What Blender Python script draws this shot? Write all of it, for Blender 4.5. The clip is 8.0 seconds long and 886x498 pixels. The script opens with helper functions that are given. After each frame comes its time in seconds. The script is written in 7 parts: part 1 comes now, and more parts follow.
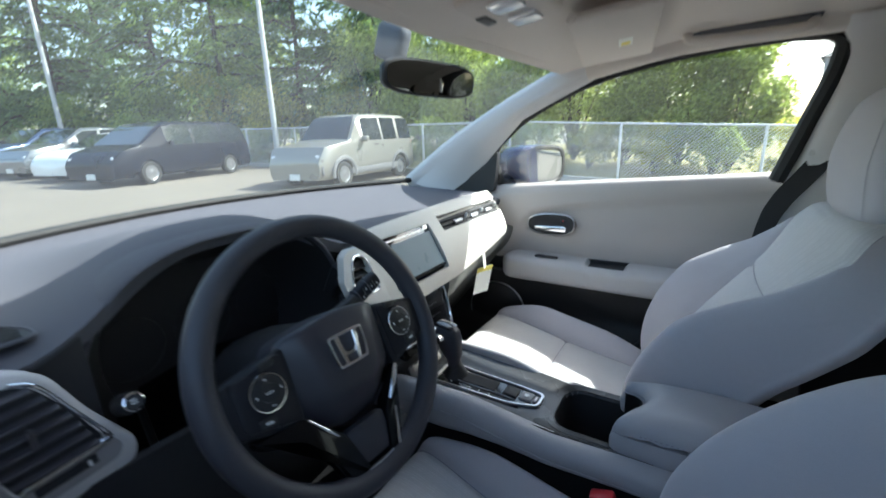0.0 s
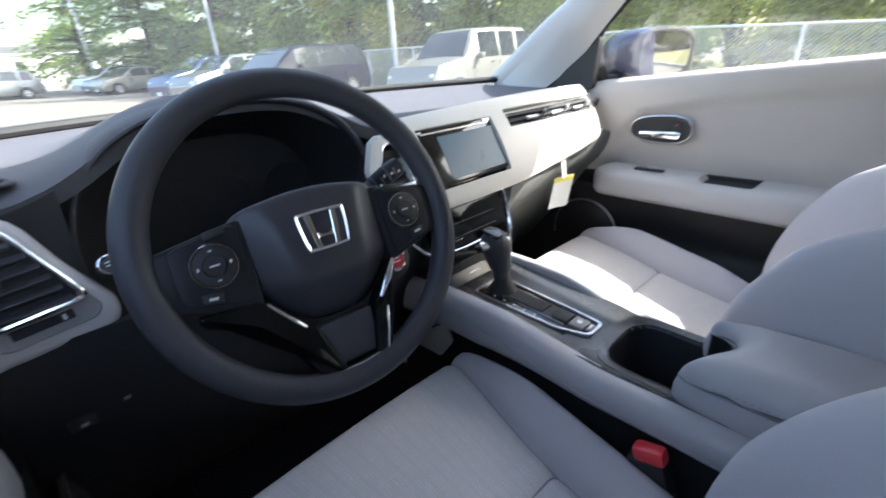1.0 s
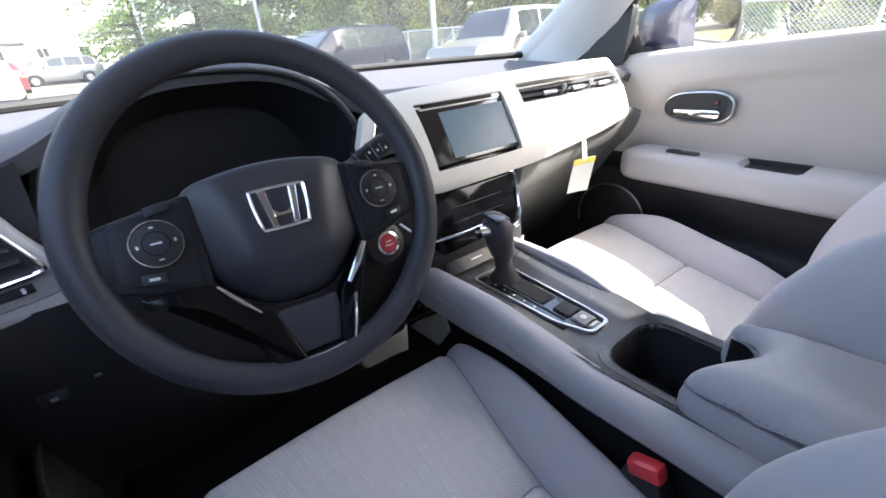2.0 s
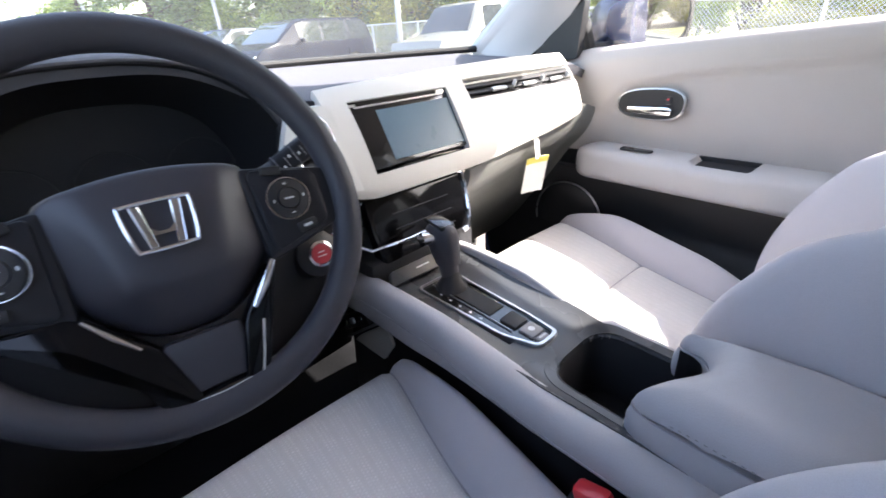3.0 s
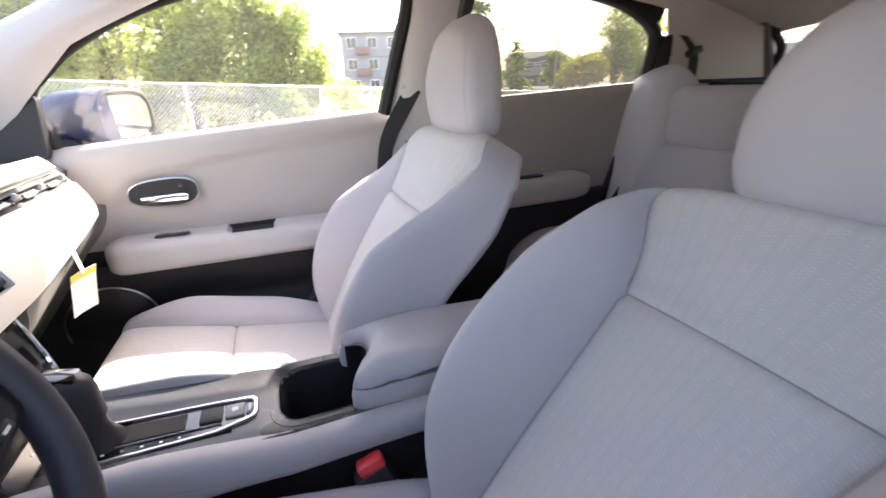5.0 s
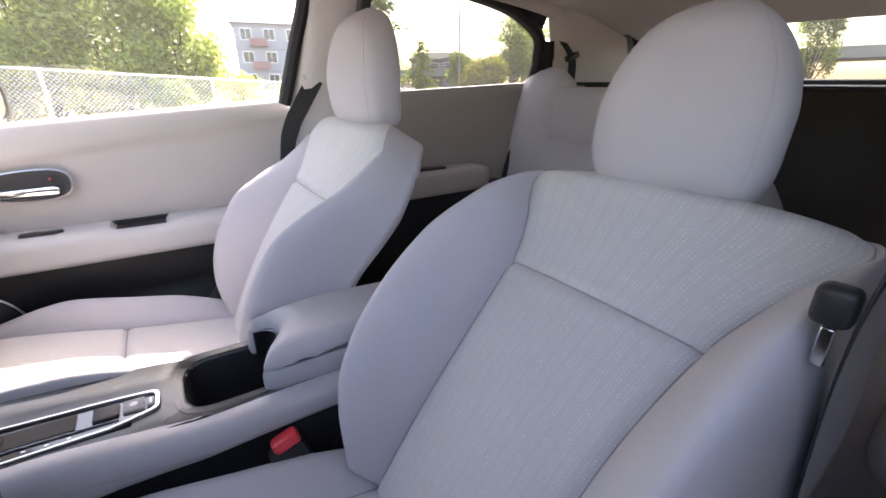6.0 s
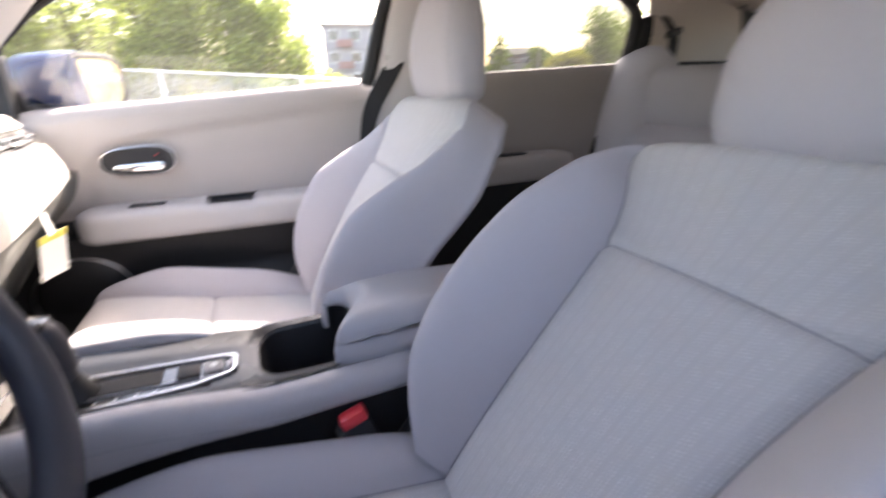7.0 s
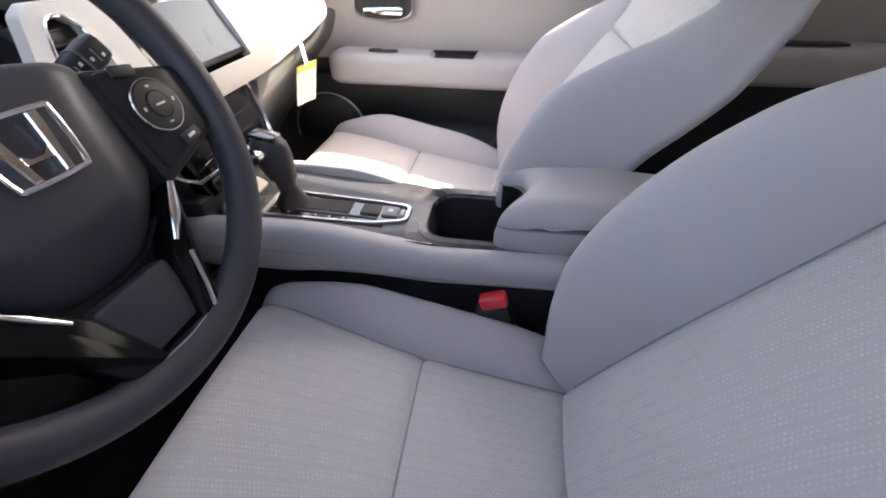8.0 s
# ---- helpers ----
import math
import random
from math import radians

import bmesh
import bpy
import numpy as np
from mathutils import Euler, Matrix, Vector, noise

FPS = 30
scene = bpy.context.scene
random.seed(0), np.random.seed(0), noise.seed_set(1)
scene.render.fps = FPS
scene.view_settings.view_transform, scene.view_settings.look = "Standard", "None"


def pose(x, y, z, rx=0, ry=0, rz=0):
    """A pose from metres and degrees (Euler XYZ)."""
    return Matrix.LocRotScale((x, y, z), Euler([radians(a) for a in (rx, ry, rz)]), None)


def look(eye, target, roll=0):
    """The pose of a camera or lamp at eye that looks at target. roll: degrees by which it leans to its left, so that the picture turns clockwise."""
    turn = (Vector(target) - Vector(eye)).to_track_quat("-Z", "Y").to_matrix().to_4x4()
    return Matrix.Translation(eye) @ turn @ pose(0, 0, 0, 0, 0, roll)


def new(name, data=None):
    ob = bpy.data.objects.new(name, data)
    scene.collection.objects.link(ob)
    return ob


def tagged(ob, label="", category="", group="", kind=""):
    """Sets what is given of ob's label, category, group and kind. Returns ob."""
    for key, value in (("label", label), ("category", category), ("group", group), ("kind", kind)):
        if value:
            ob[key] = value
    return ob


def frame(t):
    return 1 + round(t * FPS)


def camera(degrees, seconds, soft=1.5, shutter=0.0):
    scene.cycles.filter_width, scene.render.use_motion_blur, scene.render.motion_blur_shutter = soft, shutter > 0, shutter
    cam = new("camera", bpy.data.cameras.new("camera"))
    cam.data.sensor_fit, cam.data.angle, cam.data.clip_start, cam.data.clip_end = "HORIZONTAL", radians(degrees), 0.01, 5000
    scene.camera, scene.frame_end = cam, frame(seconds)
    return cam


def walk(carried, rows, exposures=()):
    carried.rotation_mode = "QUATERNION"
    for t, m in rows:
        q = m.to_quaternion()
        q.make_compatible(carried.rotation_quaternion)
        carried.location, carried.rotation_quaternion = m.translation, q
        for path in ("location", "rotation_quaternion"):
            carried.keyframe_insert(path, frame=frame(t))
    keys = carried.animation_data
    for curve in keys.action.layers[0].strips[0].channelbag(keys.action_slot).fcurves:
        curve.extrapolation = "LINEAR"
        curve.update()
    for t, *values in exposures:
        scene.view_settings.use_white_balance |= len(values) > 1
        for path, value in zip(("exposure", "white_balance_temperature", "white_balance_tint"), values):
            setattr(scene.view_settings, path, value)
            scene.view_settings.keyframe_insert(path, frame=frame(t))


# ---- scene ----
# ---- camera and walk ----
cam = camera(92.5, 8.0, soft=1.6, shutter=0.5)
PATH = [
    (0, (-0.72, -0.497, 1.275), (0.936, 0.5, 0.76), -2.0),
    (0.5, (-0.598, -0.52, 1.219), (0.92, 0.591, 0.542), -1.8),
    (1, (-0.56, -0.537, 1.175), (0.675, 0.816, 0.37), -3.9),
    (1.2, (-0.545, -0.543, 1.17), (0.602, 0.871, 0.342), -4.7),
    (2.3, (-0.458, -0.549, 1.148), (0.625, 0.888, 0.274), -4.4),
    (2.5, (-0.443, -0.545, 1.149), (0.661, 0.868, 0.264), -4.3),
    (3, (-0.41, -0.538, 1.144), (0.77, 0.811, 0.257), -3.9),
    (3.5, (-0.387, -0.517, 1.13), (0.992, 0.579, 0.183), -3.7),
    (4, (-0.39, -0.479, 1.124), (1.292, -0.067, 0.121), -0.8),
    (4.5, (-0.482, -0.426, 1.187), (1.314, -0.822, 0.401), -1.1),
    (5, (-0.59, -0.364, 1.208), (1.152, -1.03, 0.486), -2.1),
    (5.2, (-0.618, -0.349, 1.205), (1.086, -1.126, 0.504), -2.2),
    (6.3, (-0.648, -0.351, 1.191), (0.884, -1.418, 0.472), 0.4),
    (6.5, (-0.64, -0.35, 1.186), (0.931, -1.398, 0.527), -0.9),
    (7, (-0.608, -0.354, 1.148), (1.097, -1.09, 0.406), -1.1),
    (7.5, (-0.576, -0.382, 1.117), (1.137, -0.431, 0.084), -0.2),
    (8, (-0.564, -0.409, 1.121), (1.025, -0.191, -0.073), -0.4),
]
EXPOSURES = [(0.0, 1.82, 6200, 4), (0.5, 2.10, 6350, 7), (1.0, 2.37, 6500, 11), (2.5, 2.86, 6750, 16), (4.0, 2.90, 7100, 19), (5.0, 2.93, 7400, 22), (6.5, 2.96, 7350, 24), (8.0, 2.92, 7700, 22)]
walk(cam, [(t, look(e, g, r)) for t, e, g, r in PATH], EXPOSURES)

# ---- world and sun ----
SUN_ELEV, SUN_AZ = 43.0, 128.5  # degrees; azimuth clockwise from +y
world = bpy.data.worlds.new("World")
scene.world = world
world.use_nodes = True
wn, wl = world.node_tree.nodes, world.node_tree.links
wn.clear()
sky = wn.new("ShaderNodeTexSky")
sky.sky_type, sky.sun_disc = "NISHITA", False
sky.sun_elevation, sky.sun_rotation = radians(SUN_ELEV), radians(SUN_AZ)
sky.air_density, sky.dust_density = 1.2, 2.5
bg = wn.new("ShaderNodeBackground")
bg.inputs["Strength"].default_value = 0.15
wout = wn.new("ShaderNodeOutputWorld")
wl.new(sky.outputs[0], bg.inputs[0])
wl.new(bg.outputs[0], wout.inputs[0])
sun = new("sun", bpy.data.lights.new("sun", "SUN"))
sun.data.energy, sun.data.angle, sun.data.color = 3.8, radians(0.6), (0.99, 1.0, 0.96)
sdir = Vector((math.sin(radians(SUN_AZ)) * math.cos(radians(SUN_ELEV)), math.cos(radians(SUN_AZ)) * math.cos(radians(SUN_ELEV)), math.sin(radians(SUN_ELEV))))
sun.matrix_world = look(tuple(sdir * 30), (0, 0, 0))

# ---- materials ----
def mat(name, color, rough=0.6, metal=0.0, grain=0.0, grain_scale=400.0, var=0.08, var_scale=9.0, bump=0.0, coat=0.0, spec=0.5, trans=0.0, rand=0.0, rvar=0.08, wrinkle=0.0):
    """A surface with a fine grain (bump and tone) and a coarse unevenness."""
    m = bpy.data.materials.new(name)
    m.use_nodes = True
    nt = m.node_tree
    b = nt.nodes["Principled BSDF"]
    b.inputs["Roughness"].default_value = rough
    b.inputs["Metallic"].default_value = metal
    b.inputs["Specular IOR Level"].default_value = spec
    b.inputs["Coat Weight"].default_value = coat
    b.inputs["Transmission Weight"].default_value = trans
    co = nt.nodes.new("ShaderNodeTexCoord")
    big = nt.nodes.new("ShaderNodeTexNoise")
    big.inputs["Scale"].default_value, big.inputs["Detail"].default_value = var_scale, 4.0
    nt.links.new(co.outputs["Object"], big.inputs["Vector"])
    fine = nt.nodes.new("ShaderNodeTexNoise")
    fine.inputs["Scale"].default_value, fine.inputs["Detail"].default_value = grain_scale, 2.0
    nt.links.new(co.outputs["Object"], fine.inputs["Vector"])
    # tone = 1 + var*(big-0.5)*2 + grain*(fine-0.5)*2
    m1 = nt.nodes.new("ShaderNodeMath"); m1.operation = "MULTIPLY_ADD"
    nt.links.new(big.outputs["Fac"], m1.inputs[0]); m1.inputs[1].default_value = 2 * var; m1.inputs[2].default_value = 1 - var
    m2 = nt.nodes.new("ShaderNodeMath"); m2.operation = "MULTIPLY_ADD"
    nt.links.new(fine.outputs["Fac"], m2.inputs[0]); m2.inputs[1].default_value = 2 * grain
    m3 = nt.nodes.new("ShaderNodeMath"); m3.operation = "SUBTRACT"
    nt.links.new(m1.outputs[0], m3.inputs[0]); m3.inputs[1].default_value = grain
    nt.links.new(m3.outputs[0], m2.inputs[2])
    last = m2.outputs[0]
    if rand:
        oi = nt.nodes.new("ShaderNodeNewGeometry")
        m5 = nt.nodes.new("ShaderNodeMath"); m5.operation = "MULTIPLY_ADD"
        nt.links.new(oi.outputs["Random Per Island"], m5.inputs[0]); m5.inputs[1].default_value = 2 * rand; m5.inputs[2].default_value = 1 - rand
        m6 = nt.nodes.new("ShaderNodeMath"); m6.operation = "MULTIPLY"
        nt.links.new(last, m6.inputs[0]); nt.links.new(m5.outputs[0], m6.inputs[1])
        last = m6.outputs[0]
    mix = nt.nodes.new("ShaderNodeVectorMath"); mix.operation = "SCALE"
    mix.inputs[0].default_value = color[:3]
    nt.links.new(last, mix.inputs["Scale"])
    nt.links.new(mix.outputs[0], b.inputs["Base Color"])
    mr = nt.nodes.new("ShaderNodeMath"); mr.operation = "MULTIPLY_ADD"
    nt.links.new(big.outputs["Fac"], mr.inputs[0]); mr.inputs[1].default_value = 2 * rvar; mr.inputs[2].default_value = rough - rvar
    nt.links.new(mr.outputs[0], b.inputs["Roughness"])
    if bump:
        bp = nt.nodes.new("ShaderNodeBump")
        bp.inputs["Strength"].default_value, bp.inputs["Distance"].default_value = bump, 0.001
        nt.links.new(fine.outputs["Fac"], bp.inputs["Height"])
        nt.links.new(bp.outputs[0], b.inputs["Normal"])
    if wrinkle:
        soft = nt.nodes.new("ShaderNodeTexNoise")
        soft.inputs["Scale"].default_value, soft.inputs["Detail"].default_value, soft.inputs["Distortion"].default_value = 16.0, 2.0, 0.6
        nt.links.new(co.outputs["Object"], soft.inputs["Vector"])
        b2 = nt.nodes.new("ShaderNodeBump")
        b2.inputs["Strength"].default_value, b2.inputs["Distance"].default_value = wrinkle, 0.01
        nt.links.new(soft.outputs["Fac"], b2.inputs["Height"])
        nt.links.new(bp.outputs[0], b2.inputs["Normal"])
        nt.links.new(b2.outputs[0], b.inputs["Normal"])
    return m


def woven(name, color, fleck, amount):
    """Cloth with paired lines of tiny light stitches along the seat, plain cloth between."""
    m = mat(name, color, 0.92, 0.0, 0.12, 850.0, 0.05, 7.0, 0.55, spec=0.2, wrinkle=0.18)
    nt = m.node_tree
    b = nt.nodes["Principled BSDF"]
    uv = nt.nodes.new("ShaderNodeUVMap")
    wob = nt.nodes.new("ShaderNodeTexNoise")
    wob.inputs["Scale"].default_value = 60.0
    nt.links.new(uv.outputs[0], wob.inputs["Vector"])
    sep = nt.nodes.new("ShaderNodeSeparateXYZ")
    nt.links.new(uv.outputs[0], sep.inputs[0])

    def mad(a, k, c=0.0, op="MULTIPLY_ADD"):
        n = nt.nodes.new("ShaderNodeMath")
        n.operation = op
        nt.links.new(a, n.inputs[0])
        n.inputs[1].default_value, n.inputs[2].default_value = k, c
        return n.outputs[0]

    com = nt.nodes.new("ShaderNodeCombineXYZ")
    nt.links.new(sep.outputs["Y"], com.inputs["X"])
    nt.links.new(sep.outputs["X"], com.inputs["Y"])
    br = nt.nodes.new("ShaderNodeTexBrick")
    br.offset, br.squash = 0.5, 1.0
    br.inputs["Scale"].default_value = 1.0
    br.inputs["Color1"].default_value, br.inputs["Color2"].default_value, br.inputs["Mortar"].default_value = (1, 1, 1, 1), (0.35, 0.35, 0.35, 1), (0, 0, 0, 1)
    br.inputs["Brick Width"].default_value, br.inputs["Row Height"].default_value = 0.0044, 0.0043
    br.inputs["Mortar Size"].default_value, br.inputs["Mortar Smooth"].default_value = 0.0014, 0.6
    nt.links.new(com.outputs[0], br.inputs["Vector"])
    # bands: two lines of stitches in every four
    f = mad(mad(sep.outputs["X"], 1 / 0.0172, 0.0), 1.0, 0.0, "FRACT")
    band = mad(f, 0.75, 0.0, "LESS_THAN")
    mul = nt.nodes.new("ShaderNodeMath"); mul.operation = "MULTIPLY"
    nt.links.new(band, mul.inputs[0]); nt.links.new(br.outputs["Color"], mul.inputs[1])
    mw = nt.nodes.new("ShaderNodeMath"); mw.operation = "MULTIPLY"
    nt.links.new(mul.outputs[0], mw.inputs[0]); nt.links.new(mad(wob.outputs["Fac"], 1.6, -0.25), mw.inputs[1]); mw.use_clamp = True
    st = mw.outputs[0]
    base = b.inputs["Base Color"].links[0].from_socket
    mx = nt.nodes.new("ShaderNodeMix"); mx.data_type = "RGBA"
    nt.links.new(mad(st, amount, 0.0), mx.inputs["Factor"])
    nt.links.new(base, mx.inputs["A"]); mx.inputs["B"].default_value = (*fleck, 1)
    nt.links.new(mx.outputs["Result"], b.inputs["Base Color"])
    bp = nt.nodes.new("ShaderNodeBump")
    bp.inputs["Strength"].default_value, bp.inputs["Distance"].default_value = 0.5, 0.0007
    nt.links.new(st, bp.inputs["Height"])
    nt.links.new(b.inputs["Normal"].links[0].from_socket, bp.inputs["Normal"])
    nt.links.new(bp.outputs[0], b.inputs["Normal"])
    return m


def glass_mat(name, tint, veil=0.03):
    """A clear pane: gloss grows towards glancing angles, with a pale translucent veil painting in haze."""
    m = bpy.data.materials.new(name)
    m.use_nodes = True
    nt = m.node_tree
    nt.nodes.clear()
    out = nt.nodes.new("ShaderNodeOutputMaterial")
    tr = nt.nodes.new("ShaderNodeBsdfTransparent"); tr.inputs[0].default_value = (*tint, 1)
    gl = nt.nodes.new("ShaderNodeBsdfGlossy"); gl.inputs["Roughness"].default_value = 0.0
    lw = nt.nodes.new("ShaderNodeLayerWeight"); lw.inputs[0].default_value = 0.5
    pw = nt.nodes.new("ShaderNodeMath"); pw.operation = "POWER"; pw.inputs[1].default_value = 5.0
    ad = nt.nodes.new("ShaderNodeMath"); ad.operation = "MULTIPLY_ADD"; ad.inputs[1].default_value = 0.85; ad.inputs[2].default_value = 0.06
    mx = nt.nodes.new("ShaderNodeMixShader")
    nt.links.new(lw.outputs["Facing"], pw.inputs[0]); nt.links.new(pw.outputs[0], ad.inputs[0]); nt.links.new(ad.outputs[0], mx.inputs[0])
    nt.links.new(tr.outputs[0], mx.inputs[1]); nt.links.new(gl.outputs[0], mx.inputs[2])
    last = mx.outputs[0]
    if veil:
        co = nt.nodes.new("ShaderNodeTexCoord")
        no = nt.nodes.new("ShaderNodeTexNoise"); no.inputs["Scale"].default_value = 3.0; no.inputs["Detail"].default_value = 6.0
        nt.links.new(co.outputs["Object"], no.inputs["Vector"])
        sc = nt.nodes.new("ShaderNodeMath"); sc.operation = "MULTIPLY"; sc.inputs[1].default_value = veil * 2
        nt.links.new(no.outputs["Fac"], sc.inputs[0])
        df = nt.nodes.new("ShaderNodeBsdfTranslucent"); df.inputs[0].default_value = (0.8, 0.8, 0.78, 1)
        m2 = nt.nodes.new("ShaderNodeMixShader")
        nt.links.new(sc.outputs[0], m2.inputs[0]); nt.links.new(last, m2.inputs[1]); nt.links.new(df.outputs[0], m2.inputs[2])
        last = m2.outputs[0]
    nt.links.new(last, out.inputs[0])
    return m


def leafy(name, color):
    """Thin leaves that let part of the light through."""
    m = mat(name, color, 0.55, 0, 0.1, 30, 0.3, 0.7, rand=0.45)
    nt = m.node_tree
    b = nt.nodes["Principled BSDF"]
    out = [n for n in nt.nodes if n.type == "OUTPUT_MATERIAL"][0]
    tl = nt.nodes.new("ShaderNodeBsdfTranslucent")
    hv = nt.nodes.new("ShaderNodeHueSaturation")
    hv.inputs["Value"].default_value, hv.inputs["Saturation"].default_value = 1.7, 1.1
    nt.links.new(b.inputs["Base Color"].links[0].from_socket, hv.inputs["Color"])
    nt.links.new(hv.outputs[0], tl.inputs[0])
    mx = nt.nodes.new("ShaderNodeMixShader"); mx.inputs[0].default_value = 0.5
    nt.links.new(b.outputs[0], mx.inputs[1]); nt.links.new(tl.outputs[0], mx.inputs[2]); nt.links.new(mx.outputs[0], out.inputs[0])
    return m


M = {}
M["cloth_bolster"] = mat("cloth_bolster", (0.512, 0.484, 0.503), 0.85, 0, 0.10, 1100, 0.05, 6, 0.35, spec=0.25, wrinkle=0.22)
M["cloth_insert"] = woven("cloth_insert", (0.558, 0.540, 0.536), (0.93, 0.91, 0.89), 0.43)
# darker than the cloth, painting crease shade along seams; serves as stitching thread too
M["seam_and_crease_shade"] = mat("seam_and_crease_shade", (0.33, 0.315, 0.335), 0.9, 0, 0.1, 900, 0.05)
M["vinyl_light"] = mat("vinyl_light", (0.50, 0.48, 0.47), 0.55, 0, 0.05, 700, 0.04, 5, 0.25)
M["vinyl_lavender"] = mat("vinyl_lavender", (0.425, 0.410, 0.422), 0.5, 0, 0.05, 700, 0.04, 5, 0.25, wrinkle=0.15)
M["cream"] = mat("cream", (0.62, 0.60, 0.55), 0.45, 0, 0.04, 800, 0.03, 5, 0.2)
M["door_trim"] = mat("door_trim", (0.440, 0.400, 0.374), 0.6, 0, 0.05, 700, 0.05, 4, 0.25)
# copy of door_trim darkened: shade behind the front seats put into the colour
M["door_trim_shaded"] = mat("door_trim_shaded", (0.33, 0.29, 0.268), 0.65, 0, 0.06, 700, 0.05, 4, 0.25)
M["headliner"] = mat("headliner", (0.66, 0.595, 0.535), 0.95, 0, 0.10, 900, 0.05, 4, 0.3, spec=0.2)
M["pillar_trim"] = mat("pillar_trim", (0.60, 0.58, 0.57), 0.6, 0, 0.05, 700, 0.04, 4, 0.2)
M["pocket"] = mat("pocket", (0.27, 0.26, 0.26), 0.6, 0, 0.05, 700, 0.05, 5, 0.25)
M["dash_soft"] = mat("dash_soft", (0.092, 0.092, 0.105), 0.68, 0, 0.08, 900, 0.05, 5, 0.4, spec=0.22)
M["glove"] = mat("glove", (0.125, 0.125, 0.115), 0.45, 0, 0.08, 900, 0.06, 6, 0.35)
M["black_plastic"] = mat("black_plastic", (0.018, 0.018, 0.02), 0.5, 0, 0.15, 900, 0.1, 8, 0.3)
M["wheel_rubber"] = mat("wheel_rubber", (0.050, 0.049, 0.058), 0.44, 0, 0.12, 1200, 0.06, 8, 0.30, spec=0.38)
M["hub"] = mat("hub", (0.043, 0.041, 0.050), 0.40, 0, 0.1, 1100, 0.06, 8, 0.10, spec=0.5)
M["spoke_black"] = mat("spoke_black", (0.020, 0.020, 0.024), 0.45, 0, 0.1, 1100, 0.06, 8, 0.10, spec=0.22)
M["dark_hole"] = mat("dark_hole", (0.014, 0.014, 0.017), 0.6, 0, 0.1, 500, 0.1)
M["gloss_black"] = mat("gloss_black", (0.008, 0.008, 0.009), 0.13, 0, 0, 400, 0.05, 8, coat=0.5, rvar=0.02)
M["piano_black"] = mat("piano_black", (0.006, 0.006, 0.007), 0.10, 0, 0, 400, 0.05, 8, spec=0.28, rvar=0.02)
M["chrome"] = mat("chrome", (0.82, 0.82, 0.84), 0.12, 1.0, 0, 400, 0.03, 8, rvar=0.04)
M["satin_metal"] = mat("satin_metal", (0.55, 0.55, 0.56), 0.32, 1.0, 0.03, 900, 0.03, 8)
M["deck"] = mat("deck", (0.052, 0.053, 0.056), 0.27, 0.0, 0.06, 1200, 0.04, 8, 0.12, spec=0.45)
M["screen"] = mat("screen", (0.12, 0.18, 0.225), 0.28, 0, 0.02, 300, 0.10, 12, spec=0.16, rvar=0.03)
M["carpet"] = mat("carpet", (0.014, 0.014, 0.015), 0.98, 0, 0.5, 700, 0.2, 10, 0.8, spec=0.1)
M["belt"] = mat("belt", (0.02, 0.02, 0.022), 0.8, 0, 0.2, 900, 0.1, 10, 0.4)
M["red"] = mat("red", (0.85, 0.050, 0.062), 0.35, 0, 0, 400, 0.06, 20, coat=0.3)
M["white_text"] = mat("white_text", (0.75, 0.75, 0.76), 0.5)
M["start_red"] = mat("start_red", (0.42, 0.020, 0.038), 0.35, 0, 0, 400, 0.06, 20, coat=0.3)
M["paper"] = mat("paper", (0.85, 0.85, 0.78), 0.8, 0, 0.03, 300, 0.03, 20)
M["yellow_paper"] = mat("yellow_paper", (0.86, 0.74, 0.16), 0.8, 0, 0.03, 300, 0.03, 20)
M["mirror"] = mat("mirror", (0.46, 0.48, 0.48), 0.01, 1.0, 0, 100, 0.0, 5, rvar=0.0)
M["blue_paint"] = mat("blue_paint", (0.007, 0.018, 0.07), 0.25, 0.2, 0.03, 2000, 0.04, 3, coat=0.35)
M["rubber"] = mat("rubber", (0.012, 0.012, 0.013), 0.7, 0, 0.1, 500, 0.1)
M["glass"] = glass_mat("glass", (0.93, 0.96, 0.94), 0.015)
M["glass_screen"] = glass_mat("glass_screen", (0.86, 0.91, 0.88), 0.034)
# left rear pane only, tinted far past the right one to dim the rear
M["glass_dark"] = glass_mat("glass_dark", (0.07, 0.08, 0.08), 0.01)
M["glass_gate"] = glass_mat("glass_gate", (0.36, 0.38, 0.375), 0.01)
M["tail_trim"] = mat("tail_trim", (0.17, 0.162, 0.156), 0.7, 0, 0.06, 700, 0.05, 4, 0.25)
M["glass_rear"] = glass_mat("glass_rear", (0.20, 0.215, 0.21), 0.012)
M["asphalt"] = mat("asphalt", (0.168, 0.144, 0.118), 0.9, 0, 0.35, 60, 0.25, 0.25, 0.6)
M["grass"] = mat("grass", (0.22, 0.19, 0.07), 0.95, 0, 0.4, 20, 0.4, 0.6, 0.5)
M["galv"] = mat("galv", (0.72, 0.73, 0.73), 0.5, 0.25, 0.05, 300, 0.08, 5)
M["leaf_hedge"] = leafy("leaf_hedge", (0.235, 0.28, 0.085))
M["leaf_dark"] = leafy("leaf_dark", (0.105, 0.15, 0.055))
M["leaf_yellow"] = leafy("leaf_yellow", (0.27, 0.27, 0.06))
M["leaf_mid"] = leafy("leaf_mid", (0.18, 0.235, 0.065))
M["pole_grey"] = mat("pole_grey", (0.5, 0.5, 0.5), 0.5, 0.2, 0.05, 60, 0.08, 2)
M["bark"] = mat("bark", (0.07, 0.05, 0.035), 0.9, 0, 0.4, 40, 0.3, 2, 0.8)
M["car_glass"] = mat("car_glass", (0.02, 0.025, 0.03), 0.05, 0, 0, 100, 0.05, 3, coat=0.5, rvar=0.01)
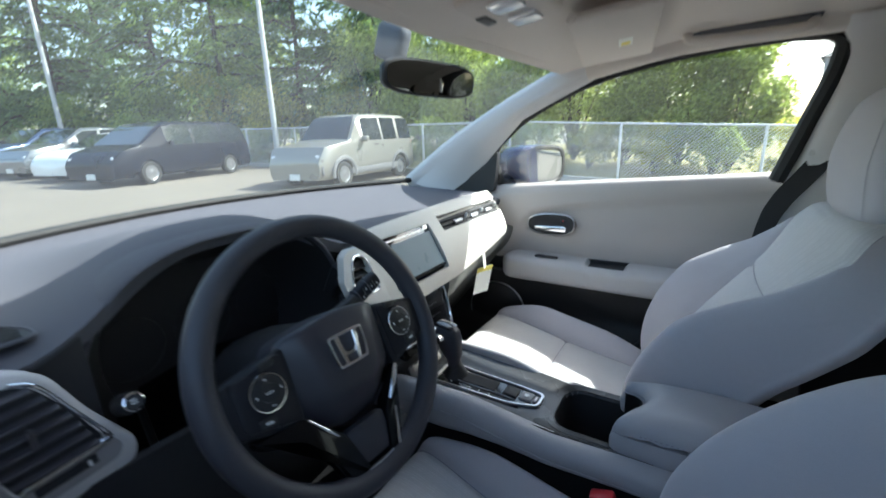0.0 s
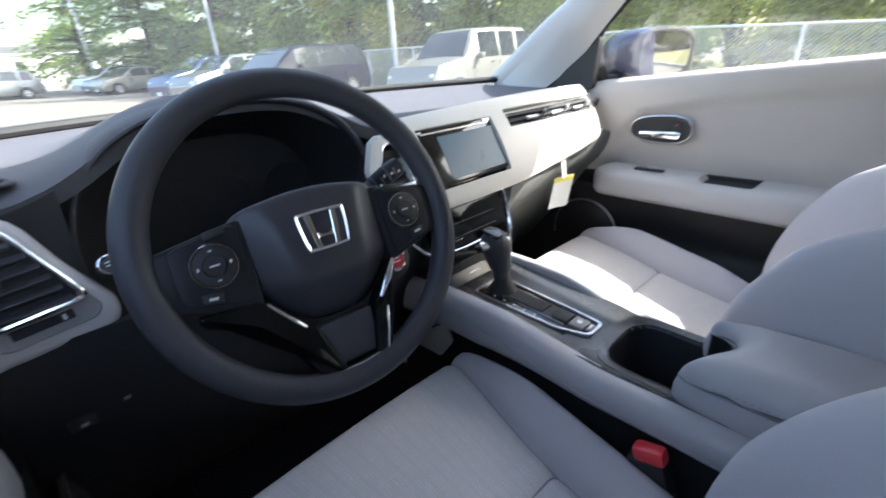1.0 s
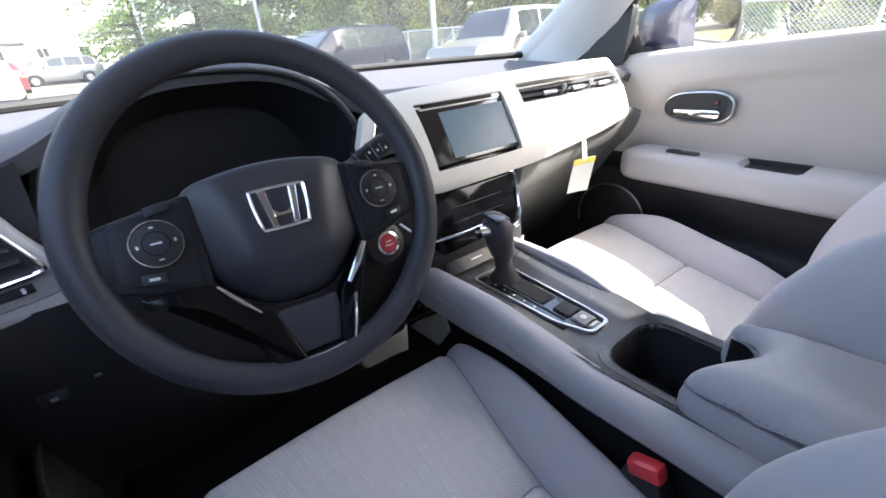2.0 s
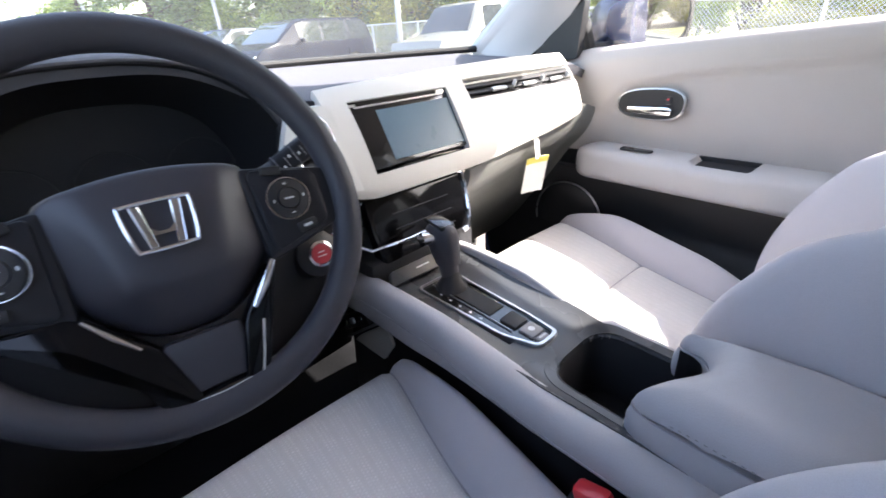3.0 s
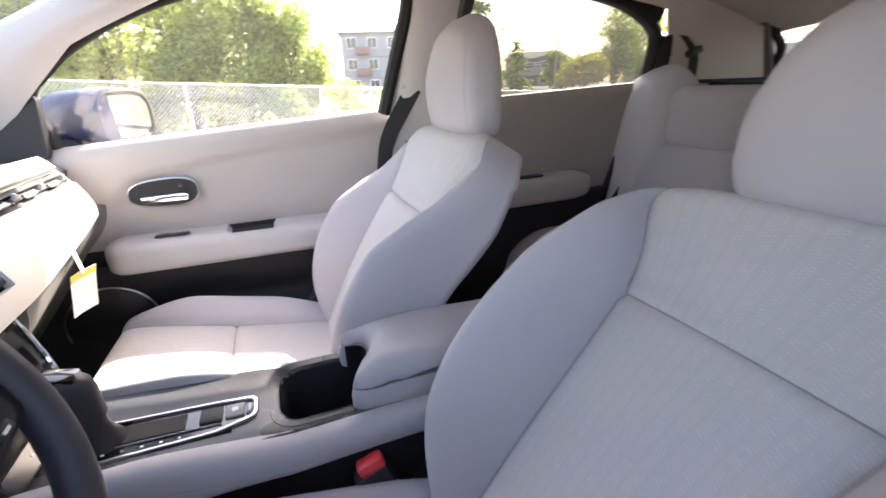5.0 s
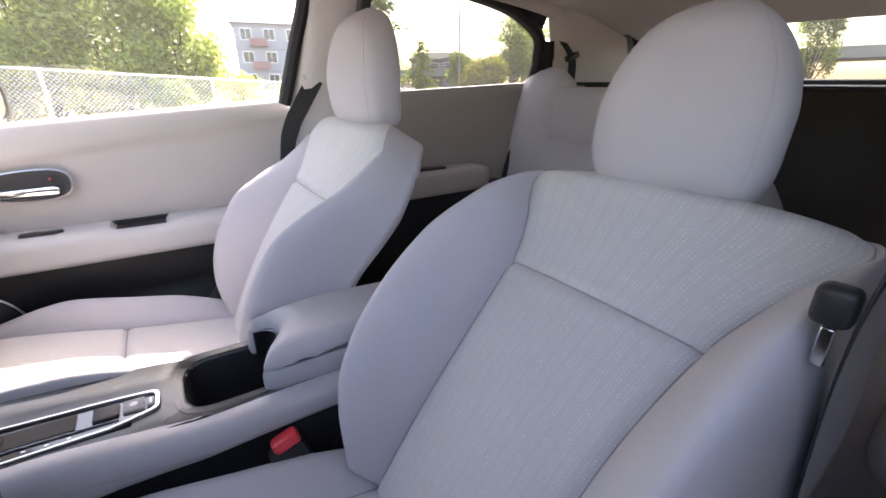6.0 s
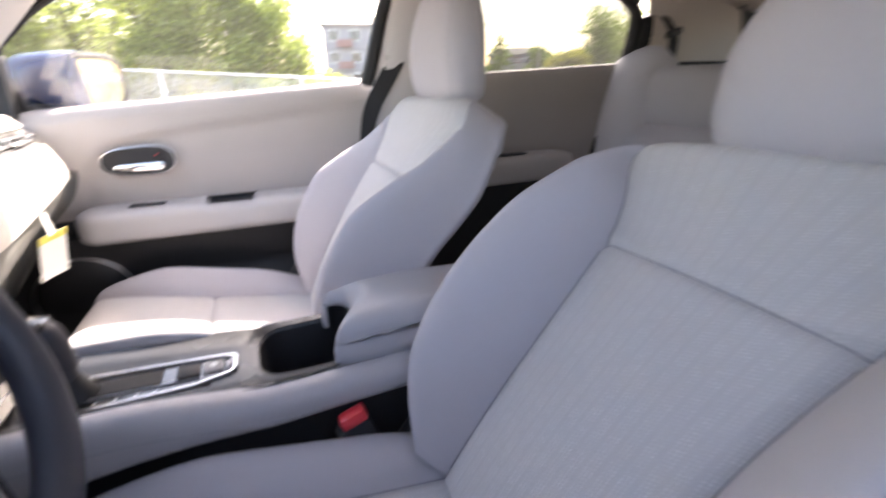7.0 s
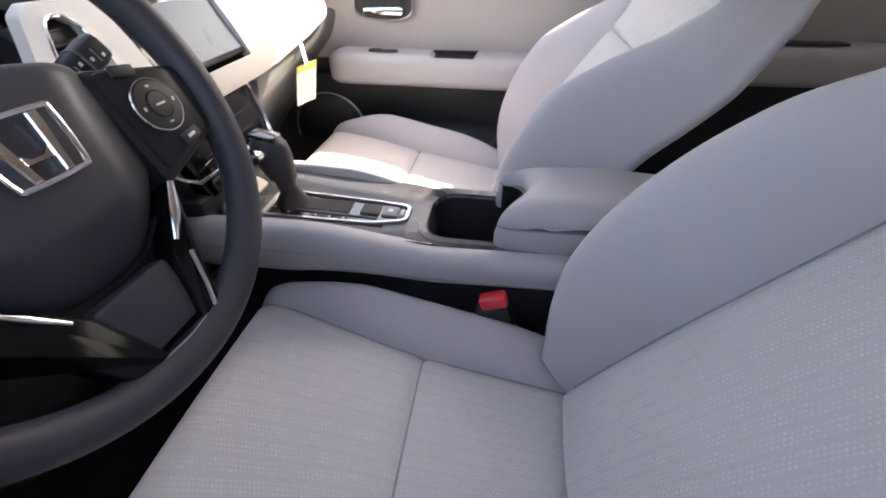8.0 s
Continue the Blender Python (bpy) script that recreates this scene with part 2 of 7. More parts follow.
M["tyre"] = mat("tyre", (0.02, 0.02, 0.02), 0.8, 0, 0.2, 200, 0.1)
M["lamp_lens"] = mat("lamp_lens", (0.75, 0.76, 0.78), 0.1, 0.3, 0, 100, 0.05, 20)
M["tail_lens"] = mat("tail_lens", (0.5, 0.02, 0.02), 0.15, 0, 0, 100, 0.05, 20)
M["concrete"] = mat("concrete", (0.42, 0.41, 0.38), 0.85, 0, 0.15, 40, 0.15, 0.7, 0.4)
M["siding_grey"] = mat("siding_grey", (0.30, 0.30, 0.31), 0.8, 0, 0.06, 30, 0.08, 0.5)
M["siding_red"] = mat("siding_red", (0.26, 0.15, 0.13), 0.8, 0, 0.06, 30, 0.1, 0.5)
M["white_paint"] = mat("white_paint", (0.75, 0.75, 0.73), 0.6, 0, 0.05, 60, 0.05, 1)
M["roof_dark"] = mat("roof_dark", (0.08, 0.075, 0.07), 0.9, 0, 0.2, 30, 0.15, 0.6)


# ---- mesh tools ----
def lerp(a, b, t):
    return a + (b - a) * t


def curve(pts, x):
    """Smooth value through (x, value) rows."""
    if x <= pts[0][0]:
        return pts[0][1]
    n = len(pts)
    for i in range(n - 1):
        (x0, y0), (x1, y1) = pts[i], pts[i + 1]
        if x <= x1:
            h, d = x1 - x0, (y1 - y0) / (x1 - x0)
            m0 = m1 = d
            if i > 0:
                e = (y0 - pts[i - 1][1]) / (x0 - pts[i - 1][0])
                m0 = 0.0 if e * d <= 0 else 2 * e * d / (e + d)
            if i + 2 < n:
                e = (pts[i + 2][1] - y1) / (pts[i + 2][0] - x1)
                m1 = 0.0 if e * d <= 0 else 2 * e * d / (e + d)
            t = (x - x0) / h
            return y0 * (1 + 2 * t) * (1 - t) ** 2 + h * m0 * t * (1 - t) ** 2 + y1 * t * t * (3 - 2 * t) + h * m1 * t * t * (t - 1)
    return pts[-1][1]


def linear(pts, x):
    return float(np.interp(x, [p[0] for p in pts], [p[1] for p in pts]))


def finish(name, bm, material, parent=None, label="", sharp=42, smooth=True):
    bmesh.ops.recalc_face_normals(bm, faces=bm.faces)
    me = bpy.data.meshes.new(name)
    bm.to_mesh(me)
    bm.free()
    if smooth:
        for p in me.polygons:
            p.use_smooth = True
        me.set_sharp_from_angle(angle=radians(sharp))
    me.materials.append(material)
    ob = new(name, me)
    if parent:
        ob.parent = parent
    if label:
        tagged(ob, label)
    return ob


def part(name, bm, material, parent, label="", sharp=42):
    return finish(name, bm, material, parent, label, sharp)


def thing(name, label, category, group="", kind="", at=(0, 0, 0)):
    ob = new(name)
    ob.empty_display_size = 0.05
    ob.location = at
    return tagged(ob, label, category, group, kind)


def bm_grid(fn, nu, nv, closed=False, skip=None, thick=0.0, uvscale=None):
    """fn(u, v) over 0..1; closed joins the u ends."""
    bm = bmesh.new()
    n = nu if closed else nu + 1
    vs = [[bm.verts.new(fn(i / nu, j / nv)) for i in range(n)] for j in range(nv + 1)]
    lay = bm.loops.layers.uv.new("UVMap") if uvscale else None
    for j in range(nv):
        for i in range(nu):
            if skip and skip((i + 0.5) / nu, (j + 0.5) / nv):
                continue
            k = (i + 1) % n
            try:
                fc = bm.faces.new((vs[j][i], vs[j][k], vs[j + 1][k], vs[j + 1][i]))
            except ValueError:
                continue
            if lay:
                for lp, (a, c) in zip(fc.loops, ((i, j), (i + 1, j), (i + 1, j + 1), (i, j + 1))):
                    lp[lay].uv = (a / nu * uvscale[0], c / nv * uvscale[1])
    if thick:
        bmesh.ops.recalc_face_normals(bm, faces=bm.faces)
        bmesh.ops.solidify(bm, geom=bm.faces[:], thickness=thick)
    bmesh.ops.delete(bm, geom=[v for v in bm.verts if not v.link_faces], context="VERTS")
    return bm


def bm_box(sx, sy, sz, bevel=0.0, seg=2, m=Matrix.Identity(4)):
    bm = bmesh.new()
    bmesh.ops.create_cube(bm, size=1.0, matrix=m @ Matrix.Diagonal((sx, sy, sz, 1)))
    if bevel:
        bmesh.ops.bevel(bm, geom=bm.edges[:], offset=bevel, segments=seg, profile=0.5, affect="EDGES")
    return bm


def bm_prism(poly, depth, bevel=0.0, seg=2, m=Matrix.Identity(4)):
    """The outline poly in local x, y, from z 0 up to depth."""
    bm = bmesh.new()
    f = bm.faces.new([bm.verts.new((x, y, 0)) for x, y in poly])
    r = bmesh.ops.extrude_face_region(bm, geom=[f])
    bmesh.ops.translate(bm, verts=[v for v in r["geom"] if isinstance(v, bmesh.types.BMVert)], vec=(0, 0, depth))
    bmesh.ops.recalc_face_normals(bm, faces=bm.faces)
    if bevel:
        top = [e for e in bm.edges if all(abs(v.co.z - depth) < 1e-6 for v in e.verts)]
        bmesh.ops.bevel(bm, geom=top, offset=bevel, segments=seg, profile=0.5, affect="EDGES")
    bm.transform(m)
    return bm


def rounded(poly, r, n=5):
    """An outline with its corners rounded by r."""
    out = []
    k = len(poly)
    for i in range(k):
        p0, p, p1 = Vector(poly[i - 1]), Vector(poly[i]), Vector(poly[(i + 1) % k])
        a, b = (p0 - p), (p1 - p)
        rr = min(r, a.length * 0.48, b.length * 0.48)
        s, e = p + a.normalized() * rr, p + b.normalized() * rr
        for j in range(n + 1):
            t = j / n
            q = s.lerp(p, t).lerp(p.lerp(e, t), t)
            out.append((q.x, q.y))
    return out


def spline(pts, n, closed=False):
    """Catmull-Rom points through pts, n to a stretch."""
    P = [Vector(p) for p in pts]
    k = len(P)
    out = []
    for i in range(k if closed else k - 1):
        p0 = P[i - 1] if (closed or i > 0) else P[0] * 2 - P[1]
        p1, p2 = P[i], P[(i + 1) % k]
        p3 = P[(i + 2) % k] if (closed or i + 2 < k) else P[-1] * 2 - P[-2]
        for j in range(n):
            t = j / n
            out.append(0.5 * ((2 * p1) + (p2 - p0) * t + (2 * p0 - 5 * p1 + 4 * p2 - p3) * t * t + (3 * p1 - p0 - 3 * p2 + p3) * t ** 3))
    if not closed:
        out.append(P[-1])
    return out


def bm_tube(pts, radius, n=10, closed=False, flat=1.0, up=(0, 0, 1)):
    """A tube along pts; radius a number or fn(t); flat squeezes it along up."""
    bm = bmesh.new()
    pts = [Vector(p) for p in pts]
    k = len(pts)
    rings = []
    for i, p in enumerate(pts):
        a = pts[i - 1] if (closed or i > 0) else pts[0]
        b = pts[(i + 1) % k] if (closed or i + 1 < k) else pts[-1]
        d = (b - a).normalized()
        side = d.cross(Vector(up))
        side = side.normalized() if side.length > 1e-6 else d.orthogonal().normalized()
        nrm = side.cross(d).normalized()
        r = radius(i / max(1, k - 1)) if callable(radius) else radius
        rings.append([bm.verts.new(p + side * math.cos(w) * r + nrm * math.sin(w) * r * flat) for w in (2 * math.pi * j / n for j in range(n))])
    for i in range(k if closed else k - 1):
        A, B = rings[i], rings[(i + 1) % k]
        for j in range(n):
            bm.faces.new((A[j], A[(j + 1) % n], B[(j + 1) % n], B[j]))
    if not closed:
        bm.faces.new(rings[0][::-1]); bm.faces.new(rings[-1])
    return bm


def bm_loft(loops, cap=True, closed=False):
    bm = bmesh.new()
    rings = [[bm.verts.new(p) for p in lp] for lp in loops]
    n = len(rings[0])
    for a, b in zip(rings, rings[1:] + ([rings[0]] if closed else [])):
        for j in range(n):
            bm.faces.new((a[j], a[(j + 1) % n], b[(j + 1) % n], b[j]))
    if cap and not closed:
        bm.faces.new(rings[0][::-1]); bm.faces.new(rings[-1])
    return bm


def bm_lathe(prof, n=24, m=Matrix.Identity(4)):
    """prof: rows of (radius, z)."""
    loops = [[m @ Vector((r * math.cos(2 * math.pi * j / n), r * math.sin(2 * math.pi * j / n), z)) for j in range(n)] for r, z in prof]
    return bm_loft(loops)


def join(*bms):
    out = bms[0]
    for b in bms[1:]:
        me = bpy.data.meshes.new("tmp")
        b.to_mesh(me); b.free()
        out.from_mesh(me)
        bpy.data.meshes.remove(me)
    return out


def basis(o, x, y, z):
    m = Matrix((Vector(x), Vector(y), Vector(z))).transposed().to_4x4()
    m.translation = Vector(o)
    return m


def super_loop(w, h, p=3.0, n=28):
    out = []
    for j in range(n):
        a = 2 * math.pi * j / n
        c, s = math.cos(a), math.sin(a)
        out.append((w * math.copysign(abs(c) ** (2 / p), c), h * math.copysign(abs(s) ** (2 / p), s)))
    return out


# ---- car shell ----
def sill(y):
    return 1.091 + (0.16 - y) * 0.068 if y > -0.75 else 1.153 + (-0.75 - y) * 0.044


def xg(z):
    """Inner side of the greenhouse at height z."""
    return 0.715 - (z - 1.1) * 0.34


RAIL = [(0.50, 1.085), (0.25, 1.237), (0.0, 1.362), (-0.2, 1.447), (-0.45, 1.488), (-0.8, 1.497), (-1.3, 1.485), (-1.75, 1.43), (-2.05, 1.34), (-2.25, 1.2)]


def rail_pt(s, y, z):
    return (s * xg(z), y, z)


floor = finish("floor", bm_grid(lambda u, v: (lerp(-0.72, 0.72, u), lerp(0.75, -2.3, v), 0.36 + 0.25 * max(0, v - 0.78) * (v > 0.78) + 0.10 * math.exp(-(((u - 0.5) / 0.09) ** 2))), 40, 60, thick=0.02), M["carpet"])
tagged(floor, "black car carpet on the floor pan", "floor", kind="structure")

# firewall and rear bulkhead behind what is seen
fw = finish("wall_front", bm_grid(lambda u, v: (lerp(-0.76, 0.76, u), 0.62 + 0.12 * v, lerp(0.36, 1.04, v)), 10, 6, thick=0.03), M["carpet"])
tagged(fw, "black carpeted bulkhead under the dashboard", "wall", kind="structure")


def headliner_pt(u, v):
    y = lerp(-0.13, -2.1, v)
    k = 2 * u - 1
    edge = linear([(-2.25, 1.25), (-2.05, 1.36), (-1.75, 1.44), (-1.3, 1.49), (-0.8, 1.502), (-0.45, 1.492), (-0.2, 1.455), (-0.1, 1.44)], y)
    w = xg(edge) + 0.005
    yy = y + (0.10 * (1 - k * k) * max(0, 1 - v * 5))
    return (k * w, yy, edge + 0.045 * (1 - abs(k) ** 2.6) - 0.02 * max(0, 1 - v * 8) * (1 - k * k))


ceiling = finish("ceiling", bm_grid(headliner_pt, 28, 40, thick=0.012), M["headliner"])
tagged(ceiling, "beige knitted headliner under the car roof", "ceiling", kind="structure")

roof = finish("roof", bm_grid(lambda u, v: (lambda p: (p[0] * 1.13, p[1], p[2] + 0.035 - 0.045 * abs(2 * u - 1) ** 8))(headliner_pt(u, v)), 28, 40, thick=0.01), M["blue_paint"])
tagged(roof, "blue painted metal roof of the car", "car roof", kind="structure")

for s, nm in ((1, "trim_right"), (-1, "trim_left")):
    # windscreen pillar with the roof rail behind it, one pressed trim
    pts = spline([rail_pt(s, y, z) for y, z in RAIL[:4]], 8)
    a = finish(nm + "_front_pillar", bm_tube(pts, lambda t: 0.047 - 0.008 * t, 14, flat=0.55, up=(1, 0, 0.3 * s)), M["pillar_trim"])
    tagged(a, "light grey plastic windscreen pillar trim", "pillar trim", kind="structure")
    fa = [(0.47, 1.095), (0.40, 1.140), (0.32, 1.190), (0.25, 1.232), (0.0, 1.358), (-0.2, 1.443)]
    fb = [(0.31, 1.062), (0.250, 1.106), (0.186, 1.153), (0.132, 1.208), (0.0, 1.330), (-0.2, 1.418)]
    ts = [i / 5 for i in range(6)]

    def foot(u, v):
        ya, za = linear(list(zip(ts, [p[0] for p in fa])), u), linear(list(zip(ts, [p[1] for p in fa])), u)
        yb, zb = linear(list(zip(ts, [p[0] for p in fb])), u), linear(list(zip(ts, [p[1] for p in fb])), u)
        xa = xg(za) - 0.022
        xb = lerp(0.680, xg(zb) + 0.010, min(1.0, u / 0.6))
        return (s * (lerp(xa, xb, v) - 0.012 * math.sin(v * math.pi)), lerp(ya, yb, v), lerp(za, zb, v))

    part("pillar_foot", bm_grid(foot, 40, 10, thick=0.006 * s), M["pillar_trim"], a)
    part("pillar_edge", bm_tube([foot(i / 30, 1.0) for i in range(31)], 0.0045, 8), M["rubber"], a, "dark rubber door seal")
    pts = spline([rail_pt(s, y, z) for y, z in RAIL[3:]], 8)
    a = finish(nm + "_roof_rail", bm_tube(pts, 0.036, 14, flat=0.7, up=(1, 0, 0)), M["headliner"])
    tagged(a, "beige roof rail trim above the side windows", "roof trim", kind="structure")
    # centre pillar
    loops = []
    for z in np.linspace(0.5, 1.49, 14):
        yc = -0.775 - 0.048 * max(0, (z - 1.1)) / 0.37
        hw = curve([(0.5, 0.14), (0.9, 0.11), (1.1, 0.090), (1.4, 0.068), (1.5, 0.10)], z)
        xc = s * linear([(0.5, 0.715), (0.95, 0.705), (1.12, 0.672), (1.3, 0.618), (1.5, 0.575)], z)
        loops.append([(xc + a_ * 1.0, yc + b_, z) for a_, b_ in super_loop(0.035, hw, 3.2, 20)])
    a = finish(nm + "_centre_pillar", bm_loft(loops), M["pillar_trim"])
    tagged(a, "light beige centre pillar trim between the doors", "pillar trim", kind="structure")
    # rear quarter trim
    def quarter(u, v, s=s):
        z = lerp(0.60, linear(RAIL[::-1], lerp(-1.64, -2.32, u)) + 0.012, v)
        y = lerp(linear([(0.60, -1.52), (1.0, -1.60), (1.18, -1.70), (1.27, -1.712), (1.34, -1.70), (1.44, -1.64)], z), -2.32, u)
        return (s * (xg(max(z, 1.1)) - 0.015 - 0.10 * u - 0.02 * math.sin(v * math.pi) + 0.035 * max(0.0, 1 - 7 * u)), y, z)
    a = finish(nm + "_rear_quarter", bm_grid(quarter, 14, 14, thick=0.02), M["headliner"])
    part("shelf_edge", bm_tube([(s * (0.640 - 0.11 * i / 12), -1.72 - 0.45 * i / 12, 1.188) for i in range(13)], 0.007, 6), M["rubber"], a, "black edge of the luggage shelf")
    tagged(a, "beige rear quarter trim panel", "pillar trim", kind="structure")

# windscreen
def screen_pt(u, v):
    k = 2 * u - 1
    yb, zb = 0.78 - 0.28 * k * k, 1.085
    yt, zt = -0.07 - 0.10 * k * k, 1.475 - 0.02 * k * k
    return (k * lerp(0.74, 0.60, v), lerp(yb, yt, v), lerp(zb, zt, v) + 0.03 * math.sin(v * math.pi))


ws = finish("window_1", bm_grid(screen_pt, 24, 16), M["glass_screen"])
ws.visible_shadow = False
tagged(ws, "clear slanting windscreen glass", "window", kind="structure")
wb = finish("trim_windscreen_edge", bm_tube([screen_pt(i / 40, 0.05) for i in range(41)], 0.010, 8), M["rubber"])
tagged(wb, "black rubber edge along the foot of the windscreen", "trim", kind="structure")
for sx in (0.0, 1.0):
    we = finish("trim_windscreen_side", bm_tube([screen_pt(sx, 0.04 + 0.94 * i / 20) for i in range(21)], 0.009, 8), M["rubber"])
    tagged(we, "black rubber edge along the side of the windscreen", "trim", kind="structure")
wt = finish("trim_windscreen_header", bm_tube([screen_pt(i / 40, 0.985) for i in range(41)], 0.014, 8, flat=0.6), M["headliner"])
tagged(wt, "beige trim along the top of the windscreen", "trim", kind="structure")

# bonnet and scuttle in front of the windscreen
hood = finish("bonnet", bm_grid(lambda u, v: ((2 * u - 1) * 0.84, lerp(0.74 - 0.28 * (2 * u - 1) ** 2, 1.62 - 0.25 * (2 * u - 1) ** 2, v), 1.045 - 0.10 * v - 0.06 * v * v - 0.05 * (2 * u - 1) ** 4), 20, 12, thick=0.01), M["blue_paint"])
tagged(hood, "blue metallic car bonnet", "bonnet", kind="structure")

# tailgate with its window
def gate_pt(u, v):
    k = 2 * u - 1
    z = lerp(0.62, 1.44, v)
    y = -2.34 + 0.10 * k * k + 0.26 * max(0, (z - 1.05)) / 0.4
    return (k * (0.66 - 0.12 * max(0, z - 1.0)), y, z)


tg = thing("tailgate", "closed tailgate with a dark-edged rear window", "tailgate", kind="structure")
part("panel", bm_grid(gate_pt, 30, 20, skip=lambda u, v: 0.08 < u < 0.92 and 0.70 < v < 0.95, thick=0.03), M["tail_trim"], tg)
part("pane", bm_grid(lambda u, v: gate_pt(lerp(0.07, 0.93, u), lerp(0.69, 0.96, v)), 10, 6), M["glass_gate"], tg)
ring = [gate_pt(0.08, 0.70), gate_pt(0.3, 0.695), gate_pt(0.5, 0.695), gate_pt(0.7, 0.695), gate_pt(0.92, 0.70), gate_pt(0.915, 0.82), gate_pt(0.90, 0.94), gate_pt(0.5, 0.95), gate_pt(0.10, 0.94), gate_pt(0.085, 0.82)]
part("window_frame", bm_tube(spline(ring, 6, True), 0.014, 8, True), M["rubber"], tg)


# ---- doors ----
def front_door(s):
    name = "right" if s > 0 else "left"
    d = thing("car_door", "light grey car door with padded armrest and dark lower panel" if s > 0 else "light grey driver's door with its window wound down", "car door", "front doors")

    def swoosh(y, z):
        # raised area along the sill and round the front of the lever
        b = linear([(-0.75, 1.11), (-0.45, 1.075), (-0.2, 1.05), (-0.02, 1.02), (0.04, 0.95), (0.05, 0.86)], y)
        return max(0.0, min(1.0, (b - z) / 0.018))

    def upper(u, v):
        y = lerp(0.36, -0.725, u)
        zs = sill(y)
        rows = [(0.0, 0.785, zs - 0.012), (0.08, 0.765, zs), (0.16, 0.735, zs + 0.003), (0.24, 0.712, zs - 0.006), (0.32, 0.702, zs - 0.028), (0.62, 0.700, 0.97), (0.85, 0.692, 0.90), (1.0, 0.684, 0.835)]
        x, z = linear([(a, b) for a, b, c in rows], v), linear([(a, c) for a, b, c in rows], v)
        if v > 0.3:
            x += 0.012 * swoosh(y, z)
        return (s * x, y, z)

    part("upper_trim", bm_grid(upper, 60, 40, thick=0.015 * s), M["door_trim"], d, "warm grey grained upper door trim")

    def arm(u, v):
        y = lerp(0.075 if s > 0 else 0.050, -0.66, u)
        a = 2 * math.pi * v
        e = min(1.0, u / 0.07)
        k = math.sqrt(max(0.0, 1 - (1 - e) ** 2)) * 0.97 + 0.03
        c, sn = math.cos(a), math.sin(a)
        px, pz = math.copysign(abs(c) ** 0.55, c), math.copysign(abs(sn) ** 0.55, sn)
        top = 0.868 - 0.010 * u
        zc, hz = top - 0.042, 0.042 * (0.45 + 0.55 * k)
        dip = (0.014 if c > -0.35 else 0.005) * min(1.0, 3 * max(0, sn)) if s > 0 and 0.40 < u < 0.555 else 0.014 * max(0, sn) * max(0.0, min(1, 0.6 - 3 * c)) if 0.40 < u < 0.555 else 0.0
        slim = 0.0 if s > 0 else 0.05 * (1 - u / 1.2)
        return (s * (0.662 + slim + (0.068 - slim * 0.5) * k * px), y, zc + hz * pz - 0.03 * max(0, -sn) * (px > 0) - dip)

    part("armrest", bm_grid(lambda u, v: arm(v, u), 32, 64, closed=True), M["vinyl_light"], d, "padded light grey armrest")
    if s > 0:
        part("stitching", bm_tube([(s * (0.596), lerp(0.02, -0.64, t / 30), 0.835 - 0.010 * t / 30) for t in range(31)], 0.0012, 5), M["seam_and_crease_shade"], d)

    def lower(u, v):
        y = lerp(0.40, -0.68, u)
        z = lerp(0.80, 0.40, v)
        x = 0.668 + 0.02 * math.sin(v * 3.0) - 0.035 * max(0, math.sin((v - 0.35) * 4.8)) * (1 if 0.35 < v else 0)
        return (s * x, y, z)

    part("lower_panel", bm_grid(lower, 30, 20, thick=0.02 * s), M["black_plastic"], d)
    mx = basis((s * 0.700, -0.080, 0.970), (0, -1, 0), (0, 0, 1), (-s, 0, 0))
    bez = [(x + 0.05 * y, y * (1 + 1.2 * x)) for x, y in super_loop(0.081, 0.037, 2.7, 44)]
    bez2 = [(x * 0.965, y * 0.925) for x, y in bez]
    cup = [(x + 0.004 + 0.05 * y, y) for x, y in super_loop(0.062, 0.027, 4.0, 44)]
    rim = join(bm_loft([[mx @ Vector((x, y, 0.000)) for x, y in bez], [mx @ Vector((x, y, 0.008)) for x, y in bez], [mx @ Vector((x, y, 0.009)) for x, y in bez2], [mx @ Vector((x * 0.98, y * 0.98, 0.001)) for x, y in bez2]], cap=False))
    part("handle_bezel", rim, M["satin_metal"], d, "thin satin-edged lever surround")
    part("handle_recess", bm_loft([[mx @ Vector((x, y, 0.0075)) for x, y in bez2], [mx @ Vector((x * 0.9, y * 0.9, 0.0065)) for x, y in bez2], [mx @ Vector((x, y, 0.0062)) for x, y in cup]], cap=False), M["black_plastic"], d, "black lever surround plate")
    part("handle_cup", bm_loft([[mx @ Vector((x, y, 0.0062)) for x, y in cup], [mx @ Vector((x * 0.97, y * 0.95, -0.002)) for x, y in cup], [mx @ Vector((x * 0.6, y * 0.6, -0.006)) for x, y in cup]]), M["dark_hole"], d)
    lev = rounded([(-0.056, -0.023), (-0.054, -0.006), (0.048, -0.003), (0.058, -0.010), (0.052, -0.025)], 0.006, 4)
    part("lever", bm_prism(lev, 0.016, 0.004, 2, mx @ pose(0, 0, 0.001)), M["chrome"], d, "chrome door lever")
    lk = part("lock_knob", bm_box(0.016, 0.018, 0.010, 0.003, 2, mx @ pose(0.042, 0.010, 0.004)), M["black_plastic"], d, "small knob with a red mark")
    part("lock_mark", bm_box(0.004, 0.003, 0.001, 0, 1, mx @ pose(0.042, 0.013, 0.0096)), M["red"], lk)
    # switch on the armrest and pull pocket
    sw = rounded([(-0.040, -0.010), (-0.040, 0.010), (0.040, 0.010), (0.040, -0.010)], 0.009, 4)
    ms = basis((s * 0.640, -0.085, 0.8675), (0, -1, 0), (s, 0, 0), (0, 0, 1))
    if s > 0:
        part("switch", bm_prism(sw, 0.004, 0.0015, 1, ms), M["black_plastic"], d)
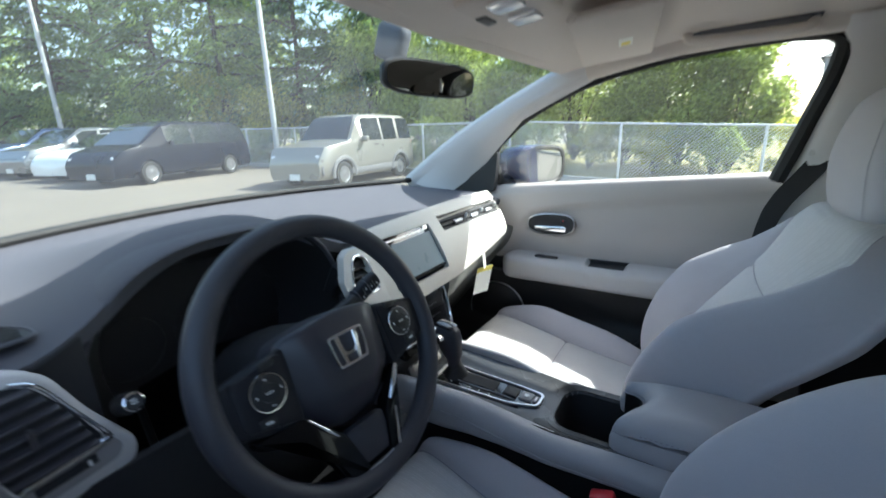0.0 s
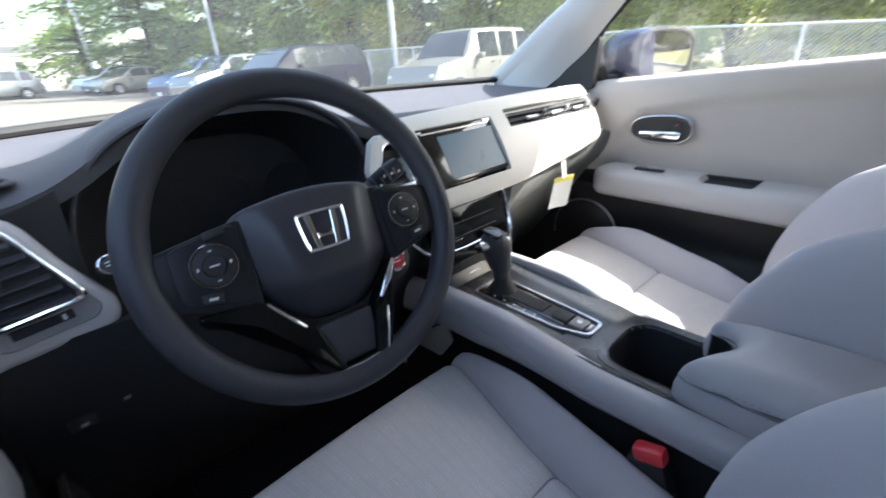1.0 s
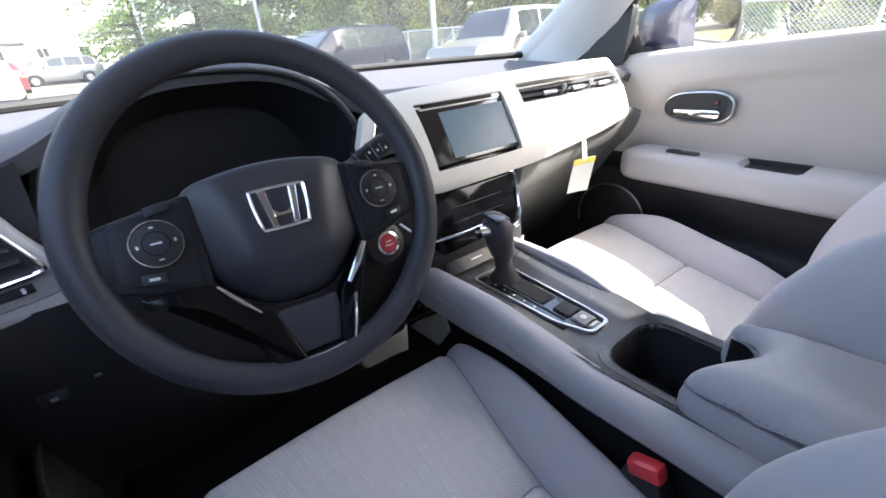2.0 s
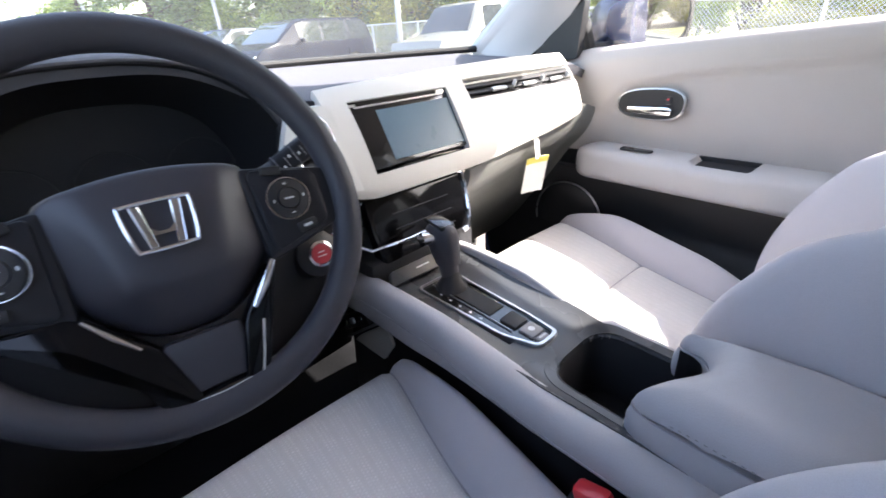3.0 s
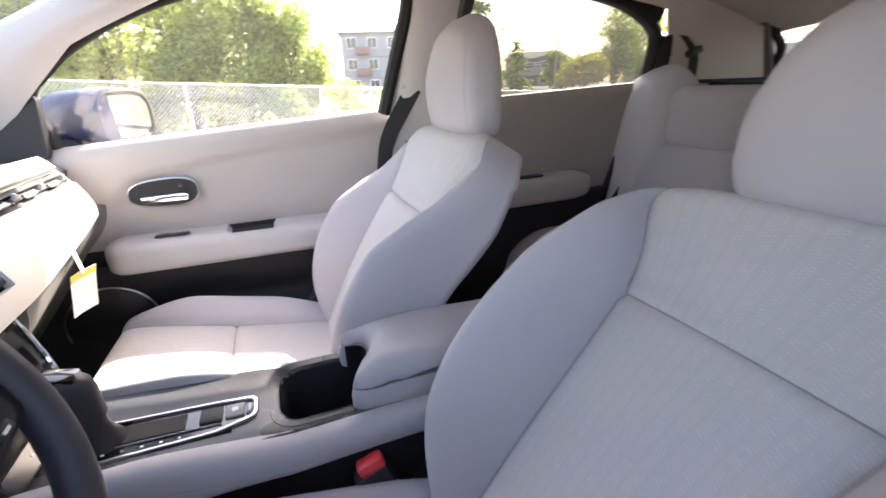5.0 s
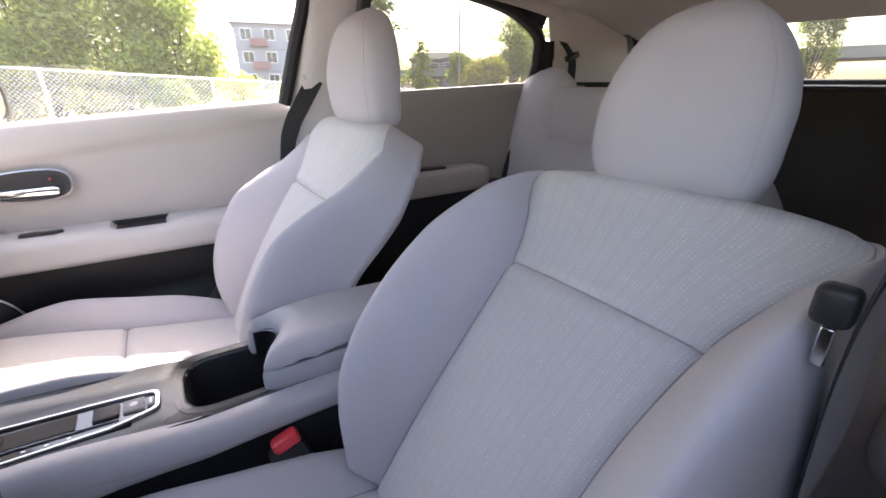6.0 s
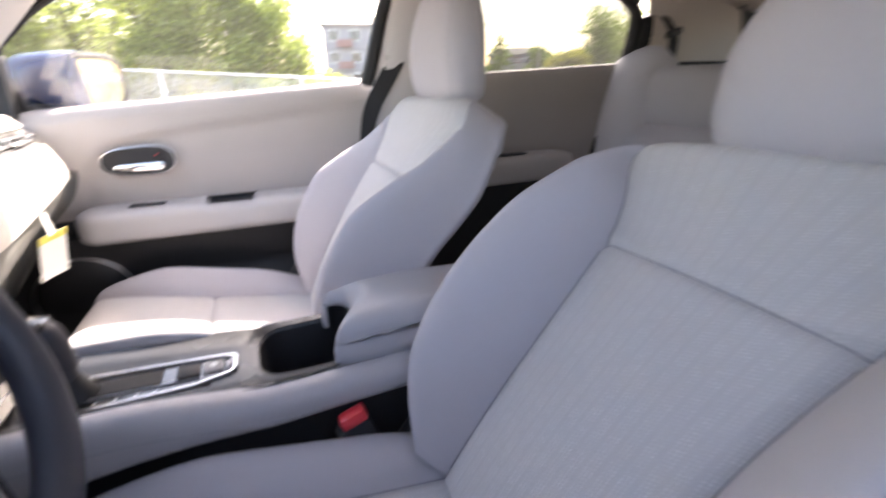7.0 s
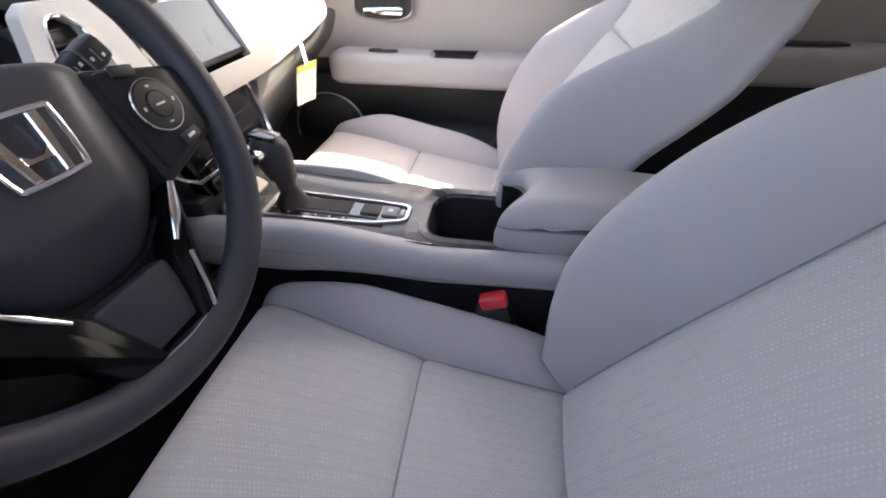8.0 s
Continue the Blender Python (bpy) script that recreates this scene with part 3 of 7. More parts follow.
        part("switch_button", bm_box(0.03, 0.014, 0.004, 0.001, 1, ms @ pose(-0.02, 0, 0.004)), M["gloss_black"], d)
    pk = rounded([(-0.054, -0.036 if s > 0 else -0.016), (-0.060, 0.032), (0.060, 0.032), (0.054, -0.036 if s > 0 else -0.016)], 0.006, 4)
    mp = basis((s * 0.668, -0.276, 0.8500), (0, -1, 0), (s, 0, 0), (0, 0, 1))
    part("pull_pocket", bm_prism(pk, 0.0022, 0.0008, 1, mp), M["dark_hole"], d, "dark pull pocket in the armrest")
    part("pocket_wall", bm_prism(rounded([(-0.060, 0.0), (-0.064, 0.011), (0.064, 0.011), (0.060, 0.0)], 0.003, 3), 0.006, 0.001, 1, basis((s * 0.694, -0.276, 0.851), (0, -1, 0), (0, 0, 1), (-s, 0, 0))), M["dark_hole"], d)
    if s < 0:
        pan = rounded([(-0.09, -0.024), (-0.09, 0.024), (0.12, 0.024), (0.12, -0.024)], 0.010, 4)
        part("switch_panel", bm_prism(pan, 0.005, 0.002, 2, basis((s * 0.708, -0.145, 0.865), (0, -1, 0), (s, 0, 0), (0, 0, 1))), M["black_plastic"], d)
        for i in range(4):
            part("window_switch", bm_box(0.028, 0.014, 0.007, 0.003, 2, basis((s * (0.697 + 0.022 * (i % 2)), -0.085 - 0.05 * (i // 2), 0.872), (0, -1, 0), (s, 0, 0), (0, 0, 1))), M["gloss_black"], d)
    # speaker ring low at the front
    msp = basis((s * 0.655, 0.10, 0.640), (0, -1, 0), (0, 0, 1), (-s, 0, 0))
    part("speaker_grille", bm_lathe([(0.001, 0.010), (0.05, 0.009), (0.09, 0.006), (0.105, -0.004)], 32, msp), M["black_plastic"], d)
    part("speaker_ring", bm_tube([msp @ Vector((0.108 * math.cos(a), 0.108 * math.sin(a), 0.004)) for a in np.linspace(0, 2 * math.pi, 48, endpoint=False)], 0.0028, 8, True), M["satin_metal"] if s > 0 else M["black_plastic"], d, "thin speaker ring")
    # outer skin, sail corner, window channel
    part("outer_skin", bm_grid(lambda u, v: (s * (0.84 + 0.03 * math.sin(v * math.pi) - 0.045 * (1 - v)), lerp(0.38, -0.72, u), lerp(sill(lerp(0.38, -0.72, u)) - 0.015, 0.42, v)), 16, 14, thick=0.01 * s), M["blue_paint"], d, "blue painted outer skin")
    sail = [(0.40, 1.045), (0.13, 1.075), (0.115, 1.215), (0.16, 1.235), (0.27, 1.175), (0.40, 1.09)]
    part("sail_corner", bm_prism(rounded(sail, 0.01, 3), 0.03, 0.004, 2, basis((s * 0.69, 0, 0), (0, 1, 0), (0, 0, 1), (s, 0, 0))), M["black_plastic"], d, "black triangular mirror corner")
    chan = [(0.125, sill(0.13) - 0.0), (0.125, 1.215), (0.0, 1.318), (-0.2, 1.405), (-0.42, 1.450), (-0.62, 1.464), (-0.728, 1.455), (-0.740, 1.40), (-0.708, 1.27), (-0.672, sill(-0.67) - 0.01)]
    chx = [xg(z) + 0.03 for y, z in chan]
    chx[-5:] = [0.615, 0.592, 0.592, 0.625, 0.648]
    part("window_frame", bm_tube(spline([(s * x, y, z) for x, (y, z) in zip(chx, chan)], 6), lambda t: 0.008 + 0.010 * max(0.0, min(1.0, (t - 0.62) / 0.1)) + 0.008 * max(0.0, 1 - t / 0.12), 8, flat=1.3, up=(1, 0, 0)), M["rubber"], d, "black rubber window frame")
    hy = [0.10 - 0.82 * i / 24 for i in range(25)]
    part("window_header", bm_grid(lambda u, v: (lambda y: (lambda z0, z1: (s * (lerp(xg(z0) + 0.03, xg(z1) + 0.012, v)), y, lerp(z0, z1, v)))(linear([(p[0], p[1]) for p in chan[6:0:-1]], y), linear([(p[0], p[1]) for p in RAIL[5::-1]], y) + 0.004))(hy[round(u * 24)]), 24, 3, thick=0.004), M["rubber"], d)
    if s > 0:
        def pane(u, v):
            y = lerp(0.12, -0.78, u)
            zt = linear([(-0.80, 1.45), (-0.42, 1.445), (-0.2, 1.40), (0.0, 1.315), (0.125, 1.215)], y)
            z = lerp(sill(y) - 0.02, zt, v)
            return (s * (xg(z) + 0.03), y, z)
        g = part("pane", bm_grid(pane, 16, 8), M["glass"], d, "clear side window glass")
        g.visible_shadow = False
    return d


def rear_door(s):
    d = thing("car_door", "rear car door with grey trim and a dark lower half", "car door", "rear doors")

    def upper(u, v):
        y = lerp(-0.82, -1.76, u)
        zs = sill(y)
        rows = [(0.0, 0.785, zs - 0.012), (0.1, 0.755, zs), (0.2, 0.715, zs), (0.3, 0.700, zs - 0.03), (0.62, 0.69, 0.99), (0.85, 0.682, 0.90), (1.0, 0.676, 0.82)]
        x, z = linear([(a, b) for a, b, c in rows], v), linear([(a, c) for a, b, c in rows], v)
        return (s * x, y, z)

    part("upper_trim", bm_grid(upper, 24, 24, thick=0.015 * s), M["door_trim_shaded"], d)

    def arm(u, v):
        y = lerp(-0.86, -1.42, u)
        a = 2 * math.pi * v
        k = math.sqrt(max(0.0, 1 - abs(2 * u - 1) ** 8))
        c, sn = math.cos(a), math.sin(a)
        return (s * (0.665 + 0.06 * (0.3 + 0.7 * k) * math.copysign(abs(c) ** 0.6, c)), y, 0.855 + 0.05 * (0.3 + 0.7 * k) * math.copysign(abs(sn) ** 0.6, sn))

    part("armrest", bm_grid(lambda u, v: arm(v, u), 24, 30, closed=True), M["door_trim"], d)
    ms = basis((s * 0.64, -1.12, 0.904), (0, -1, 0), (s, 0, 0), (0, 0, 1))
    part("pull_pocket", bm_prism(rounded([(-0.09, -0.015), (-0.09, 0.02), (0.09, 0.02), (0.09, -0.015)], 0.01, 4), 0.005, 0.001, 1, ms), M["black_plastic"], d)
    part("lower_panel", bm_grid(lambda u, v: (s * (0.672 + 0.01 * math.sin(v * 6)), lerp(-0.80, -1.74, u), lerp(0.83, 0.40, v)), 16, 12, thick=0.02 * s), M["black_plastic"], d)
    part("outer_skin", bm_grid(lambda u, v: (s * (0.84 + 0.03 * math.sin(v * math.pi) - 0.045 * (1 - v)), lerp(-0.74, -1.75, u), lerp(sill(lerp(-0.74, -1.75, u)) - 0.015, 0.45, v)), 16, 14, thick=0.01 * s), M["blue_paint"], d, "blue painted outer skin")
    chan = [(-0.90, sill(-0.90)), (-0.925, 1.30), (-0.955, 1.455), (-1.2, 1.468), (-1.44, 1.438), (-1.56, 1.402), (-1.655, 1.35), (-1.682, 1.27), (-1.685, 1.19)]
    part("window_header", bm_grid(lambda u, v: (lambda y: (lambda z0, z1: (s * (lerp(xg(z0) + 0.03, xg(z1) + 0.012, v)), y, lerp(z0, z1, v)))(linear([(p[0], p[1]) for p in chan[6:1:-1]], y), linear([(p[0], p[1]) for p in RAIL[8:4:-1]], y) + 0.004))(lerp(-0.96, -1.65, u)), 20, 3, thick=0.004), M["rubber"], d)
    part("window_frame", bm_tube(spline([(s * (xg(z) + 0.03), y, z) for y, z in chan], 6), 0.020, 8, flat=1.3, up=(1, 0, 0)), M["rubber"], d, "black rubber window frame")

    def pane(u, v):
        y = lerp(-0.88, -1.675, u)
        zt = linear([(-1.68, 1.32), (-1.56, 1.395), (-1.44, 1.43), (-1.2, 1.46), (-0.8, 1.455)], y)
        z = lerp(sill(y) - 0.02, zt, v)
        return (s * (xg(z) + 0.03), y, z)

    g = part("pane", bm_grid(pane, 12, 8), M["glass_rear"] if s > 0 else M["glass_dark"], d, "tinted side window glass")
    return d


front_door(1)
rear_door(1)
rear_door(-1)
# the driver's door is not quite latched
ajar = front_door(-1)
ajar.matrix_basis = pose(-0.80, 0.38, 0) @ pose(0, 0, 0, 0, 0, -2) @ pose(0.80, -0.38, 0)

# door seals behind the rear doors, and the body sides behind the door panels
for s in (1, -1):
    sd = finish("wall_side", bm_box(0.05, 2.35, 0.58, 0.01, 1, pose(s * 0.735, -0.72, 0.59)), M["black_plastic"])
    tagged(sd, "black inner body side behind the door trims", "wall", kind="structure")
    sl = finish("trim_door_seal", bm_tube(spline([(s * 0.640, -1.695, 1.345), (s * 0.656, -1.712, 1.27), (s * 0.672, -1.690, 1.18), (s * 0.672, -1.594, 0.987), (s * 0.672, -1.522, 0.79), (s * 0.67, -1.47, 0.55)], 6), 0.022, 8), M["rubber"])
    tagged(sl, "black rubber door seal", "door seal", kind="structure")

# ---- outer body of the car, closing it below the glass ----
shell = thing("car_body", "blue metallic outer body panels on black tyres", "car body", kind="structure")
FWY, RWY, WR = 0.98, -1.88, 0.33


def arch_cut(y, z):
    return min(math.hypot(y - FWY, z - WR), math.hypot(y - RWY, z - WR)) < 0.385


for s in (1, -1):
    def wing(u, v, s=s):
        y = lerp(0.36, 1.52, u)
        top = 1.012 - 0.16 * max(0.0, (y - 0.46) / 1.0) ** 1.3
        z = lerp(top, 0.30, v)
        return (s * (0.838 + 0.035 * math.sin(math.pi * min(1, v * 1.1)) - 0.22 * max(0, u - 0.72) ** 1.5 * 2), y, z)
    part("front_wing", bm_grid(wing, 44, 30, skip=lambda u, v: arch_cut(wing(u, v)[1], wing(u, v)[2]), thick=0.008), M["blue_paint"], shell)

    def quarter_skin(u, v, s=s):
        y = lerp(-1.76, -2.42, u)
        z = lerp(linear([(-2.42, 1.02), (-2.1, 1.16), (-1.76, 1.20)], y), 0.34, v)
        return (s * (0.805 + 0.05 * math.sin(math.pi * v) - 0.16 * u ** 3), y, z)
    part("rear_quarter", bm_grid(quarter_skin, 30, 30, skip=lambda u, v: arch_cut(quarter_skin(u, v)[1], quarter_skin(u, v)[2]), thick=0.008), M["blue_paint"], shell)
    part("sill_panel", bm_box(0.06, 2.10, 0.16, 0.02, 2, pose(s * 0.825, -0.66, 0.36)), M["black_plastic"], shell)
    part("headlamp", bm_box(0.28, 0.16, 0.12, 0.04, 3, pose(s * 0.62, 1.46, 0.76, 0, 0, -s * 28)), M["lamp_lens"], shell)
    part("tail_lamp", bm_box(0.20, 0.10, 0.16, 0.03, 2, pose(s * 0.60, -2.40, 0.90, 0, 0, s * 14)), M["tail_lens"], shell)
    for wy in (FWY, RWY):
        wm = Matrix.Translation((s * 0.755, wy, WR)) @ Matrix.Rotation(radians(90 * s), 4, "Y")
        wh = part("wheel", bm_lathe([(0.22, -0.10), (0.31, -0.10), (0.33, -0.07), (0.33, 0.07), (0.31, 0.10), (0.225, 0.10), (0.22, 0.07)], 40, wm), M["tyre"], shell)
        part("rim", bm_lathe([(0.22, 0.07), (0.21, 0.09), (0.18, 0.07), (0.08, 0.075), (0.05, 0.095), (0.001, 0.095)], 30, wm), M["satin_metal"], wh)
        for k in range(5):
            part("spoke", bm_box(0.035, 0.17, 0.02, 0.006, 2, wm @ pose(0, 0, 0.088, 0, 0, 72 * k) @ pose(0, 0.12, 0)), M["satin_metal"], wh)
part("front_bumper", bm_grid(lambda u, v: ((2 * u - 1) * 0.80, 1.64 - 0.22 * abs(2 * u - 1) ** 2.4 + 0.05 * math.sin(math.pi * v), lerp(0.885, 0.24, v)), 30, 16, thick=0.012), M["blue_paint"], shell)
part("grille", bm_box(0.86, 0.05, 0.11, 0.03, 2, pose(0, 1.665, 0.74)), M["black_plastic"], shell)
part("lower_grille", bm_box(1.0, 0.05, 0.12, 0.03, 2, pose(0, 1.675, 0.40)), M["black_plastic"], shell)
part("rear_bumper", bm_grid(lambda u, v: ((2 * u - 1) * 0.80, -2.46 + 0.14 * abs(2 * u - 1) ** 3 - 0.03 * math.sin(math.pi * v), lerp(0.66, 0.28, v)), 30, 12, thick=0.012), M["blue_paint"], shell)
part("tailgate_skin", bm_grid(lambda u, v: ((2 * u - 1) * 0.72, -2.44 + 0.10 * (2 * u - 1) ** 2 + 0.05 * v, lerp(0.64, 1.06, v)), 24, 10, thick=0.010), M["blue_paint"], shell)


# outside mirror of the right door, with a small one on the left
def door_mirror(s):
    d = thing("door_mirror", "blue door mirror with a black-edged glass outside the window", "mirror", "door mirrors")
    c = Vector((s * 0.880, 0.045, 1.157))
    loops = []
    for t, sc in ((0.0, 0.94), (0.08, 1.0), (0.4, 1.0), (0.7, 0.93), (0.92, 0.70), (1.0, 0.42)):
        loops.append([c + Vector((s * x * sc, -0.045 + 0.185 * t, z * sc)) for x, z in super_loop(0.108, 0.076, 3.2, 28)])
    part("housing", bm_loft(loops), M["blue_paint"], d)
    m = basis(c + Vector((0, -0.049, 0)), (1, 0, 0), (0, 0, 1), (0, -1, 0)) @ pose(0, 0, 0, 1.0, -9.0)
    part("glass", bm_loft([[m @ Vector((x, y, 0.0)) for x, y in super_loop(0.090, 0.058, 3.2, 28)], [m @ Vector((x, y, 0.003)) for x, y in super_loop(0.088, 0.056, 3.2, 28)]]), M["mirror"], d, "mirror glass")
    part("arm", bm_box(0.14, 0.06, 0.035, 0.012, 2, pose(s * 0.790, 0.11, 1.092)), M["black_plastic"], d)
    part("glass_surround", bm_loft([[m @ Vector((x * k, y * k, z)) for x, y in super_loop(0.106, 0.074, 3.2, 28)] for z, k in ((-0.012, 1.0), (0.004, 0.99), (0.006, 0.88), (-0.006, 0.76))], cap=False), M["black_plastic"], d)
    d.matrix_basis = Matrix.Translation(c) @ pose(0, 0, 0, 0, 0, -s * 16) @ Matrix.Translation(-c)
    return d


door_mirror(1)
door_mirror(-1)
# ---- dashboard ----
dash = thing("dashboard", "grey dashboard with a cream facia across its middle", "dashboard")


def face_y(z):
    """The leaning facia plane."""
    return 0.089 + (z - 1.055) * 0.56


def hood_h(x):
    """Extra height of the instrument hood over the pad."""
    return 0.082 * math.exp(-(abs((x + 0.345) / 0.178) ** 3.2))


def pad_pt(u, v):
    x = lerp(-0.735, 0.735, u)
    k = x / 0.735
    yw = 0.765 - 0.29 * k * k
    yf = curve([(-0.735, 0.06), (-0.62, 0.055), (-0.56, 0.075), (-0.48, 0.100), (-0.20, 0.100), (-0.12, 0.095), (0.3, 0.085), (0.735, 0.11)], x)
    y = lerp(yf, yw, v ** 0.9)
    z = 1.078 + 0.022 * v - 0.03 * max(0, abs(k) - 0.86) / 0.14 + hood_h(x) * (0.5 + 0.5 * math.cos(math.pi * min(1.0, v / 0.85)))
    z -= 0.012 * math.exp(-v * 22)
    return (x, y, z)


part("upper_pad", bm_grid(pad_pt, 80, 30, thick=0.02), M["dash_soft"], dash, "grained grey soft upper pad")

# instrument hood: an arch with a dark recess
def arch(t, grow, y):
    a = math.pi * (1.12 - 1.24 * t)
    c, s_ = math.cos(a), math.sin(a)
    x = -0.353 + (0.212 + grow) * math.copysign(abs(c) ** 0.78, c)
    z = 0.965 + (0.180 + grow * 0.9) * math.copysign(abs(s_) ** 0.86, s_)
    return (x, y, z)


HOOD = [(0.004, 0.20), (0.007, 0.16), (0.009, 0.13), (0.008, 0.108), (0.005, 0.094), (0.002, 0.089), (-0.001, 0.089), (-0.003, 0.092), (-0.004, 0.097)]
part("instrument_hood", bm_grid(lambda u, v: arch(u, curve([(i / 8, g) for i, (g, y) in enumerate(HOOD)], v), linear([(i / 8, y) for i, (g, y) in enumerate(HOOD)], v)), 48, 32), M["dash_soft"], dash, "grained grey hood over the instruments")
part("dash_cheek", bm_grid(lambda u, v: (lambda p: (p[0], lerp(p[1] + 0.004, 0.066, min(1, v * 3)), lerp(p[2] - 0.004, 0.90, v)))(pad_pt(lerp(0.02, 0.118, u), 0.0)), 12, 12, thick=0.008), M["dark_hole"], dash)
part("instrument_recess", bm_grid(lambda u, v: arch(u, -0.002 - 0.060 * v, 0.093 + 0.124 * v), 48, 10), M["dark_hole"], dash)
part("instrument_panel", bm_grid(lambda u, v: tuple(Vector(arch(u, -0.058, 0.212)).lerp(Vector((-0.353, 0.216, 0.93)), v)), 48, 4), M["dark_hole"], dash, "switched-off black instrument panel")
for cx in (-0.47, -0.36, -0.25):
    part("dial_ring", bm_tube([(cx + 0.048 * math.cos(a), 0.198, 0.985 + 0.048 * math.sin(a)) for a in np.linspace(0, 2 * math.pi, 32, endpoint=False)], 0.0010, 5, True), M["dark_hole"], dash)

# cream facia from the middle vents to the passenger door
X0, X1 = -0.168, 0.600
def facia_edges(x):
    top = curve([(-0.168, 1.030), (-0.150, 1.054), (-0.12, 1.072), (0.1, 1.082), (0.40, 1.088), (0.555, 1.086), (0.585, 1.066), (0.600, 1.030)], x)
    bot = curve([(-0.168, 0.974), (-0.12, 0.945), (-0.05, 0.926), (0.15, 0.927), (0.36, 0.945), (0.51, 0.963), (0.565, 0.972), (0.588, 0.982), (0.600, 0.998)], x)
    return top, bot


FX = sorted(set([round(v, 4) for v in np.linspace(X0, X1, 53)] + [-0.160, -0.096, -0.053, 0.157, 0.205, 0.572]))
def facia_rows(x):
    """Heights of the rows at x, with rows along the edges of the openings."""
    top, bot = facia_edges(x)
    lev = [top, 1.064, 1.056, 1.030, 0.975, 0.955, bot]
    for i in range(1, 6):
        lev[i] = max(min(lev[i], top - 0.0015 * i), bot + 0.0015 * (6 - i))
    return [lerp(a, b, k / n) for a, b, n in zip(lev, lev[1:], (4, 2, 4, 6, 3, 5)) for k in range(n)] + [bot]


def facia_pt(x, v):
    top, bot = facia_edges(x)
    z = lerp(top, bot, v)
    bulge = 0.014 * math.sin(math.pi * v) ** 0.6 + 0.012 * max(0, (x - 0.25)) * 2
    end = 0.05 * max(0, (x - 0.54) / 0.060) ** 2
    return (x, face_y(z) - bulge + end + 0.004, z)


def facia_bm():
    bm = bmesh.new()
    nv = 24
    at = [[facia_pt(x, (facia_edges(x)[0] - z) / (facia_edges(x)[0] - facia_edges(x)[1])) for z in facia_rows(x)] for x in FX]
    vs = [[bm.verts.new(col[j]) for col in at] for j in range(nv + 1)]
    for j in range(nv):
        for i in range(len(FX) - 1):
            xm = 0.5 * (FX[i] + FX[i + 1])
            zm = 0.25 * (at[i][j][2] + at[i + 1][j][2] + at[i][j + 1][2] + at[i + 1][j + 1][2])
            if 0.205 < xm < 0.572 and 1.030 < zm < 1.064:
                continue
            if -0.053 < xm < 0.157 and 0.955 < zm < 1.056:
                continue
            if xm < -0.096:
                continue
            bm.faces.new((vs[j][i], vs[j][i + 1], vs[j + 1][i + 1], vs[j + 1][i]))
    bmesh.ops.recalc_face_normals(bm, faces=bm.faces)
    bmesh.ops.solidify(bm, geom=bm.faces[:], thickness=-0.014)
    bmesh.ops.delete(bm, geom=[v for v in bm.verts if not v.link_faces], context="VERTS")
    return bm


part("facia", facia_bm(), M["cream"], dash, "cream leather-look facia panel")
part("facia_stitching", bm_tube([Vector(facia_pt(x, 0.90)) + Vector((0, -0.001, 0)) for x in np.linspace(-0.06, 0.58, 40)], 0.0010, 5), M["seam_and_crease_shade"], dash)

# long passenger vent: dark box, slats and small metal tabs
tilt = Matrix.Rotation(radians(29), 4, "X")
part("vent_box", bm_box(0.374, 0.03, 0.038, 0.004, 1, pose(0.389, 0.104, 1.045) @ tilt), M["dark_hole"], dash)
for i, dz in enumerate((-0.011, 0.0, 0.011)):
    part("vent_slat", bm_box(0.366, 0.014, 0.0035, 0.001, 1, pose(0.389, 0.072 + dz * 0.5, 1.0465 + dz) @ tilt), M["dark_hole"], dash)
for cx in (0.30, 0.40, 0.50):
    part("vent_tab", bm_box(0.044, 0.010, 0.0075, 0.003, 2, pose(cx, 0.0645, 1.0465) @ tilt), M["satin_metal"], dash, "metal vent tab")
    part("vent_vane", bm_box(0.005, 0.008, 0.026, 0.0015, 1, pose(cx + 0.052, 0.070, 1.0465) @ tilt), M["galv"], dash, "pale upright vane")
part("vent_rim", bm_tube([Vector((x, face_y(z) - 0.012, z)) for x, z in rounded([(0.206, 1.030), (0.206, 1.062), (0.570, 1.064), (0.574, 1.032)], 0.008, 4)], 0.0022, 6, True), M["cream"], dash)

# display unit
disp = basis((0.052, 0.0605, 1.009), (1, 0, 0), (0, 0.488, 0.873), (0, -0.873, 0.488))
part("display", bm_prism(rounded([(-0.108, -0.0575), (-0.108, 0.0575), (0.108, 0.0575), (0.108, -0.0575)], 0.006, 4), 0.024, 0.002, 2, disp @ pose(0, 0, -0.012)), M["gloss_black"], dash, "black head unit with a blank screen")
head = bpy.data.objects["display"]
part("screen", bm_box(0.160, 0.086, 0.002, 0.0008, 1, disp @ pose(0.022, -0.007, 0.0125)), M["screen"], head, "blank grey-blue glass screen")
part("disc_slot", bm_box(0.19, 0.003, 0.002, 0.0006, 1, disp @ pose(0, 0.045, 0.0125)), M["satin_metal"], head)
part("eject_button", bm_box(0.02, 0.007, 0.003, 0.001, 1, disp @ pose(0.09, 0.050, 0.0125)), M["satin_metal"], head)
part("mark", bm_box(0.014, 0.004, 0.0016, 0.0004, 1, disp @ pose(-0.098, 0.049, 0.0128)), M["satin_metal"], head)

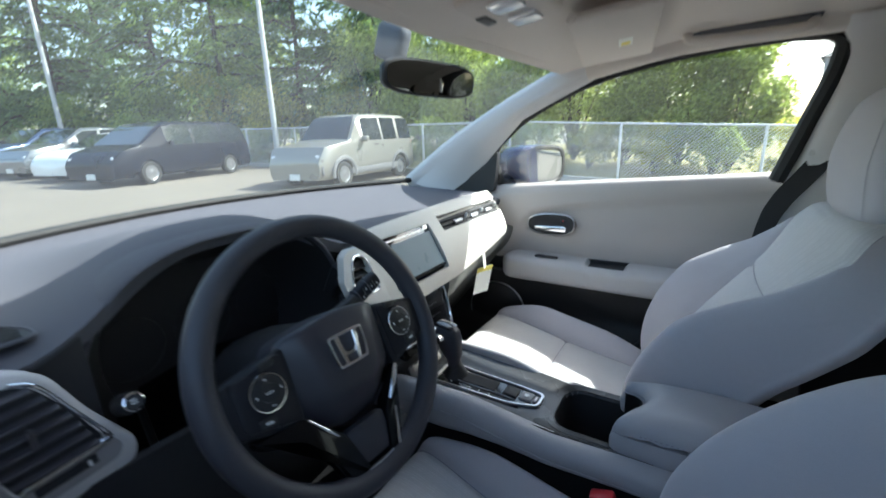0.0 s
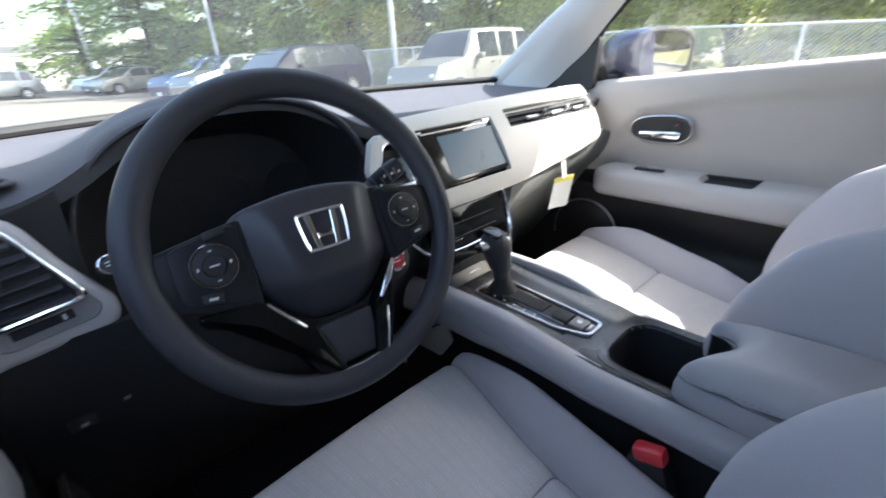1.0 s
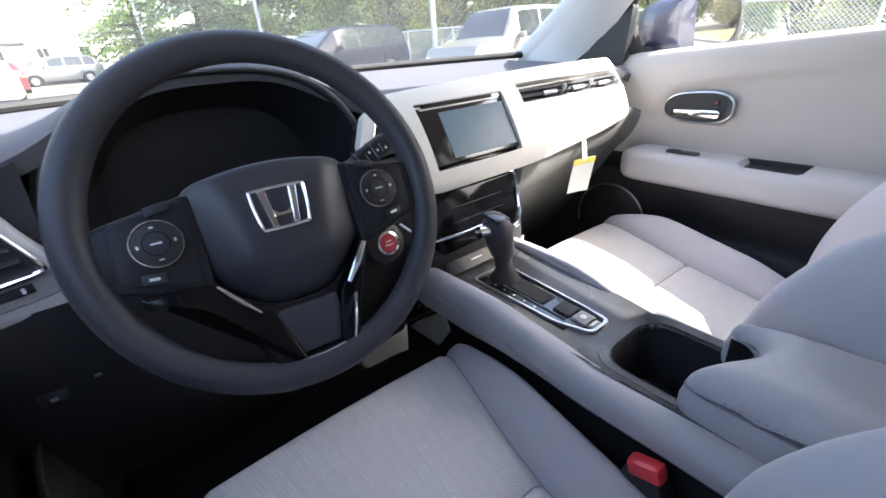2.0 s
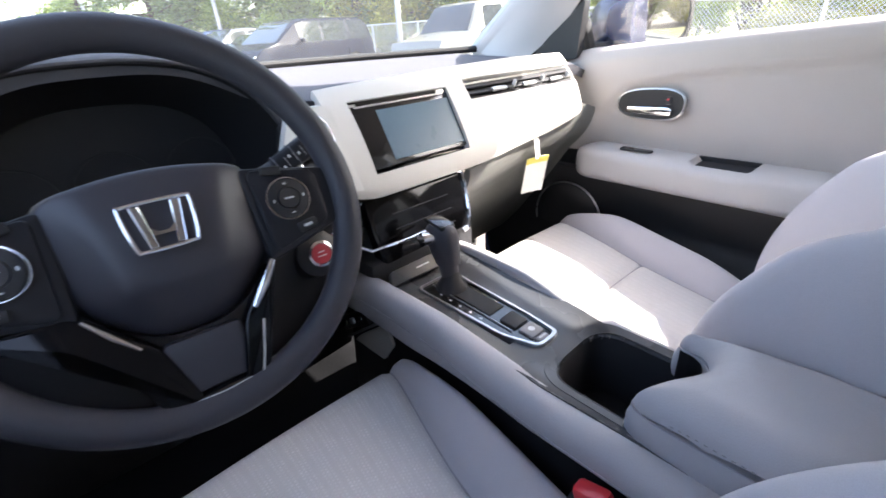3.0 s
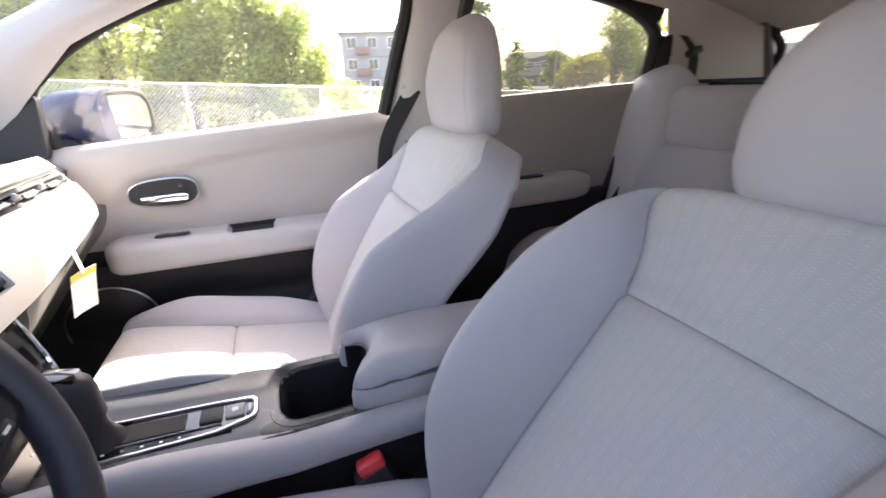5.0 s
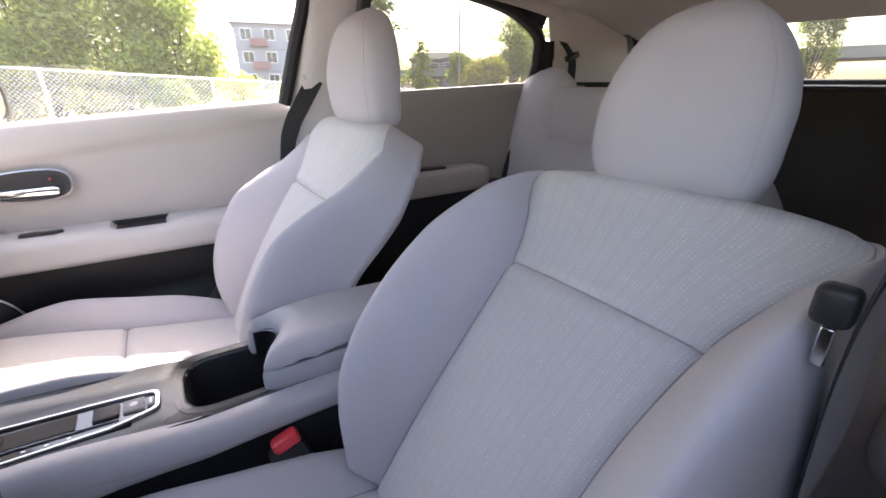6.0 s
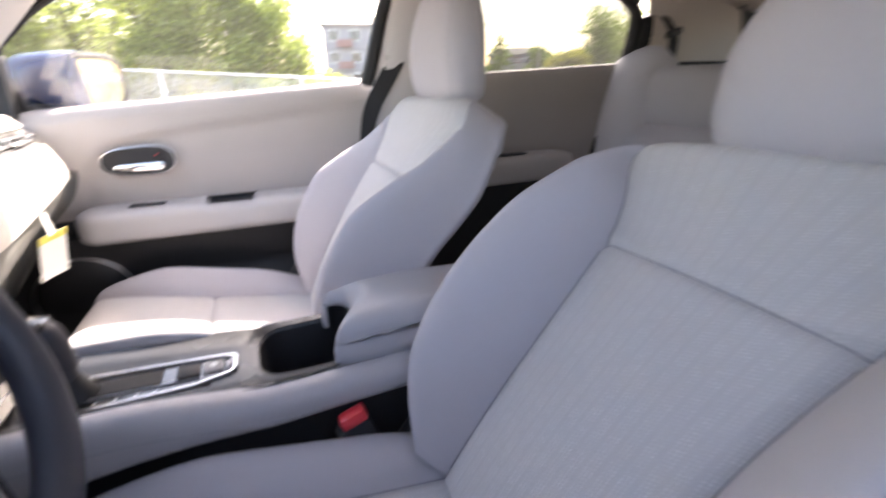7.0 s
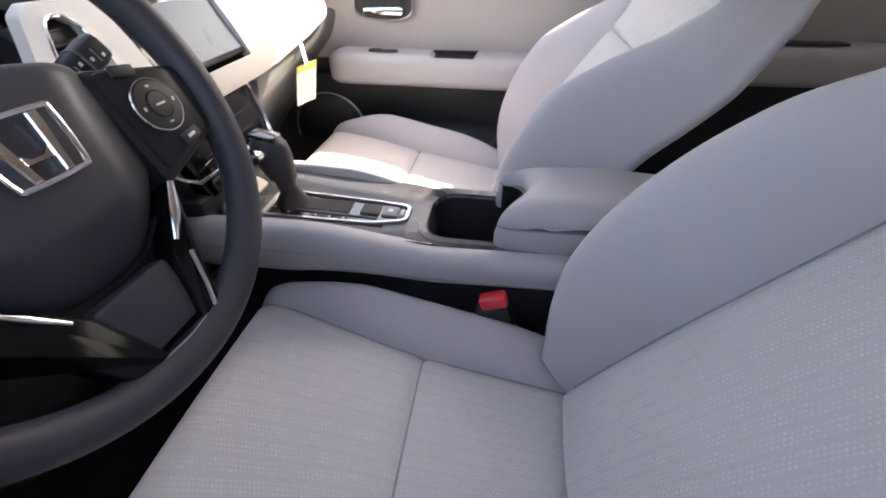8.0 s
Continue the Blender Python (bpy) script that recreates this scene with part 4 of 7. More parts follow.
# middle vent between wheel and display
part("middle_vent_box", bm_box(0.074, 0.03, 0.078, 0.006, 1, pose(-0.131, 0.090, 1.010) @ tilt), M["dark_hole"], dash)
for k in range(5):
    part("middle_vent_slat", bm_box(0.062 - 0.006 * max(0, k - 2), 0.016, 0.003, 0.001, 1, pose(-0.136 + 0.005 * max(0, k - 2), 0.041 + k * 0.0073, 0.992 + k * 0.0130) @ tilt), M["black_plastic"], dash)
mvo = rounded([(-0.184, 0.962), (-0.182, 1.018), (-0.156, 1.058), (-0.138, 1.067), (-0.096, 1.066), (-0.088, 1.058), (-0.088, 0.946)], 0.004, 6)
mvi = rounded([(-0.166, 0.984), (-0.164, 1.012), (-0.140, 1.050), (-0.128, 1.055), (-0.112, 1.054), (-0.103, 1.040), (-0.103, 0.988)], 0.0055, 6)
part("middle_vent_collar", bm_loft([[Vector((x, face_y(z) + d, z)) for x, z in o] for o, d in ((mvo, -0.012), (mvo, -0.0275), (mvi, -0.0290), (mvi, 0.010))], cap=False), M["cream"], dash, "cream collar round the middle vent")
part("middle_vent_rim", bm_tube([Vector((x, face_y(z) - 0.0290, z)) for x, z in mvi], 0.0018, 8, True), M["chrome"], dash, "chrome-edged middle vent")

# glovebox and lower dash
def glove_pt(u, v):
    x = lerp(0.155, 0.650, u)
    top = curve([(0.155, 0.915), (0.36, 0.944), (0.56, 0.966), (0.61, 0.972), (0.650, 0.960)], x)
    z = lerp(top + 0.004, 0.56, v)
    y = face_y(top) - 0.004 - 0.012 * math.sin(math.pi * min(1, v * 4)) + 0.30 * v ** 1.15 + 0.05 * max(0, 0.22 - x)
    return (x, y + 0.02, z)


part("glovebox_panel", bm_grid(glove_pt, 30, 26, thick=0.015), M["glove"], dash, "dark olive-grey lower panel")

# climate panel, gloss black with a bright bezel
cp = basis((0.040, 0.022, 0.862), (1, 0, 0), (0, 0.33, 0.944), (0, -0.944, 0.33))
outl = rounded([(-0.115, -0.058), (-0.115, 0.056), (0.108, 0.056), (0.092, -0.050)], 0.014, 5)
part("climate_panel", bm_prism(outl, 0.02, 0.003, 2, cp @ pose(0, 0, -0.012)), M["piano_black"], dash, "gloss black climate panel")
part("climate_bezel", bm_tube([cp @ Vector((p[0], p[1], 0.008)) for p in spline([(-0.02, 0.057, 0), (0.06, 0.058, 0), (0.100, 0.056, 0), (0.108, 0.042, 0), (0.100, -0.02, 0), (0.090, -0.048, 0), (0.072, -0.056, 0)], 5)], 0.0045, 8), M["chrome"], dash, "chrome bezel")
for i in range(3):
    part("climate_line", bm_box(0.13, 0.0012, 0.001, 0, 1, cp @ pose(-0.005, 0.02 - 0.026 * i, 0.0085)), M["hub"], dash)
part("chrome_strip", bm_tube([(-0.160, -0.012, 0.905), (-0.125, -0.014, 0.870), (-0.101, -0.016, 0.853), (-0.025, -0.018, 0.849), (0.03, -0.020, 0.852)], 0.0026, 8), M["chrome"], dash)
part("stack_base", bm_box(0.24, 0.16, 0.11, 0.012, 2, pose(0.02, 0.075, 0.765)), M["black_plastic"], dash)
part("airbag_lamp", bm_prism(rounded([(-0.062, -0.014), (-0.05, 0.014), (0.055, 0.014), (0.062, -0.014)], 0.01, 4), 0.006, 0.002, 1, basis((-0.02, -0.015, 0.785), (1, 0, 0), (0, 0.75, 0.66), (0, -0.66, 0.75))), M["deck"], dash)
part("lamp_text", bm_box(0.028, 0.0025, 0.001, 0, 1, basis((-0.005, -0.0185, 0.7905), (1, 0, 0), (0, 0.75, 0.66), (0, -0.66, 0.75))), M["white_text"], dash)

# driver's knee panel with start button
def knee_pt(u, v):
    x = lerp(-0.70, -0.085, u)
    z = lerp(0.93, 0.58, v)
    y = 0.045 + 0.02 * v + 0.10 * v * v - 0.02 * math.sin(math.pi * u)
    return (x, y, z)


part("knee_panel", bm_grid(knee_pt, 24, 16, thick=0.012), M["black_plastic"], dash)
sb = basis((-0.172, 0.018, 0.866), (1, 0, 0), (0, 0.30, 0.954), (0, -0.954, 0.30))
part("start_pod", bm_lathe([(0.040, -0.03), (0.034, 0.0), (0.022, 0.005), (0.001, 0.005)], 28, sb), M["black_plastic"], dash)
part("start_ring", bm_lathe([(0.0195, 0.004), (0.0195, 0.010), (0.0160, 0.011), (0.0150, 0.008)], 28, sb), M["chrome"], dash, "chrome ring")
part("start_button", bm_lathe([(0.0150, 0.006), (0.0147, 0.0095), (0.001, 0.011)], 28, sb), M["start_red"], dash, "red start button")
for dy in (0.003, -0.003):
    part("button_text", bm_box(0.010 if dy > 0 else 0.014, 0.0014, 0.0008, 0, 1, sb @ pose(0, dy, 0.0112)), M["white_text"], dash)
# left switch bank, small buttons with pale marks
for x, z in ((-0.60, 0.86), (-0.575, 0.825), (-0.62, 0.815)):
    part("dash_button", bm_box(0.028, 0.012, 0.018, 0.003, 2, pose(x, 0.042, z)), M["black_plastic"], dash)
    part("button_mark", bm_box(0.007, 0.002, 0.004, 0, 1, pose(x, 0.0352, z)), M["pocket"], dash)

# left vent in its light surround
vl = basis((-0.645, 0.045, 1.000), (1, 0, 0), (0, 0.17, 0.985), (0, -0.985, 0.17))
sur = rounded([(-0.060, 0.078), (0.022, 0.074), (0.046, 0.056), (0.068, 0.004), (0.102, -0.052), (0.093, -0.078), (-0.012, -0.084), (-0.035, -0.094), (-0.060, -0.094)], 0.014, 5)
part("vent_surround", bm_prism(sur, 0.022, 0.009, 4, vl @ pose(0, 0, -0.012)), M["vinyl_light"], dash, "light grey vent surround")
low = rounded([(-0.018, -0.028), (0.070, -0.020), (0.086, -0.048), (0.078, -0.060), (0.000, -0.068), (-0.016, -0.052)], 0.008, 4)
part("slider_panel", bm_prism(low, 0.0034, 0.001, 1, vl @ pose(0, 0, 0.0085)), M["pocket"], dash, "mid grey panel under the vent")
part("slider_slot", bm_box(0.052, 0.010, 0.0016, 0.0006, 1, vl @ pose(0.034, -0.0495, 0.0125, 0, 0, 5)), M["dark_hole"], dash)
part("slider_tab", bm_box(0.010, 0.008, 0.005, 0.0015, 2, vl @ pose(0.052, -0.0475, 0.0145, 0, 0, 5)), M["black_plastic"], dash)
part("slider_mark", bm_box(0.003, 0.006, 0.001, 0, 1, vl @ pose(0.052, -0.0475, 0.0173, 0, 0, 5)), M["white_text"], dash)
inn = rounded([(-0.006, -0.038), (0.071, -0.030), (0.052, 0.014), (0.032, 0.048), (0.016, 0.058), (-0.028, 0.060), (-0.024, 0.010)], 0.008, 5)
part("left_vent_box", bm_prism(inn, 0.004, 0.0, 1, vl @ pose(0, 0, 0.0100)), M["dark_hole"], dash)
for k in range(7):
    yy = 0.048 - k * 0.0133
    xr = linear([(-0.035, 0.066), (0.014, 0.049), (0.048, 0.029)], yy)
    xl = linear([(-0.038, -0.004), (0.010, -0.021), (0.06, -0.025)], yy)
    part("left_vent_slat", bm_box(xr - xl, 0.0032, 0.011, 0.0009, 1, vl @ pose((xl + xr) / 2, yy, 0.0155, 0, 0, 4) @ Matrix.Rotation(radians(30), 4, "X")), M["hub"], dash)
part("vent_vane", bm_box(0.004, 0.020, 0.006, 0.001, 1, vl @ pose(0.018, 0.004, 0.021)), M["hub"], dash)
part("left_vent_chrome", bm_tube([vl @ Vector((p[0], p[1], 0.0155)) for p in spline([(x, y, 0) for x, y in [(-0.026, 0.030), (-0.006, -0.038), (0.002, -0.041), (0.040, -0.037), (0.068, -0.033), (0.0735, -0.027), (0.052, 0.016), (0.034, 0.050), (0.016, 0.060)]], 4)], lambda t: 0.0020 + 0.0016 * math.exp(-(((t - 0.40) / 0.22) ** 4)), 8), M["chrome"], dash, "chrome line round the vent")
kb = basis((-0.541, 0.030, 0.994), (1, 0, 0), (0, 0.42, 0.907), (0, -0.907, 0.42)) @ Matrix.Scale(0.66, 4)
part("knob_pod", bm_lathe([(0.020, -0.05), (0.019, -0.006), (0.0165, 0.0)], 24, kb), M["black_plastic"], dash)
part("knob_ring", bm_lathe([(0.0165, -0.002), (0.0165, 0.006), (0.0140, 0.007), (0.0130, 0.004)], 28, kb), M["chrome"], dash, "chrome knob ring")
part("knob_face", bm_lathe([(0.0132, 0.003), (0.0128, 0.0055), (0.001, 0.006)], 24, kb), M["deck"], dash, "grey knob face")
for dy in (0.0035, -0.002):
    part("knob_mark", bm_box(0.010, 0.0022, 0.0006, 0, 1, kb @ pose(0, dy, 0.0062)), M["white_text"], dash)
# demister grille on top at the left
dm = basis((-0.632, 0.118, 1.0835), (1, 0, 0), (0, 1, -0.05), (0, 0.05, 1))
dmo = rounded([(-0.050, -0.034), (-0.044, 0.042), (0.034, 0.040), (0.046, -0.010), (0.040, -0.040)], 0.016, 5)
part("demister", bm_prism(dmo, 0.003, 0.0, 1, dm), M["dark_hole"], dash)
part("demister_rim", bm_tube([dm @ Vector((x, y, 0.003)) for x, y in dmo], 0.0026, 6, True), M["dash_soft"], dash)
for k in range(5):
    part("demister_slat", bm_box(0.082 - 0.004 * abs(k - 2), 0.0035, 0.004, 0.0008, 1, dm @ pose(-0.004, -0.026 + 0.014 * k, 0.0045)), M["black_plastic"], dash)

# paper tag hanging from the glovebox
tag = thing("paper_tag", "white paper tag with a yellow edge hanging from the glovebox", "paper tag")
part("loop", bm_grid(lambda u, v: (0.374 + 0.010 * v + (u - 0.5) * 0.015, 0.024 - 0.002 * v, 0.950 - 0.062 * v), 2, 8, thick=0.0012), M["paper"], tag)
part("card", bm_grid(lambda u, v: (0.384 + 0.006 * v + (u - 0.5) * 0.038, 0.024 + 0.020 * v - 0.030 * (u - 0.5) + 0.002 * math.sin(4 * u), 0.888 - 0.088 * v + 0.008 * u), 6, 10, thick=0.0014), M["paper"], tag)
part("band", bm_grid(lambda u, v: (0.3828 + 0.006 * v * 0.16 + (u - 0.5) * 0.0382, 0.0225 + 0.020 * v * 0.16 - 0.030 * (u - 0.5) + 0.002 * math.sin(4 * u), 0.8882 - 0.088 * v * 0.16 + 0.008 * u), 6, 4, thick=0.0010), M["yellow_paper"], tag, "pale yellow band of the tag")

# stalk behind the wheel
stalk = thing("wiper_stalk", "black wiper stalk with white markings", "stalk")
part("lever", bm_tube([(-0.30, -0.015, 0.998), (-0.25, -0.016, 1.004), (-0.215, -0.018, 1.013)], lambda t: 0.009 + 0.004 * t, 12), M["black_plastic"], stalk)
ax = Vector((0.90, -0.07, 0.43)).normalized()
sk = basis((-0.222, -0.018, 1.012), ax, ax.cross(Vector((0, -1, 0.25)).normalized()).normalized() * -1, ax.cross(ax.cross(Vector((0, -1, 0.25)).normalized())).normalized() * -1)
tip = part("tip", bm_loft([[sk @ Vector((x, y, z)) for y, z in super_loop(h, d, 3.4, 20)] for x, h, d in ((0.0, 0.0095, 0.009), (0.006, 0.0132, 0.0115), (0.048, 0.0142, 0.012), (0.057, 0.0125, 0.0105), (0.060, 0.007, 0.006))]), M["spoke_black"], stalk, "broad ribbed stalk tip")
for k in range(7):
    part("marking", bm_box(0.0009 if k % 2 else 0.0028, 0.013 if k % 2 else 0.0035, 0.0008, 0, 1, sk @ pose(0.012 + 0.0060 * k, 0.004 * (k % 3 - 1) if k % 2 == 0 else 0.0, 0.0121)), M["pocket"] if k % 2 else M["white_text"], tip)
for dx in (0.005, 0.030):
    part("ring", bm_loft([[sk @ Vector((x, y, z)) for y, z in super_loop(0.0146, 0.0124, 3.4, 20)] for x in (dx, dx + 0.002)]), M["dash_soft"], tip)

# ---- steering wheel ----
TILT, TURN = radians(23.3), -4.6   # lean of the column; the whole wheel faces slightly inwards
wheel_m = pose(-0.3648, -0.1219, 1.0137, 0, 0, TURN) @ basis((0, 0, 0), (1, 0, 0), (0, math.sin(TILT), math.cos(TILT)), (0, -math.cos(TILT), math.sin(TILT)))
wheel = thing("steering_wheel", "dark grey three-spoke steering wheel with chrome accents", "steering wheel")


def wpart(name, bm, material, label="", parent=None):
    bm.transform(wheel_m)
    return part(name, bm, material, parent or wheel, label)


def hpart(name, bm, material, label=""):
    bm.transform(pose(0, 0, -0.001))
    return wpart(name, bm, material, label)


wpart("rim", bm_grid(lambda u, v: (lambda a, b: ((0.1678 + 0.0153 * math.cos(b)) * math.cos(a), (0.1678 + 0.0153 * math.cos(b)) * math.sin(a), 0.0160 * math.sin(b) - 0.004))(2 * math.pi * v, 2 * math.pi * u), 20, 96, closed=True), M["wheel_rubber"], "grained dark rim")


def hub_bm():
    o = [(-0.082, 0.034), (-0.045, 0.046), (0.0, 0.050), (0.045, 0.046), (0.082, 0.034), (0.084, -0.02), (0.070, -0.058), (0.035, -0.088), (0.0, -0.094), (-0.035, -0.088), (-0.070, -0.058), (-0.084, -0.02)]
    base = [(p[0], p[1]) for p in spline([(x, y, 0) for x, y in o], 4, True)]
    c = Vector((0, -0.018))
    loops = []
    def crease(d):
        return math.sqrt(d * d + 0.0028 ** 2) * 0.5 + d * 0.5

    def drop(x, y):
        low = crease(-0.050 + 1.6 * x * x - y)
        side = crease(abs(x) - 0.046 - 0.15 * y)
        return 0.62 * low + 0.50 * side

    for sc, z in [(1.0, -0.040), (1.0, -0.010)] + [(math.cos(a) * 0.03 + 0.97 if a < 1.4 else 0.97, -0.006 + 0.016 * math.sin(a)) for a in (0.2, 0.6, 1.0, 1.4)] + [(k / 14, 0.0105 + 0.0085 * (1 - (k / 14) ** 2)) for k in range(13, 0, -1)] + [(0.01, 0.019)]:
        loops.append([(c.x + (x - c.x) * sc, c.y + (y - c.y) * sc, z - (drop(c.x + (x - c.x) * sc, c.y + (y - c.y) * sc) if z > -0.008 else 0)) for x, y in base])
    return bm_loft(loops)


hpart("airbag_cover", hub_bm(), M["hub"], "grained airbag cover")
# side spokes with control pods
for s in (-1, 1):
    sp = [(s * 0.070, 0.036), (s * 0.158, 0.020), (s * 0.160, -0.035), (s * 0.145, -0.040), (s * 0.075, -0.060)]
    hpart("spoke", bm_prism(rounded(sp if s > 0 else sp[::-1], 0.010, 4), 0.022, 0.005, 2, pose(0, 0, -0.020)), M["spoke_black"])
    pod = [(s * 0.078, 0.032), (s * 0.143, 0.020), (s * 0.144, -0.034), (s * 0.082, -0.052)]
    hpart("control_pod", bm_prism(rounded(pod if s > 0 else pod[::-1], 0.010, 4), 0.006, 0.003, 2, pose(0, 0, -0.0015)), M["spoke_black"])
    hpart("control_ring", bm_tube([(s * 0.108 + 0.0205 * math.cos(a), -0.004 + 0.0205 * math.sin(a), 0.0085) for a in np.linspace(0, 2 * math.pi, 36, endpoint=False)], 0.0010, 6, True), M["chrome"])
    hpart("control_pad", bm_lathe([(0.0195, 0.006), (0.019, 0.010), (0.011, 0.0112), (0.0105, 0.0095), (0.010, 0.0118), (0.001, 0.0122)], 28, pose(s * 0.108, -0.004, 0)), M["black_plastic"])
    for dx, dy, w, h in ((0, 0.0, 0.009, 0.0016), (0.0145, 0, 0.0018, 0.003), (-0.0145, 0, 0.0018, 0.003), (0, 0.0145, 0.003, 0.0018), (0, -0.0145, 0.004, 0.0012)):
        hpart("pad_mark", bm_box(w, h, 0.0006, 0, 1, pose(s * 0.108 + dx, -0.004 + dy, 0.0122 if dx == dy == 0 else 0.0108)), M["galv"])
    hpart("small_button", bm_box(0.020, 0.009, 0.004, 0.002, 2, pose(s * 0.100, 0.0255, 0.0075, 0, 0, -s * 8)), M["black_plastic"])
    hpart("small_button", bm_box(0.020, 0.010, 0.004, 0.002, 2, pose(s * 0.118, -0.0335, 0.0065, 0, 0, s * 8)), M["black_plastic"])
    hpart("button_mark", bm_box(0.008, 0.0026, 0.0008, 0, 1, pose(s * 0.118, -0.0335, 0.009, 0, 0, s * 8)), M["galv"])
# lower double spoke: gloss black with bright edges
for s in (-1, 1):
    arm = [(0.080, -0.054), (0.068, -0.058), (0.034, -0.100), (0.016, -0.160), (0.038, -0.160)] if s > 0 else [(-0.136, -0.046), (-0.134, -0.058), (-0.092, -0.076), (-0.068, -0.104), (-0.044, -0.156), (-0.012, -0.166), (-0.018, -0.150), (-0.034, -0.098), (-0.060, -0.070), (-0.080, -0.050)]
    hpart("lower_spoke", bm_prism(rounded(arm[::-1] if s > 0 else arm, 0.006, 3), 0.022, 0.004, 2, pose(0, 0, -0.018)), M["piano_black"])
    hpart("spoke_chrome", bm_tube([(s * 0.075, -0.056, 0.004), (s * 0.060, -0.076, 0.0055), (s * 0.046, -0.093, 0.004)], lambda t: (1.0 if s > 0 else 0.5) * (0.0015 + 0.0030 * math.sin(math.pi * min(1, 0.15 + 0.75 * t))), 8, flat=0.6, up=(0, 0, 1)), M["chrome"], "chrome blade")
    if s > 0:
        hpart("spoke_edge", bm_tube([(s * 0.049, -0.106, 0.004), (s * 0.040, -0.134, 0.0045), (s * 0.033, -0.153, 0.004)], 0.0019, 6), M["chrome"])
hpart("lower_spoke_bridge", bm_prism(rounded([(-0.040, -0.150), (0.040, -0.150), (0.036, -0.166), (-0.036, -0.166)], 0.006, 3), 0.020, 0.004, 2, pose(0, 0, -0.017)), M["gloss_black"])
hpart("lower_spoke_insert", bm_prism(rounded([(-0.035, -0.098), (0.032, -0.098), (0.026, -0.148), (-0.023, -0.148)], 0.007, 4), 0.016, 0.003, 2, pose(0, 0, -0.017)), M["wheel_rubber"])
hpart("insert_edge", bm_tube([(-0.026, -0.1525, 0.003), (0.0, -0.154, 0.0035), (0.024, -0.1525, 0.003), (0.030, -0.146, 0.003)], 0.0011, 6), M["chrome"])
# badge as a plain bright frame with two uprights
bf = [(-0.0255, 0.015), (-0.020, 0.0195), (0.020, 0.0195), (0.0255, 0.015), (0.0225, -0.015), (0.016, -0.0190), (-0.016, -0.0190), (-0.0225, -0.015)]
hpart("badge_frame", bm_tube([(p[0], p[1], 0.0225) for p in spline([(x, y, 0) for x, y in bf], 5, True)], 0.0020, 8, True), M["chrome"], "chrome badge frame")
for s in (-1, 1):
    hpart("badge_bar", bm_prism([(s * 0.0185, 0.0180), (s * 0.0110, 0.0180), (s * 0.0070, -0.0175), (s * 0.0130, -0.0175)][::s], 0.005, 0.001, 1, pose(0, 0, 0.0195)), M["chrome"])
hpart("badge_bridge", bm_prism([(-0.009, -0.001), (-0.004, -0.005), (0.004, -0.005), (0.009, -0.001), (0.009, -0.0075), (-0.009, -0.0075)], 0.003, 0.0, 1, pose(0, 0, 0.0200)), M["chrome"])
hpart("column_cover", bm_loft([[(x, y - 0.02, z) for x, y in super_loop(w, h, 3, 24)] for z, w, h in ((-0.02, 0.055, 0.05), (-0.05, 0.07, 0.06), (-0.20, 0.08, 0.075))]), M["black_plastic"])
for k in range(3):
    hpart("lower_switch_mark", bm_box(0.006, 0.003, 0.0008, 0, 1, pose(-0.094 + 0.011 * k, -0.079 - 0.007 * k, -0.0193, 0, 0, -25)), M["galv"])
hpart("lower_switch_pod", bm_prism(rounded([(-0.110, -0.060), (-0.060, -0.066), (-0.025, -0.115), (-0.045, -0.118), (-0.095, -0.085)], 0.008, 4), 0.012, 0.003, 2, pose(0, 0, -0.032)), M["black_plastic"])

# ---- centre console ----
con = thing("center_console", "lavender-grey padded centre console with a grey deck", "console")
RAILZ = [(-0.80, 0.758), (-0.41, 0.760), (-0.33, 0.762), (-0.28, 0.770), (-0.21, 0.788), (-0.15, 0.797), (-0.04, 0.799), (0.10, 0.790)]
RAILX = [(-0.80, 0.088), (-0.45, 0.084), (-0.30, 0.087), (-0.20, 0.096), (0.10, 0.103)]
RAILW = [(-0.80, 0.026), (-0.40, 0.027), (-0.28, 0.026), (-0.15, 0.024), (0.10, 0.023)]
for s in (-1, 1):
    loops = []
    slim = 1.0 if s < 0 else 0.62
    for y in np.linspace(0.085, -0.80, 46):
        h = curve([(-0.8, 0.022), (-0.4, 0.024), (-0.28, 0.027), (-0.1, 0.040), (0.1, 0.038)], y)
        zt, w = curve(RAILZ, y) - (0.004 if s > 0 else 0.0), curve(RAILW, y) * slim
        xc = s * curve(RAILX, y) + (linear([(-0.30, 0.013), (-0.24, 0.0)], y) if s > 0 else 0.0)
        loops.append([(xc + a, y, zt - h + b - 0.10 * max(0.0, s * a)) for a, b in super_loop(w, h, 2.5, 22)])
    part("side_pad", bm_loft(loops), M["vinyl_lavender"], con, "padded lavender-grey side rail")
    part("pad_stitching", bm_tube([(s * (curve(RAILX, y) + curve(RAILW, y) * 0.98), y, curve(RAILZ, y) - 0.034) for y in np.linspace(0.07, -0.75, 40)], 0.0011, 5), M["seam_and_crease_shade"], con)
    part("side_panel", bm_grid(lambda u, v, s=s: (s * (0.084 + 0.026 * v), lerp(0.12, -0.85, u), lerp(0.74, 0.37, v)), 20, 8, thick=0.012), M["black_plastic"], con)

DECK = [(-0.45, 0.742), (-0.32, 0.746), (-0.28, 0.752), (-0.1, 0.762), (0.02, 0.768)]
def deck_pt(u, v):
    y = lerp(0.03, -0.50, v)
    k = 2 * u - 1
    w = curve([(-0.8, 0.080), (-0.45, 0.078), (-0.3, 0.084), (-0.2, 0.090), (0.1, 0.090)], y)
    return (k * w, y, linear(DECK, y) + 0.012 * abs(k) ** 3)


WELL = (0.012, 0.061, 0.044)   # centre, half width and corner radius of the cup well


